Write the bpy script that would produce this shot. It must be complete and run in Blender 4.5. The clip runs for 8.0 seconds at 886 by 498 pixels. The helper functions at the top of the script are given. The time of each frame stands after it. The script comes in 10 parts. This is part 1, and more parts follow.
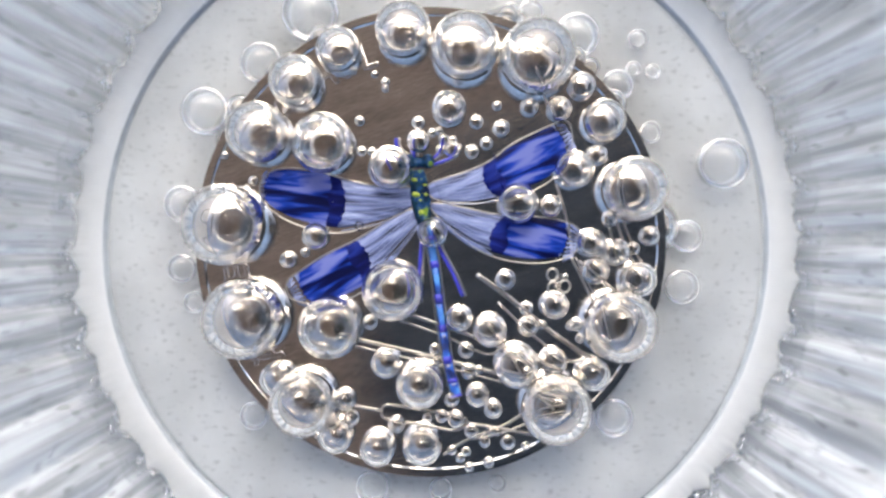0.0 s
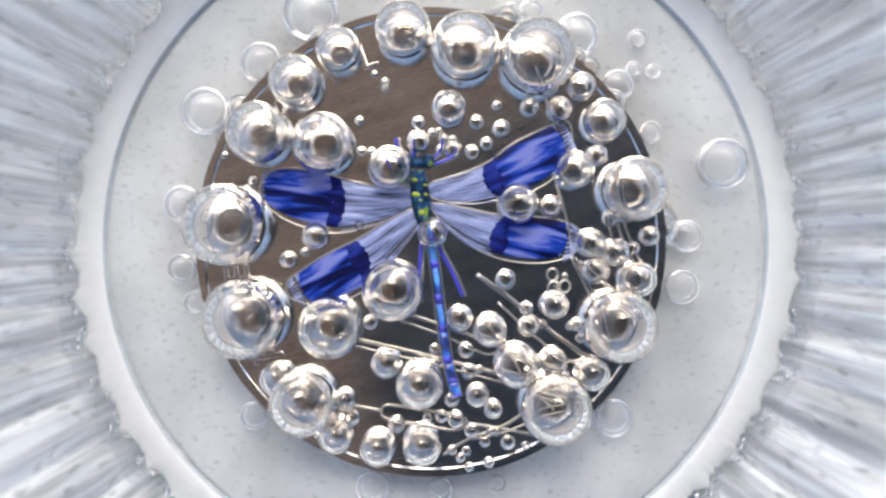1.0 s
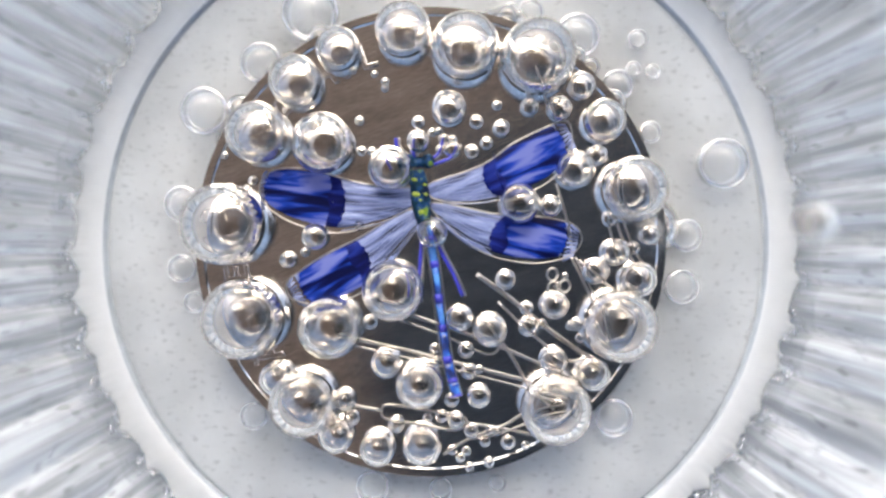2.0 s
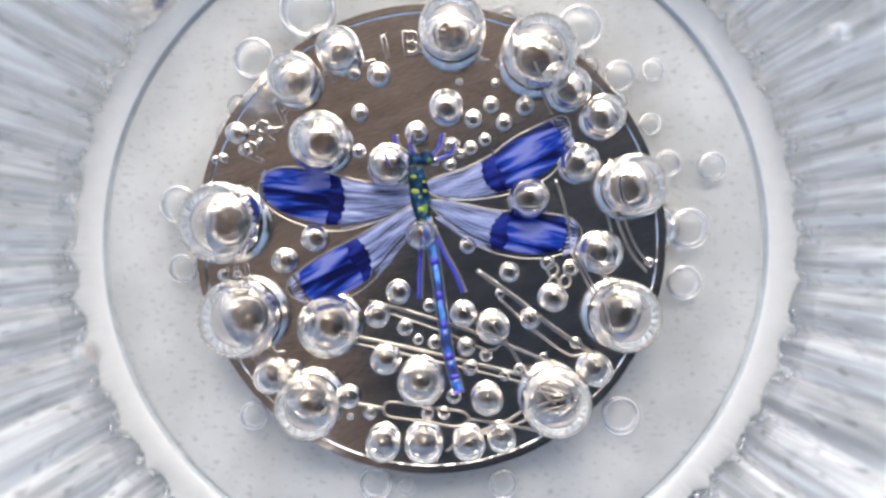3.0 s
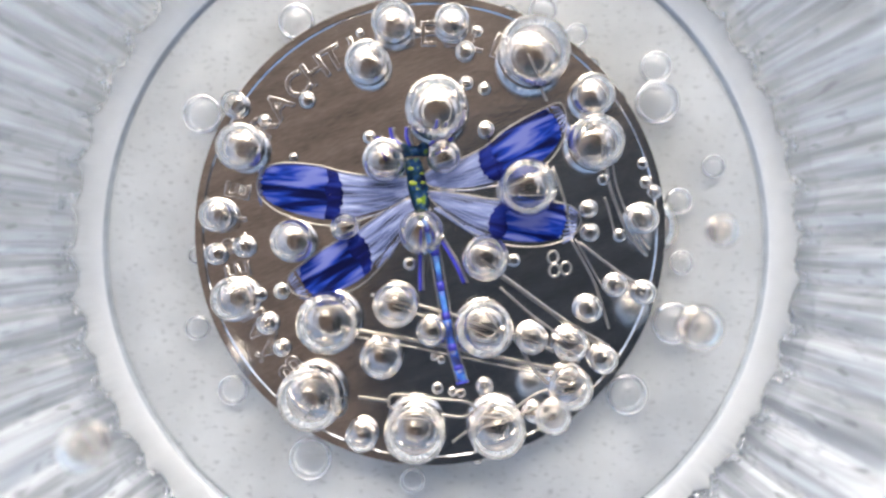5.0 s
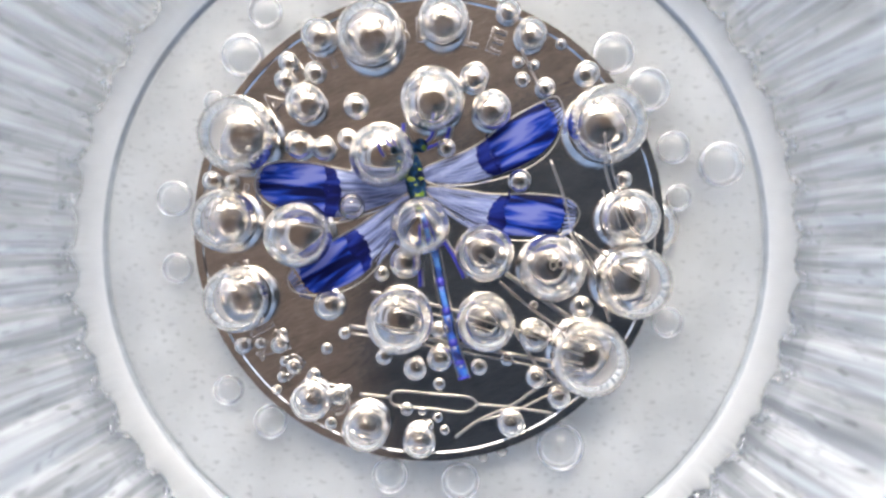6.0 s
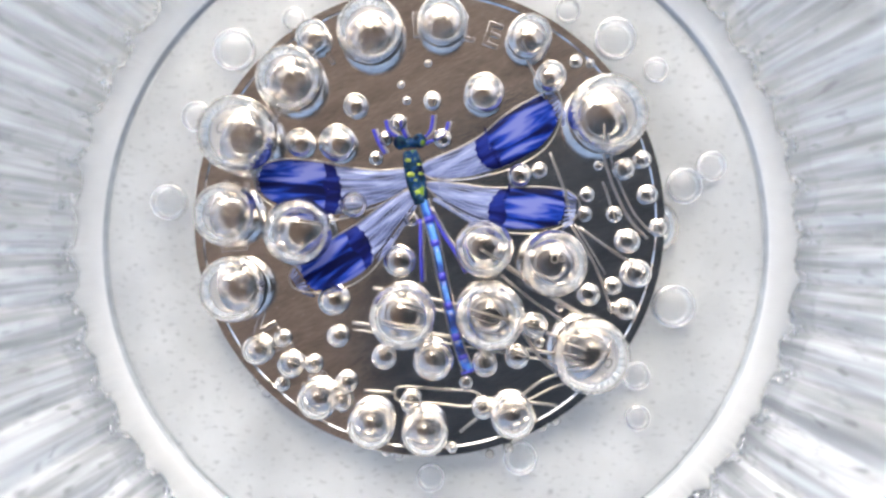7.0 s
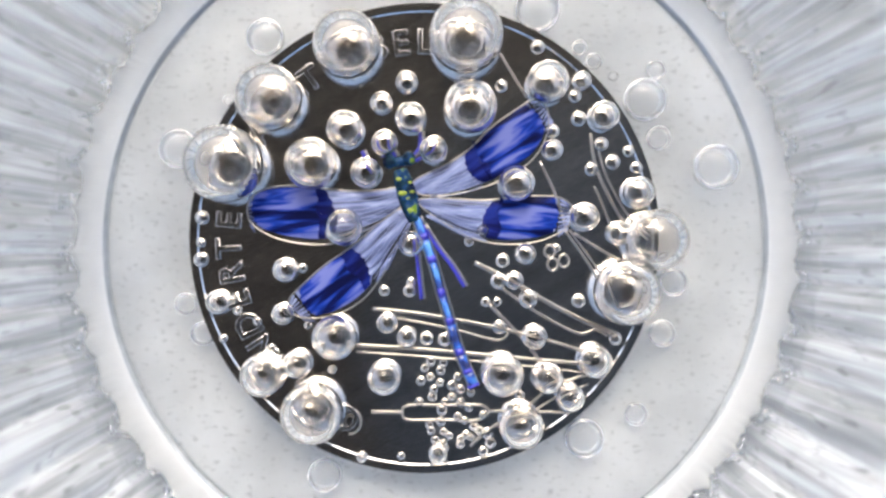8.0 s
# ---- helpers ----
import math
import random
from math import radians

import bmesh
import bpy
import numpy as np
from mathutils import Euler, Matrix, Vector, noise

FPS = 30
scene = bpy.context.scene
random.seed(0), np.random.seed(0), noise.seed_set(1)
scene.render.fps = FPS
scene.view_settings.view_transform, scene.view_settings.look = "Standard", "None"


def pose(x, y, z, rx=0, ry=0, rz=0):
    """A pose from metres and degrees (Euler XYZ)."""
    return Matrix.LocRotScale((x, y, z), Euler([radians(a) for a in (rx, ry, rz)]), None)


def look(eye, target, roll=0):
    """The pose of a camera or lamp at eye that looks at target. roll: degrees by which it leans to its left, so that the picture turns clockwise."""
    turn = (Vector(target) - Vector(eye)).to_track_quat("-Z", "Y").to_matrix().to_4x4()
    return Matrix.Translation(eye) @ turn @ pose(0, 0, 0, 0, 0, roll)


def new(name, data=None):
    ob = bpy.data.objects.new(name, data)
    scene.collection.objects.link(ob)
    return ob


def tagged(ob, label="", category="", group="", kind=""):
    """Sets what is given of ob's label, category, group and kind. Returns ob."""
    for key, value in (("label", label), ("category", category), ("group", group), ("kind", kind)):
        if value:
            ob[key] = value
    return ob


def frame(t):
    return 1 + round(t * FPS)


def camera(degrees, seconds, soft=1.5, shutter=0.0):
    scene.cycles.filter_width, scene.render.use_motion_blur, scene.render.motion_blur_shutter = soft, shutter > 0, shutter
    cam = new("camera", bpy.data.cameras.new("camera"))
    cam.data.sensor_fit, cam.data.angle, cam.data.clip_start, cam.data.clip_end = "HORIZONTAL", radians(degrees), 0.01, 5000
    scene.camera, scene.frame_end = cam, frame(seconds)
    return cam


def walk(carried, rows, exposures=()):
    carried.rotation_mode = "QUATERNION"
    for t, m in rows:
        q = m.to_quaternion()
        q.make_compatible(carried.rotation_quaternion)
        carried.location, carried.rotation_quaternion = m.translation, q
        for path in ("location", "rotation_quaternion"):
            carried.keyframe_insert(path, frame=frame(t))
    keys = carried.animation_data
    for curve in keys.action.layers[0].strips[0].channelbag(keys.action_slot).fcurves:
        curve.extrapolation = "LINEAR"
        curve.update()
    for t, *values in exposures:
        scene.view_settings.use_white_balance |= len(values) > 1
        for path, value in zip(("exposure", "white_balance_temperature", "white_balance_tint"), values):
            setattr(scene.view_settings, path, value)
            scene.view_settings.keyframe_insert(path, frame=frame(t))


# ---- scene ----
MM = 0.001
EYE = 44.3 * MM

# the camera hangs still over the dish
cam = camera(60, 8.0, soft=2.7)
cam.data.dof.use_dof = True
cam.data.dof.focus_distance = EYE - 0.0008
cam.data.dof.aperture_fstop = 14
walk(cam, [(0.0, pose(0, 0, EYE)), (8.0, pose(0, 0, EYE))],
     exposures=[(0.0, 1.85, 6630, 4), (3.0, 1.88, 6760, 4), (4.0, 1.89, 6760, 4), (6.0, 2.04, 6790, 4), (6.5, 2.06, 6790, 4), (7.0, 2.21, 6890, 4), (7.5, 2.16, 6960, 4), (8.0, 2.11, 6990, 4)])

# ---- daylight ----
world = bpy.data.worlds.new("world")
scene.world = world
world.use_nodes = True
wn = world.node_tree
sky = wn.nodes.new("ShaderNodeTexSky")
sky.sky_type = "NISHITA"
sky.sun_disc = False
sky.sun_elevation = radians(53)
sky.sun_rotation = radians(-3)
sky.dust_density = 3.0
sky.air_density = 0.6
wn.links.new(sky.outputs[0], wn.nodes["Background"].inputs[0])
wn.nodes["Background"].inputs[1].default_value = 0.15
sun_data = bpy.data.lights.new("sun", "SUN")
sun_data.energy = 0.58
sun_data.angle = radians(26)
sun_data.color = (1.0, 0.96, 0.9)
sun = new("sun", sun_data)
sun.matrix_world = look((-0.03, 0.60, 0.80), (0, 0, 0))


# ---- materials ----
def mat(name, color, rough=0.5, metal=0.0, scale=400.0, vary=0.12, bump=0.0, coat=0.0, stretch=(1, 1, 1), detail_scale=None,
        spec=0.5):
    """A surface with two scales of colour variation and a fine relief."""
    m = bpy.data.materials.new(name)
    m.use_nodes = True
    nt = m.node_tree
    b = nt.nodes["Principled BSDF"]
    b.inputs["Roughness"].default_value = rough
    b.inputs["Metallic"].default_value = metal
    b.inputs["Coat Weight"].default_value = coat
    b.inputs["Specular IOR Level"].default_value = spec
    tc = nt.nodes.new("ShaderNodeTexCoord")
    mp = nt.nodes.new("ShaderNodeMapping")
    mp.inputs["Scale"].default_value = stretch
    nt.links.new(tc.outputs["Object"], mp.inputs[0])
    coarse = nt.nodes.new("ShaderNodeTexNoise")
    coarse.inputs["Scale"].default_value = scale
    coarse.inputs["Detail"].default_value = 3
    fine = nt.nodes.new("ShaderNodeTexNoise")
    fine.inputs["Scale"].default_value = detail_scale or scale * 7
    fine.inputs["Detail"].default_value = 2
    for n in (coarse, fine):
        nt.links.new(mp.outputs[0], n.inputs["Vector"])
    add = nt.nodes.new("ShaderNodeMath")
    add.operation = "ADD"
    nt.links.new(coarse.outputs[0], add.inputs[0])
    nt.links.new(fine.outputs[0], add.inputs[1])
    ramp = nt.nodes.new("ShaderNodeMapRange")
    ramp.inputs[1].default_value, ramp.inputs[2].default_value = 0.6, 1.4
    ramp.inputs[3].default_value, ramp.inputs[4].default_value = 1 - vary, 1 + vary
    nt.links.new(add.outputs[0], ramp.inputs[0])
    mul = nt.nodes.new("ShaderNodeVectorMath")
    mul.operation = "MULTIPLY"
    mul.inputs[0].default_value = color
    nt.links.new(ramp.outputs[0], mul.inputs[1])
    nt.links.new(mul.outputs[0], b.inputs["Base Color"])
    if bump:
        bp = nt.nodes.new("ShaderNodeBump")
        bp.inputs["Strength"].default_value = 1.0
        bp.inputs["Distance"].default_value = bump
        nt.links.new(add.outputs[0], bp.inputs["Height"])
        nt.links.new(bp.outputs[0], b.inputs["Normal"])
    return m


def ramped(m, stops, factor):
    """Colours m by a ramp of (place, colour) over the socket factor."""
    nt = m.node_tree
    cr = nt.nodes.new("ShaderNodeValToRGB")
    els = cr.color_ramp.elements
    while len(els) < len(stops):
        els.new(0.5)
    for el, (at, color) in zip(els, stops):
        el.position = at
        el.color = (*color, 1)
    nt.links.new(factor, cr.inputs[0])
    nt.links.new(cr.outputs[0], nt.nodes["Principled BSDF"].inputs["Base Color"])


def noise_of(m, scale, stretch, detail=3.0, distort=0.0):
    nt = m.node_tree
    tc = nt.nodes.new("ShaderNodeTexCoord")
    mp = nt.nodes.new("ShaderNodeMapping")
    mp.inputs["Scale"].default_value = stretch
    no = nt.nodes.new("ShaderNodeTexNoise")
    no.inputs["Scale"].default_value = scale
    no.inputs["Detail"].default_value = detail
    no.inputs["Distortion"].default_value = distort
    nt.links.new(tc.outputs["Object"], mp.inputs[0])
    nt.links.new(mp.outputs[0], no.inputs["Vector"])
    return no.outputs[0]


def soak(m, share, tint=(0.86, 0.88, 0.9)):
    """Lets part of the light soak through."""
    gt = m.node_tree
    tr = gt.nodes.new("ShaderNodeBsdfTranslucent")
    tr.inputs[0].default_value = (*tint, 1)
    blend = gt.nodes.new("ShaderNodeMixShader")
    blend.inputs[0].default_value = share
    gt.links.new(gt.nodes["Principled BSDF"].outputs[0], blend.inputs[1])
    gt.links.new(tr.outputs[0], blend.inputs[2])
    gt.links.new(blend.outputs[0], gt.nodes["Material Output"].inputs["Surface"])


def clear(m, share):
    """Lets part of the light pass straight on, as thin clear glass does."""
    ct = m.node_tree
    thin = ct.nodes.new("ShaderNodeBsdfTransparent")
    blend = ct.nodes.new("ShaderNodeMixShader")
    blend.inputs[0].default_value = share
    ct.links.new(ct.nodes["Material Output"].inputs["Surface"].links[0].from_socket, blend.inputs[1])
    ct.links.new(thin.outputs[0], blend.inputs[2])
    ct.links.new(blend.outputs[0], ct.nodes["Material Output"].inputs["Surface"])


GLASS = mat("pressed_glass", (0.68, 0.685, 0.69), 0.45, scale=250, vary=0.06, bump=0.00003, coat=0.1, detail_scale=1500)
gn = GLASS.node_tree
gn.nodes["Principled BSDF"].inputs["Coat Roughness"].default_value = 0.12
soak(GLASS, 0.45, (0.93, 0.94, 0.96))

# the floor of the dish: pale, with short dark specks and faint clouds
FLOORGLASS = mat("speckled_glass", (0.62, 0.63, 0.64), 0.3, scale=160, vary=0.07, bump=0.00002, coat=0.5, detail_scale=1200)
nt = FLOORGLASS.node_tree
pb = nt.nodes["Principled BSDF"]
base_link = pb.inputs["Base Color"].links[0].from_socket
speck = noise_of(FLOORGLASS, 4200, (0.5, 1.0, 1.0), 2.0)
gate = nt.nodes.new("ShaderNodeMapRange")
gate.inputs[1].default_value, gate.inputs[2].default_value = 0.605, 0.69
gate.inputs[3].default_value, gate.inputs[4].default_value = 1.0, 0.3
nt.links.new(speck, gate.inputs[0])
cloud = noise_of(FLOORGLASS, 210, (1, 1, 1), 6.0)
gate2 = nt.nodes.new("ShaderNodeMapRange")
gate2.inputs[1].default_value, gate2.inputs[2].default_value = 0.35, 0.65
gate2.inputs[3].default_value, gate2.inputs[4].default_value = 0.74, 1.22
nt.links.new(cloud, gate2.inputs[0])
both = nt.nodes.new("ShaderNodeMath")
both.operation = "MULTIPLY"
nt.links.new(gate.outputs[0], both.inputs[0])
nt.links.new(gate2.outputs[0], both.inputs[1])
mul = nt.nodes.new("ShaderNodeVectorMath")
mul.operation = "MULTIPLY"
nt.links.new(base_link, mul.inputs[0])
nt.links.new(both.outputs[0], mul.inputs[1])
nt.links.new(mul.outputs[0], pb.inputs["Base Color"])
soak(FLOORGLASS, 0.62, (0.93, 0.94, 0.95))

# the groove's shade is put into a darker blue grey colour
GROOVE = mat("groove_shade_glass", (0.40, 0.43, 0.47), 0.2, scale=200, vary=0.2, coat=0.6)

# the fluted wall: streaks up the flutes put the clear glass's light into its colour
WALLGLASS = mat("fluted_glass", (0.66, 0.68, 0.71), 0.16, scale=300, vary=0.05, coat=1.0)
nt = WALLGLASS.node_tree
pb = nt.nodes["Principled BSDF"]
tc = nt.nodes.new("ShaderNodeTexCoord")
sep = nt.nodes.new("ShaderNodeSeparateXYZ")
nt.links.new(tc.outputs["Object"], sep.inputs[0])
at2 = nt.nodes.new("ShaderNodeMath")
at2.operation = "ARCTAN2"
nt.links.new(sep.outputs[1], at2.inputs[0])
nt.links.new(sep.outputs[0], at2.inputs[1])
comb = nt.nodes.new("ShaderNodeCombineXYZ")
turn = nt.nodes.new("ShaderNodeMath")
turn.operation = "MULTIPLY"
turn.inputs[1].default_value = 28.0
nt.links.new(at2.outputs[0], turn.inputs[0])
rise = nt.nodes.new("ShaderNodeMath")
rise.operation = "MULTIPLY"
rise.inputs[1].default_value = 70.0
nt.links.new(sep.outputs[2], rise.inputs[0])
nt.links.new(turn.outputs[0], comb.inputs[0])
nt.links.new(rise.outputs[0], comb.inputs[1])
light_streak = nt.nodes.new("ShaderNodeTexNoise")
light_streak.inputs["Scale"].default_value = 1.0
light_streak.inputs["Detail"].default_value = 2.5
nt.links.new(comb.outputs[0], light_streak.inputs["Vector"])
ramped(WALLGLASS, ((0.36, (0.18, 0.185, 0.195)), (0.48, (0.33, 0.33, 0.33)), (0.63, (0.60, 0.605, 0.61))), light_streak.outputs[0])
# short dark marks, coloured in for the dark refractions of the pressed glass
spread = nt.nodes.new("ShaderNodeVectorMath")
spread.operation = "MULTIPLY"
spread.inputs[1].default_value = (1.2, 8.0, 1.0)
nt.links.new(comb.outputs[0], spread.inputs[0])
dark_refraction = nt.nodes.new("ShaderNodeTexNoise")
dark_refraction.inputs["Scale"].default_value = 1.0
dark_refraction.inputs["Detail"].default_value = 1
nt.links.new(spread.outputs[0], dark_refraction.inputs["Vector"])
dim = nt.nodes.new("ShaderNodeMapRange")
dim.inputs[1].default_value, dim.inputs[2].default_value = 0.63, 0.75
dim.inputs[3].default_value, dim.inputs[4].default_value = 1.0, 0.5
nt.links.new(dark_refraction.outputs[0], dim.inputs[0])
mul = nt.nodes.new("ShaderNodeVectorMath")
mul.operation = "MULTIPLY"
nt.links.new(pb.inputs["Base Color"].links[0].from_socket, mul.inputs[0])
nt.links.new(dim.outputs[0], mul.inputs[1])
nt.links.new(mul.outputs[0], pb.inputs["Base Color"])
bp = nt.nodes.new("ShaderNodeBump")
bp.inputs["Strength"].default_value = 1.0
bp.inputs["Distance"].default_value = 0.0001
nt.links.new(light_streak.outputs[0], bp.inputs["Height"])
nt.links.new(bp.outputs[0], pb.inputs["Normal"])
pb.inputs["Coat Roughness"].default_value = 0.06
pb.inputs["Transmission Weight"].default_value = 0.2
pb.inputs["Roughness"].default_value = 0.03
pb.inputs["IOR"].default_value = 1.4
soak(WALLGLASS, 0.06, (0.9, 0.9, 0.89))
SHELLGLASS = mat("clear_shell_glass", (0.95, 0.96, 0.97), 0.03, scale=200, vary=0.03, bump=0.00008, detail_scale=700)
SHELLGLASS.node_tree.nodes["Principled BSDF"].inputs["Transmission Weight"].default_value = 1.0
clear(SHELLGLASS, 0.7)
clear(WALLGLASS, 0.12)

SILVER = mat("silver_field", (0.62, 0.60, 0.58), 0.12, 1.0, scale=150, vary=0.4, bump=0.0000055, detail_scale=1500)
# brushed aslant
brush = SILVER.node_tree.nodes["Mapping"]
brush.vector_type = "TEXTURE"
brush.inputs["Rotation"].default_value = (0, 0, radians(28))
brush.inputs["Scale"].default_value = (1, 0.14, 1)
RELIEF = mat("silver_relief", (0.35, 0.325, 0.30), 0.28, 1.0, scale=900, vary=0.15, bump=0.000008)
VEIN = mat("pale_blue_vein", (0.20, 0.23, 0.36), 0.35, 0.5, scale=900, vary=0.2)
BLUE = mat("blue_enamel", (0.035, 0.035, 0.42), 0.4, scale=250, vary=0.3, spec=0.06)
ramped(BLUE, ((0.40, (0.002, 0.003, 0.025)), (0.48, (0.003, 0.006, 0.055)), (0.56, (0.008, 0.032, 0.25)), (0.67, (0.12, 0.14, 0.35))),
       noise_of(BLUE, 1600, (0.16, 1.0, 1.0), 2.5, 0.4))
PALE = mat("pale_wing_enamel", (0.3, 0.32, 0.5), 0.45, 0.0, scale=500, vary=0.2, bump=0.00001, spec=0.3)
ramped(PALE, ((0.36, (0.025, 0.032, 0.06)), (0.46, (0.085, 0.105, 0.21)), (0.58, (0.19, 0.225, 0.41)), (0.70, (0.38, 0.43, 0.60))),
       noise_of(PALE, 2400, (0.12, 1.0, 1.0), 3.0, 0.3))
NAVY = mat("navy_enamel", (0.01, 0.01, 0.08), 0.45, scale=400, vary=0.3, spec=0.06)
ramped(NAVY, ((0.38, (0.002, 0.003, 0.025)), (0.54, (0.004, 0.006, 0.065)), (0.70, (0.01, 0.02, 0.15))), noise_of(NAVY, 1900, (0.2, 1.0, 1.0), 2.5, 0.4))
LEG = mat("blue_line_enamel", (0.03, 0.03, 0.35), 0.4, scale=700, vary=0.3)
GREEN = mat("green_enamel", (0.02, 0.1, 0.06), 0.5, scale=900, vary=0.6, spec=0.08)
ramped(GREEN, ((0.4, (0.003, 0.006, 0.025)), (0.5, (0.005, 0.022, 0.035)), (0.58, (0.008, 0.035, 0.12)), (0.68, (0.12, 0.19, 0.02))),
       noise_of(GREEN, 1600, (1, 1, 1), 2.0))
YELLOW = mat("yellow_enamel", (0.22, 0.28, 0.02), 0.4, scale=1800, vary=0.6)
SKYBLUE = mat("bright_blue_enamel", (0.03, 0.10, 0.62), 0.35, scale=700, vary=0.4, coat=0.3)
ramped(SKYBLUE, ((0.36, (0.008, 0.015, 0.09)), (0.5, (0.015, 0.08, 0.40)), (0.64, (0.09, 0.27, 0.60))), noise_of(SKYBLUE, 1300, (1, 1, 1), 3.0))
BLACK = mat("black_casing", (0.031, 0.038, 0.050), 0.6, scale=60, vary=0.3, spec=0.2)
TABLE = mat("white_table_paint", (0.60, 0.605, 0.60), 0.5, scale=20, vary=0.05)
GROUND = mat("grey_paving", (0.32, 0.31, 0.30), 0.8, scale=2, vary=0.2, bump=0.002)
UMBER = mat("dark_brown_card", (0.022, 0.019, 0.017), 0.6, scale=60, vary=0.3, spec=0.2)
TAN = mat("tan_card", (0.165, 0.122, 0.098), 0.7, scale=60, vary=0.15, bump=0.0001)


def gas(name, silver, ior=0.75, tint=(0.87, 0.845, 0.815), shine=(0.74, 0.675, 0.62)):
    """The skin of a gas bubble under water: it bends light like air in water, and mirrors its surroundings."""
    m = bpy.data.materials.new(name)
    m.use_nodes = True
    t = m.node_tree
    t.nodes.remove(t.nodes["Principled BSDF"])
    gl = t.nodes.new("ShaderNodeBsdfGlass")
    gl.inputs["Roughness"].default_value = 0.0
    gl.inputs["Color"].default_value = (*tint, 1)
    gl.inputs["IOR"].default_value = ior
    mirror = t.nodes.new("ShaderNodeBsdfGlossy")
    mirror.inputs["Roughness"].default_value = 0.07
    mirror.inputs["Color"].default_value = (*shine, 1)
    mix = t.nodes.new("ShaderNodeMixShader")
    mix.inputs[0].default_value = silver
    t.links.new(gl.outputs[0], mix.inputs[1])
    t.links.new(mirror.outputs[0], mix.inputs[2])
    t.links.new(mix.outputs[0], t.nodes["Material Output"].inputs["Surface"])
    return m


BUBBLE = gas("gas_bubble", 0.04)
RIM_SHINE = gas("rim_shine", 0.45, 0.85, (1, 1, 1), (0.97, 0.97, 0.97))
BAND_SHINE = gas("band_shine", 0.08, 0.8, (0.93, 0.92, 0.9), (0.9, 0.88, 0.86))
BEAD = gas("bead_bubble", 0.2, 0.75, (1, 1, 1), (0.95, 0.95, 0.95))
CLEAR = gas("clear_gas_bubble", 0.03, 0.75, (1, 1, 1), (0.95, 0.95, 0.95))
clear(CLEAR, 0.38)


# ---- building helpers ----
def mesh_of(name, bm, material, smooth=True):
    bmesh.ops.recalc_face_normals(bm, faces=bm.faces)
    me = bpy.data.meshes.new(name)
    bm.to_mesh(me)
    bm.free()
    me.materials.append(material)
    if smooth:
        me.polygons.foreach_set("use_smooth", [True] * len(me.polygons))
    return me


def part(name, bm, material, parent=None, label="", smooth=True):
    ob = new(name, mesh_of(name, bm, material, smooth))
    if parent:
        ob.parent = parent
    if label:
        tagged(ob, label)
    return ob


def lathe(bm, rows, n, radius):
    """Rings of n corners through rows of (u, z); radius(u, z, angle) gives each corner's distance from the axis."""
    rings = []
    for u, z in rows:
        ring = []
        for i in range(n):
            a = 2 * math.pi * i / n
            r = radius(u, z, a)
            ring.append(bm.verts.new((r * math.cos(a), r * math.sin(a), z)))
        rings.append(ring)
    for lo, hi in zip(rings, rings[1:]):
        for i in range(n):
            bm.faces.new((lo[i], lo[(i + 1) % n], hi[(i + 1) % n], hi[i]))
    return rings


# ---- the pressed glass dish ----
FLUTES = 50
PHASE = 0.806


def flute_at(a):
    """Place across one flute, -1 to 1 from cusp to cusp."""
    return 2 * ((a * FLUTES / (2 * math.pi) + PHASE) % 1.0) - 1


def flute(a):
    """Height of the rounded flutes across one period: 1 on the crown, 0 in the cusp."""
    s = flute_at(a)
    return math.sqrt(max(0.0, 1 - s * s))


def scallop(a):
    """The ragged line, in mm from the axis, where the milky lip meets the feet of the flutes."""
    ragged = 0.17 * noise.noise((a * 22, 1.7, 0.3)) + 0.2 * noise.noise((a * 70, 4.1, 0.9)) + 0.1 * noise.noise((a * 190, 2.2, 5.1))
    return 22.36 - 0.62 * flute(a) ** 1.3 + ragged


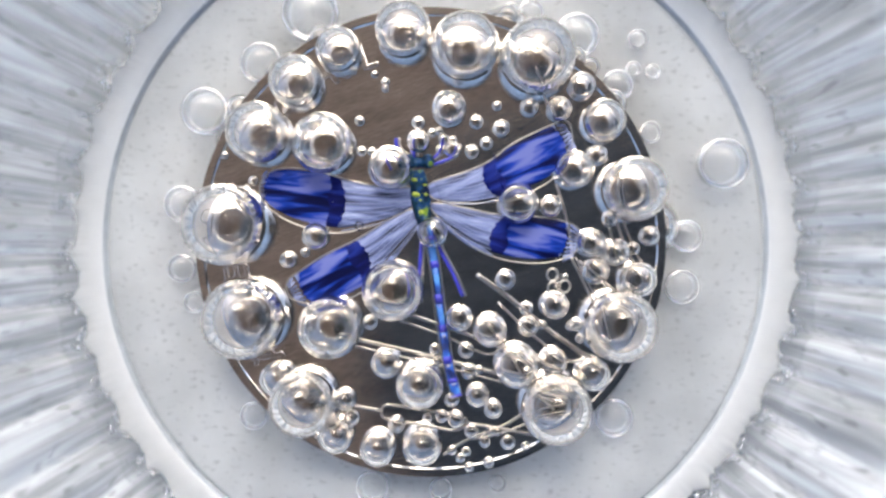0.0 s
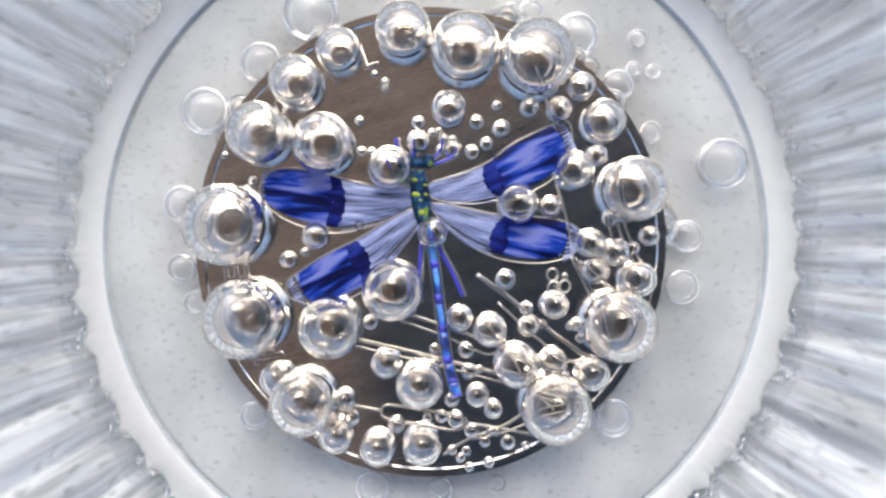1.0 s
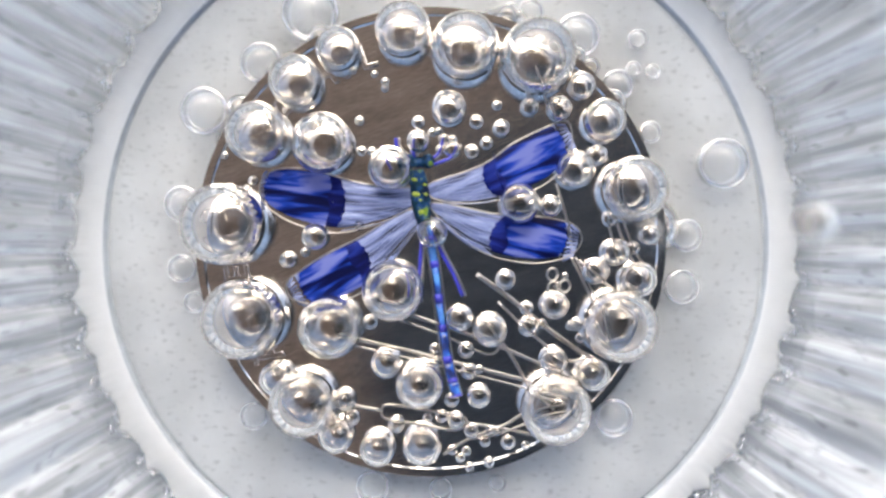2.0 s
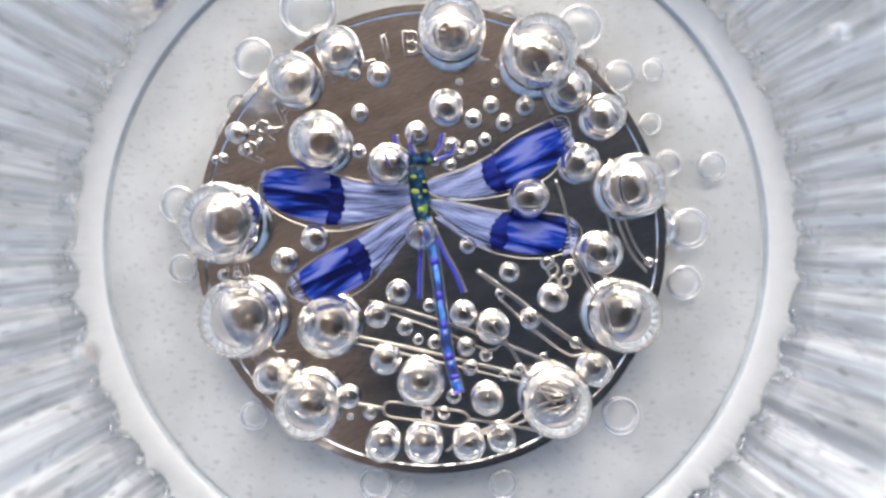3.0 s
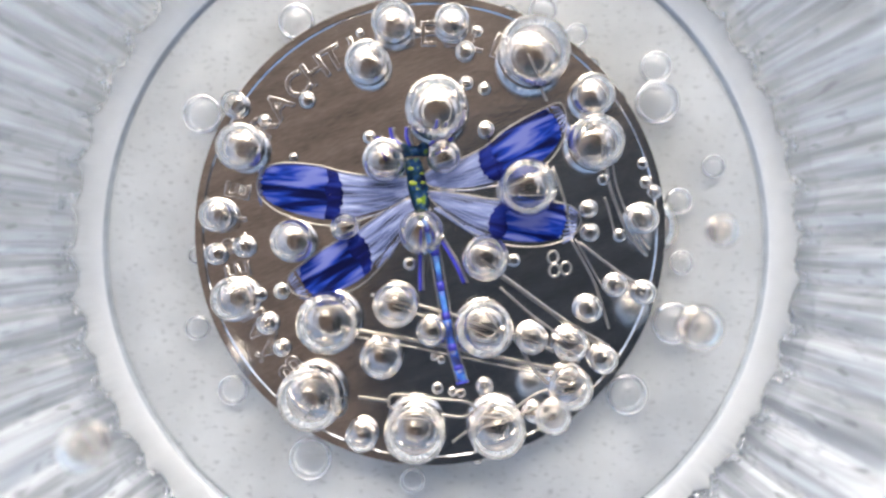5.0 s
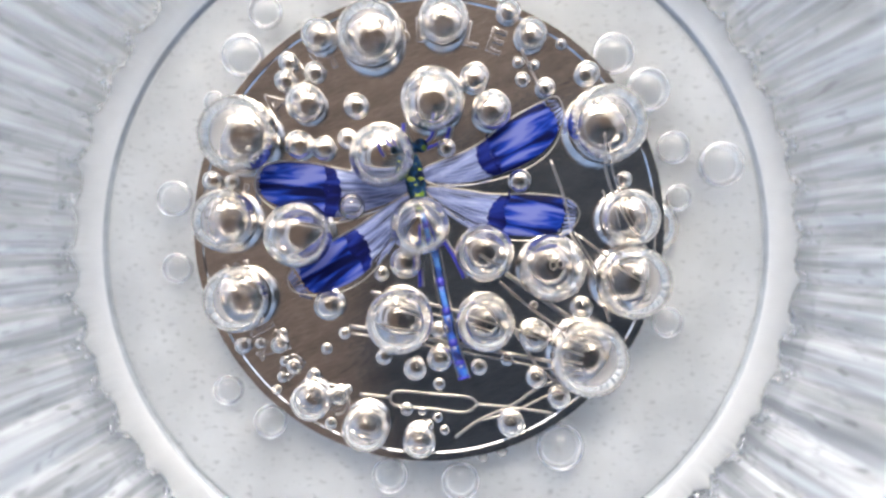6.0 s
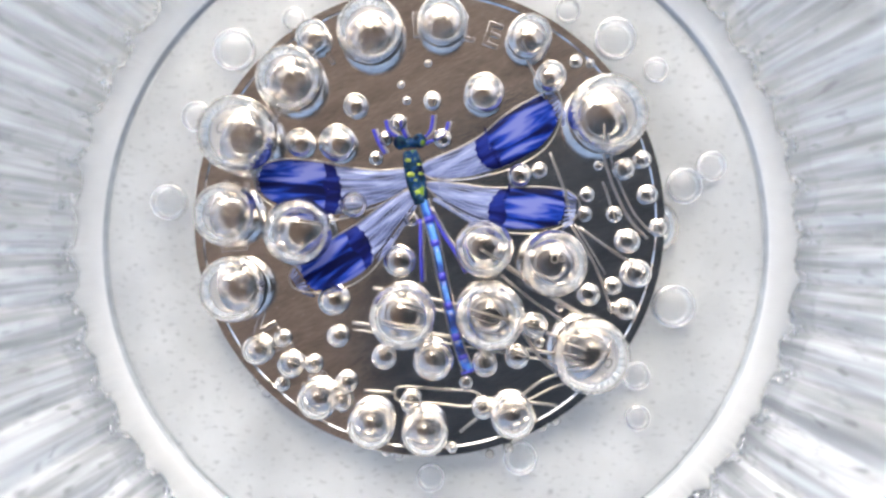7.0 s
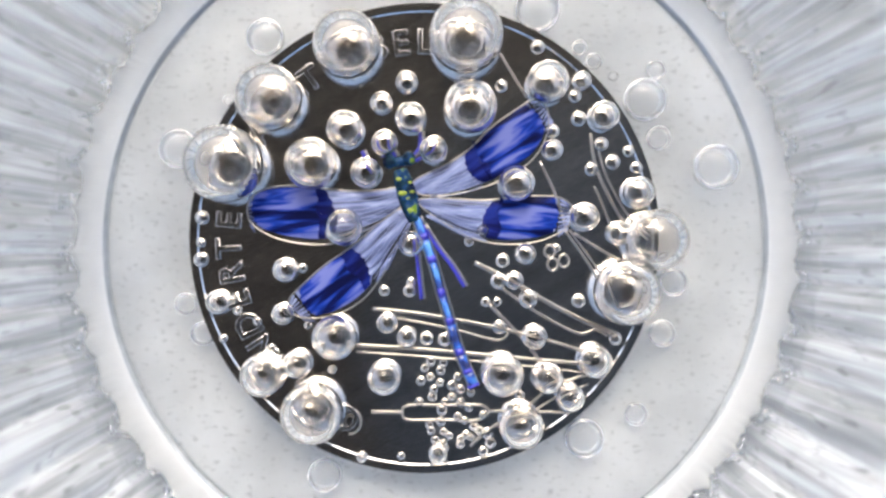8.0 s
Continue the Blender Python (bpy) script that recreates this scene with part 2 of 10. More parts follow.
def dish():
    body = new("dish")
    body.location = (-0.44 * MM, 0.34 * MM, 0)
    bm = bmesh.new()
    rows = [(0.4, -1.95), (8, -1.95), (14, -1.95), (18, -1.95), (19.5, -1.95), (19.72, -1.96), (19.74, -2.0)]
    rings = lathe(bm, [(u * MM, z * MM) for u, z in rows], 384, lambda u, z, a: u)
    bm.faces.new(list(reversed(rings[0])))
    part("floor_plate", bm, FLOORGLASS, body, "frosty clear glass bottom with fine specks")
    # the milky foot ring, a low swell with a ragged outer edge before the feet of the flutes
    bm = bmesh.new()
    hump = [(0.0, -1.92), (0.05, -1.84), (0.14, -1.77), (0.28, -1.75), (0.45, -1.78), (0.62, -1.85), (0.8, -1.96), (0.93, -2.08), (1.0, -2.2), (0.985, -2.5)]
    lathe(bm, [(u, z * MM) for u, z in hump], FLUTES * 24, lambda u, z, a: (20.05 + (scallop(a) - 20.05) * u) * MM)
    ring = part("foot_ring", bm, GLASS, body, "milky white ring with a ragged outer edge")
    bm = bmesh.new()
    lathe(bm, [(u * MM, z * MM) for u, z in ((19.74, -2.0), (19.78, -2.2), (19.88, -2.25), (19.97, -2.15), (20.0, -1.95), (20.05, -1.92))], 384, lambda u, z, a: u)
    part("groove", bm, GROOVE, ring, "narrow groove pressed in the glass, its shade coloured blue grey")

    bm = bmesh.new()
    inner = [(22.92, -4.6), (22.92, -3.9), (22.92, -3.5), (22.92, -3.2), (22.92, -2.8), (22.92, -2.4), (22.92, -2.1), (22.92, -1.8), (22.92, -1.5), (22.92, -1.2), (22.92, -0.9), (22.92, -0.6), (22.92, -0.3), (22.93, 0.0)]
    inner += [(22.93 + 0.34 * h, h) for h in (0.2, 0.5, 0.8, 1.1, 1.4, 1.7, 2.0, 2.3, 2.5, 2.7, 2.9, 3.1, 3.3, 3.5, 3.8, 4.2, 4.6, 5.0, 5.4, 5.8, 6.2, 6.6, 7.0)]
    inner += [(25.4, 7.3), (25.7, 7.5)]

    def fluted(u, z, a):
        h = z / MM
        fade = min(1.0, max(0.0, (7.5 - h) / 0.6))
        k = math.floor(a * FLUTES / (2 * math.pi) + PHASE)
        s = flute_at(a)
        crown = (0.62 + 0.3 * min(1.0, max(0.0, (h + 0.6) / 2.5))) * flute(a) + 0.05 * math.cos(s * 7 + k) * (1 - s * s)
        # a rounded thread of glass stands in each cusp, with knots along it
        thread = 0.22 * math.exp(-((abs(s) - 1) / 0.10) ** 2) * (1 + 0.5 * math.sin(h * 5.5 + k * 1.7) + 0.5 * noise.noise((k * 3.1, h * 1.5, 0.4)))
        # pressed dimples beside the cusp
        deep = 0.6 + 0.5 * noise.noise((k * 1.37, 0.5, 0.5))
        dent = 0.4 * deep * math.exp(-((s - 0.62) / 0.15) ** 2 - ((h - 3.0) / 0.22) ** 2)
        dent += 0.25 * deep * math.exp(-((s + 0.1) / 0.22) ** 2 - ((h - 2.1) / 0.4) ** 2)
        return u + MM * fade * (dent - crown - thread)

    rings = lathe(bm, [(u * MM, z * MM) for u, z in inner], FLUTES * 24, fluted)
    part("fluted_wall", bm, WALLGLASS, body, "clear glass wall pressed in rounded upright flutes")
    bm = bmesh.new()
    outer = [(25.7, 7.5), (26.5, 7.4), (27.0, 6.8), (25.4, 0.0), (24.5, -6.0), (23.5, -8.0), (0.4, -8.0)]
    rings = lathe(bm, [(u * MM, z * MM) for u, z in outer], 192, lambda u, z, a: u)
    bm.faces.new(rings[-1])
    part("outer_shell", bm, SHELLGLASS, body, "smooth clear outer glass")
    return tagged(body, "clear pressed glass dish with fluted wall, on a table", "dish")


def beads():
    """Tiny bubbles caught in the lower ends of the flutes."""
    rng = random.Random(11)
    bm = bmesh.new()
    for k in range(FLUTES):
        cusp = (k - PHASE) * 2 * math.pi / FLUTES
        # a loose heap at the cusp, a string along the arc of the foot, and a few up the cusp
        crumbs = [(rng.gauss(0, 0.12), rng.uniform(-0.05, 0.35), rng.uniform(-2.2, -1.3), 0.06 + 0.16 * rng.random() ** 2) for _ in range(rng.randint(9, 15))]
        crumbs += [(rng.choice((rng.gauss(0.28, 0.06), rng.gauss(0.75, 0.06))), rng.uniform(-0.02, 0.25), rng.uniform(-2.2, -1.8), 0.06 + 0.15 * rng.random() ** 1.5) for _ in range(rng.randint(6, 10))]
        crumbs += [(rng.gauss(0, 0.03), 0.5 + 0.36 * h, h - 0.6, rng.uniform(0.03, 0.08)) for h in (rng.uniform(0.2, 4.0) for _ in range(rng.randint(0, 4)))]
        for off, out, z, r in crumbs:
            a = cusp + off * 2 * math.pi / FLUTES
            d = 22.4 - 0.62 * flute(a) ** 1.3 + out
            bmesh.ops.create_icosphere(bm, subdivisions=1, radius=r * MM, matrix=Matrix.Translation((d * math.cos(a) * MM, d * math.sin(a) * MM, z * MM)) @ Matrix.Diagonal((1, 1, rng.uniform(0.7, 1.6), 1)))
    ob = part("wall_bubbles", bm, BEAD)
    ob.location = (-0.44 * MM, 0.34 * MM, 0)
    tagged(ob, "tiny gas bubbles caught at the foot of the flutes", "bubbles", kind="stuff")


dish()
beads()

# the table under it; overhead, the camera's mount and unseen discs added as reflections
def slab(name, lo, hi, material, label, category, kind="", round_edge=0.0):
    bm = bmesh.new()
    c = [(a + b) / 2 for a, b in zip(lo, hi)]
    d = [b - a for a, b in zip(lo, hi)]
    bmesh.ops.create_cube(bm, size=1, matrix=Matrix.Translation(c) @ Matrix.Diagonal((*d, 1)))
    if round_edge:
        bmesh.ops.bevel(bm, geom=bm.edges[:], offset=round_edge, segments=3, affect="EDGES", profile=0.5)
    return tagged(part(name, bm, material, smooth=False), label, category, kind=kind)


table = slab("table", (-0.6, -0.4, -0.048), (0.6, 0.4, -0.008), TABLE, "plain white painted table under the glass dish", "table", round_edge=0.003)
for x in (-0.54, 0.54):
    for y in (-0.34, 0.34):
        bm = bmesh.new()
        bmesh.ops.create_cube(bm, size=1, matrix=Matrix.Translation((x, y, -0.399)) @ Matrix.Diagonal((0.05, 0.05, 0.702, 1)))
        bmesh.ops.bevel(bm, geom=bm.edges[:], offset=0.003, segments=2, affect="EDGES", profile=0.5)
        part("leg", bm, TABLE, table, smooth=False)
bm = bmesh.new()
bmesh.ops.create_grid(bm, x_segments=8, y_segments=8, size=60, matrix=Matrix.Translation((0, 0, -0.75)))
tagged(part("ground", bm, GROUND, smooth=False), "plain pale grey paving under the table", "ground", kind="structure")


def disc(name, centre, radius, z, thick, material, label, category):
    bm = bmesh.new()
    rows = [(radius * 0.02, z), (radius * 0.97, z), (radius, z + thick * 0.2), (radius, z + thick * 0.8), (radius * 0.97, z + thick), (radius * 0.02, z + thick)]
    rings = lathe(bm, rows, 96, lambda u, z, a: u)
    bm.faces.new(rings[0])
    bm.faces.new(rings[-1])
    ob = part(name, bm, material)
    ob.location = (centre[0], centre[1], 0)
    return tagged(ob, label, category)


# unseen discs, sized and placed so that the coin mirrors black and tan
mount = disc("camera_mount", (0.036, -0.020), 0.054, 0.120, 0.008, BLACK, "round black camera mount held over the dish", "camera")
shade = disc("tan_reflection_disc", (-0.008, 0.015), 0.175, 0.300, 0.012, TAN, "unseen tan disc on a slim pole, added for the coin to mirror", "shade")


# unseen card, added to darken what the coin mirrors near the end
dark_reflection_card = disc("dark_reflection_card", (0.0, 0.0), 0.15, 0.280, 0.004, UMBER, "unseen dark brown card on a slim pole, added to darken the coin", "card")
for card, spot, top in ((shade, (-0.105, -0.075), 0.302), (dark_reflection_card, (0.12, -0.06), 0.281), (mount, (0.042, 0.0), 0.121)):
    bm = bmesh.new()
    bmesh.ops.create_cone(bm, cap_ends=True, segments=16, radius1=0.002, radius2=0.002, depth=top + 0.008,
                          matrix=Matrix.Translation((*spot, (top - 0.008) / 2)))
    part("pole", bm, BLACK, card, "slim dark pole")


# ---- the coin ----


def ribbon(bm, pts, width, height, base=0.0, flat=False):
    """A raised rounded or flat-topped bar along a path of (x, y) in mm, lying on z = base."""
    n = len(pts)
    sect = [(-1, 0), (-0.85, 0.6), (-0.4, 0.95), (0.4, 0.95), (0.85, 0.6), (1, 0)]
    if flat:
        sect = [(-1, 0), (-0.68, 1), (0.68, 1), (1, 0)]
    rings = []
    for i, (x, y) in enumerate(pts):
        x0, y0 = pts[max(0, i - 1)]
        x1, y1 = pts[min(n - 1, i + 1)]
        d = Vector((x1 - x0, y1 - y0)).normalized()
        w = width(i / (n - 1)) if callable(width) else width
        rings.append([bm.verts.new(((x - d.y * w / 2 * s) * MM, (y + d.x * w / 2 * s) * MM, (base + h * height) * MM)) for s, h in sect])
    for a, b in zip(rings, rings[1:]):
        for i in range(len(sect) - 1):
            bm.faces.new((a[i], a[i + 1], b[i + 1], b[i]))
    bm.faces.new(rings[0])
    bm.faces.new(rings[-1])


def smooth_line(pts, steps=6):
    """Catmull-Rom through the corners."""
    out = []
    p = [pts[0], *pts, pts[-1]]
    for i in range(1, len(p) - 2):
        for k in range(steps):
            t = k / steps
            q = []
            for c in (0, 1):
                a, b, d, e = p[i - 1][c], p[i][c], p[i + 1][c], p[i + 2][c]
                q.append(0.5 * (2 * b + (d - a) * t + (2 * a - 5 * b + 4 * d - e) * t * t + (3 * b - a - 3 * d + e) * t ** 3))
            out.append(tuple(q))
    return out + [tuple(pts[-1])]


def smooth_loop(pts, steps=5):
    n = len(pts)
    out = []
    for i in range(n):
        for k in range(steps):
            t = k / steps
            q = []
            for c in (0, 1):
                a, b, d, e = (pts[(i + j) % n][c] for j in (-1, 0, 1, 2))
                q.append(0.5 * (2 * b + (d - a) * t + (2 * a - 5 * b + 4 * d - e) * t * t + (3 * b - a - 3 * d + e) * t ** 3))
            out.append(tuple(q))
    return out


def plate(bm, loop, low, high, crown=0.0):
    """A low plate with a bevelled edge over a closed outline in mm."""
    cx = sum(p[0] for p in loop) / len(loop)
    cy = sum(p[1] for p in loop) / len(loop)
    levels = [(1.0, low), (1.0, low + (high - low) * 0.6), (0.97, high), (0.6, high + crown * 0.7), (0.25, high + crown)]
    rings = [[bm.verts.new(((cx + (x - cx) * s) * MM, (cy + (y - cy) * s) * MM, z * MM)) for x, y in loop] for s, z in levels]
    n = len(loop)
    for a, b in zip(rings, rings[1:]):
        for i in range(n):
            bm.faces.new((a[i], a[(i + 1) % n], b[(i + 1) % n], b[i]))
    bm.faces.new(rings[-1])


COIN_ROWS = [
    (0, -0.703, 0.403, -9.00),
    (2.8, -0.705, 0.430, -8.90),
    (3, -0.708, 0.593, -8.20),
    (3.5, -0.700, 0.704, -7.95),
    (4, -0.700, 0.825, -7.48),
    (4.5, -0.710, 0.974, -6.80),
    (6, -0.810, 1.330, -5.32),
    (6.5, -0.790, 1.490, -4.60),
    (7, -0.777, 1.620, -4.15),
    (7.5, -0.761, 1.960, -2.36),
    (7.7, -0.760, 2.020, -2.20),
    (7.8, -1.050, 0.660, -0.05),
    (8, -1.061, 0.636, 0.00),
]


def wing(coin, outline, band, root, tip, name_label, fringe=1, comb=0, tip_gap=0.95):
    """An enamelled wing: pale veined membrane, a deep blue band across it, silver border and veins."""
    r, e = Vector(root), Vector(tip)
    length = (e - r).length
    place = Matrix.Translation((r.x * MM, r.y * MM, 0)) @ Matrix.Rotation(math.atan2(e.y - r.y, e.x - r.x), 4, "Z")
    back = Matrix.Rotation(-math.atan2(e.y - r.y, e.x - r.x), 2)
    loop = [tuple(back @ (Vector(p) - r)) for p in smooth_loop(outline)]
    edge = [tuple(back @ (Vector(p) - r)) for p in band]
    a0, a1 = min(p[0] for p in edge), max(p[0] for p in edge)

    a0 += 0.2
    a1 = min(a1, length - tip_gap)

    def width_at(x):
        ys = [p[1] for p in loop if abs(p[0] - x) < 0.45]
        return (min(ys), max(ys)) if ys else (0, 0)

    def drawn_in(x, y, share):
        """Draws the trailing side of the wing in, so that bare metal shows between enamel and border."""
        lo, hi = width_at(min(max(x, 0.4), length - 0.4))
        mid = (lo + hi) / 2
        return mid + (y - mid) * (share if (y - mid) * fringe > 0 else 0.95)

    bm = bmesh.new()
    # beyond the band the wing's tip is bare metal under open veins
    plate(bm, [(min(x, a1 + 0.15), drawn_in(x, y, 0.62 if comb and x < a0 else 0.8)) for x, y in loop], -0.02, 0.10, 0.02)
    w = part("wing", bm, PALE, coin, name_label)
    w.matrix_basis = place
    bm = bmesh.new()
    ribbon(bm, loop + [loop[0]], 0.08, 0.08, 0.05)
    part("wing_border", bm, RELIEF, w, "raised silver edge")
    band_loop = []
    for x, y in loop:
        lo, hi = width_at(min(max(x, a0), a1))
        mid = (lo + hi) / 2
        bulge = 0.35 * (1 - ((y - mid) / max(0.1, (hi - lo) / 2)) ** 2)
        if a0 + 0.12 * math.sin(y * 4) - 0.1 <= x <= a1 + bulge:
            band_loop.append((x, drawn_in(x, y, 0.8)))
    curved = []
    for p, q in zip(band_loop, band_loop[1:] + band_loop[:1]):
        curved.append(p)
        gap = math.hypot(q[0] - p[0], q[1] - p[1])
        if gap > 0.9:
            push = -0.4 if abs(p[0] + q[0] - 2 * a0) < abs(p[0] + q[0] - 2 * a1) else 0.3
            for k in range(1, 12):
                f = k / 12
                curved.append((p[0] + (q[0] - p[0]) * f + push * 4 * f * (1 - f) + 0.07 * math.sin(k * 2.6), p[1] + (q[1] - p[1]) * f))
    bm = bmesh.new()
    plate(bm, curved, 0.08, 0.135, 0.01)
    part("blue_band", bm, BLUE, w, "deep blue enamel with lilac streaks")
    cut = a0 + 0.17 * (a1 - a0)
    shadow_side = [(min(x, cut + 0.12 * math.sin(y * 4)), y) for x, y in curved]
    bm = bmesh.new()
    plate(bm, shadow_side, 0.10, 0.15, 0.006)
    part("band_root", bm, NAVY, w, "navy enamel at the root of the band")
    for k in range(10):
        f = (k + 0.5) / 10
        pts = []
        for u in (0.14, 0.4, 0.7, 1.0):
            x = a0 * u * 0.98
            lo, hi = width_at(x)
            pts.append((x, lo + (hi - lo) * f))
        bm = bmesh.new()
        ribbon(bm, smooth_line(pts, 3), 0.05, 0.05, 0.10)
        part("vein", bm, VEIN, w)
    # open ribs between the membrane and the trailing border
    for k in range(comb):
        x = a0 * (0.22 + 0.068 * k)
        lo, hi = width_at(x)
        mid, edge = (lo + hi) / 2, lo if fringe < 0 else hi
        bm = bmesh.new()
        ribbon(bm, smooth_line([(x - 0.5, mid + (edge - mid) * 0.6), (x - 0.1, mid + (edge - mid) * 0.8), (x + 0.32, mid + (edge - mid) * 0.97)], 3), 0.17, 0.1, 0.03)
        part("fringe", bm, PALE, w)
    for k in range(9):
        f = (k + 0.5) / 9
        lo, hi = width_at(a1)
        lo2, hi2 = width_at((a1 + length) / 2)
        pts = [(a1 + 0.3, lo + (hi - lo) * f), (a1 + 0.3 + (length - a1 - 0.3) * (0.8 - 0.2 * abs(f - 0.5)), lo2 + (hi2 - lo2) * (0.15 + 0.7 * f))]
        bm = bmesh.new()
        ribbon(bm, pts, 0.13, 0.07, 0.02)
        part("vein", bm, PALE, w)


def letter(coin, ch, around, size):
    cu = bpy.data.curves.new("letter", "FONT")
    cu.body = ch
    cu.size = size * MM
    cu.extrude = 0.04 * MM
    cu.bevel_depth = 0.04 * MM
    cu.align_x, cu.align_y = "CENTER", "CENTER"
    tmp = new("letter", cu)
    me = bpy.data.meshes.new_from_object(tmp.evaluated_get(bpy.context.evaluated_depsgraph_get()))
    bpy.data.objects.remove(tmp)
    me.materials.clear()
    me.materials.append(SILVER)
    ob = new("letter", me)
    ob.parent = coin
    a = radians(around)
    ob.location = (-11.25 * MM * math.cos(a), 11.25 * MM * math.sin(a), 0.05 * MM)
    ob.rotation_euler = (0, 0, radians(90 - around))
    return ob


def build_coin():
    coin = new("coin")
    n = 256
    bm = bmesh.new()
    prof = [(0.2, 0.0), (6.0, 0.0), (12.9, 0.0), (12.99, 0.0)]
    rings = lathe(bm, [(u * MM, z * MM) for u, z in prof], n, lambda u, z, a: u)
    bm.faces.new(rings[0])
    part("field", bm, SILVER, coin, "mirror-like brushed silver field")
    bm = bmesh.new()
    for prof in ([(12.98, 0.0), (13.0, -0.035)], [(13.0, -0.035), (13.04, -0.035)], [(13.04, -0.035), (13.12, 0.025)], [(13.12, 0.025), (13.16, 0.035)], [(13.16, 0.035), (13.5, 0.035)],
                 [(13.5, 0.035), (13.565, 0.033)], [(13.565, 0.033), (13.6, -0.06)], [(13.6, -0.06), (13.6, -1.78)], [(13.6, -1.78), (13.5, -1.9)], [(13.5, -1.9), (0.2, -1.9)]):
        rings = lathe(bm, [(u * MM, z * MM) for u, z in prof], n, lambda u, z, a: u)
    bm.faces.new(rings[-1])
    part("rim", bm, SILVER, coin, "raised polished rim")

    wing(coin, [(-1.19, 2.92), (-2.99, 2.72), (-4.94, 2.76), (-6.90, 2.99), (-8.86, 2.92), (-9.90, 2.43), (-10.23, 1.68), (-9.97, 0.86), (-8.86, 0.11), (-7.23, -0.31), (-5.43, -0.34), (-3.64, 0.31), (-2.01, 1.29), (-1.09, 2.17)],
         [(-9.45, 2.43), (-8.04, 2.82), (-6.25, 2.66), (-5.40, 2.37), (-5.20, 1.19), (-5.50, 0.05), (-7.23, -0.11), (-8.79, 0.38), (-9.58, 1.42)], (-1.03, 2.50), (-10.23, 1.68), "enamelled insect wing, pale with a blue band", 1, 0, 0.55)
    wing(coin, [(-0.96, 1.81), (-2.33, 1.09), (-4.29, -0.54), (-5.92, -1.68), (-7.06, -2.72), (-7.81, -3.54), (-7.55, -4.39), (-6.38, -4.62), (-4.94, -4.36), (-3.47, -3.47), (-2.27, -1.91), (-1.48, -0.34), (-0.70, 1.09)],
         [(-3.90, -1.00), (-5.50, -1.84), (-6.74, -3.05), (-6.25, -4.45), (-5.20, -4.29), (-4.13, -3.38), (-3.57, -1.97)], (-0.86, 1.62), (-7.72, -4.13), "enamelled insect wing, pale with a blue band", 1, 11)
    wing(coin, [(-0.64, 3.25), (1.19, 4.23), (2.56, 5.11), (3.87, 6.41), (5.50, 7.55), (6.64, 8.11), (7.13, 7.23), (7.03, 5.92), (6.31, 4.62), (5.01, 3.64), (3.54, 2.99), (1.58, 2.50), (-0.21, 2.50)],
         [(2.63, 4.88), (4.19, 6.38), (5.66, 7.39), (6.38, 7.06), (6.54, 6.08), (5.82, 4.78), (4.52, 3.87), (3.08, 3.15), (2.76, 3.96)], (-0.54, 2.82), (6.97, 7.72), "enamelled insect wing, pale with a blue band", -1)
    wing(coin, [(-0.31, 2.23), (1.58, 2.27), (3.54, 2.17), (5.82, 2.40), (7.78, 2.33), (8.56, 1.68), (8.40, 0.86), (7.62, 0.21), (6.15, -0.28), (4.19, -0.34), (2.56, 0.05), (1.26, 0.80), (0.02, 1.62)],
         [(3.54, 1.62), (4.85, 2.01), (6.64, 2.01), (6.97, 1.19), (7.39, 0.34), (5.82, -0.21), (4.52, -0.08), (3.90, 0.70)], (-0.21, 2.01), (8.56, 1.42), "enamelled insect wing, pale with a blue band", -1, 11)

    # body of the insect
    bm = bmesh.new()
    ribbon(bm, smooth_line([(-1.42, 3.96), (-1.16, 2.99), (-0.83, 1.84), (-0.54, 0.96)]), lambda u: 0.75 + 0.45 * math.sin(math.pi * u), 0.32)
    part("thorax", bm, GREEN, coin, "dark green enamelled insect body")
    for p, size in (((-1.48, 3.38), 0.15), ((-0.83, 3.18), 0.09), ((-1.26, 2.56), 0.2), ((-0.70, 2.66), 0.12), ((-0.96, 2.27), 0.1), ((-0.80, 1.62), 0.16)):
        bm = bmesh.new()
        bmesh.ops.create_icosphere(bm, subdivisions=2, radius=size * MM, matrix=Matrix.Translation((p[0] * MM, p[1] * MM, 0.28 * MM)) @ Matrix.Diagonal((1.3, 0.8, 0.4, 1)))
        part("spot", bm, YELLOW, coin, "yellow green enamel spot")
    bm = bmesh.new()
    for p in ((-2.01, 4.39), (-0.90, 4.58)):
        bmesh.ops.create_icosphere(bm, subdivisions=2, radius=0.42 * MM, matrix=Matrix.Translation((p[0] * MM, p[1] * MM, 0.12 * MM)) @ Matrix.Diagonal((1, 1, 0.7, 1)))
    ribbon(bm, [(-2.17, 4.23), (-1.45, 4.42), (-0.77, 4.49)], 0.6, 0.3)
    part("head", bm, GREEN, coin, "dark blue green enamelled insect head")
    spine = smooth_line([(-0.47, 1.19), (0.02, -0.11), (0.47, -1.42), (1.03, -3.38), (1.52, -5.01), (2.07, -6.74), (2.53, -7.78), (2.85, -8.56)], 4)
    for k in range(7):
        a, b = k * len(spine) // 7, min(len(spine), (k + 1) * len(spine) // 7 + 1)
        bm = bmesh.new()
        w = 0.52 if k < 2 else (0.42 if k < 4 else 0.5 + 0.1 * (k - 4))
        ribbon(bm, spine[a:b], lambda u, w=w: w * (1.05 - 0.16 * math.sin(math.pi * u)), 0.28)
        tail = part("tail_segment", bm, SKYBLUE, coin, "bright blue enamelled tail segment")
        bm = bmesh.new()
        ribbon(bm, spine[b - 2:b], w * 1.1, 0.31)
        part("joint", bm, LEG, tail, "dark blue joint")
    for side in (0.3, -0.28):
        bm = bmesh.new()
        ribbon(bm, [(x + side, y + 0.25 * side) for x, y in spine], 0.11, 0.2)
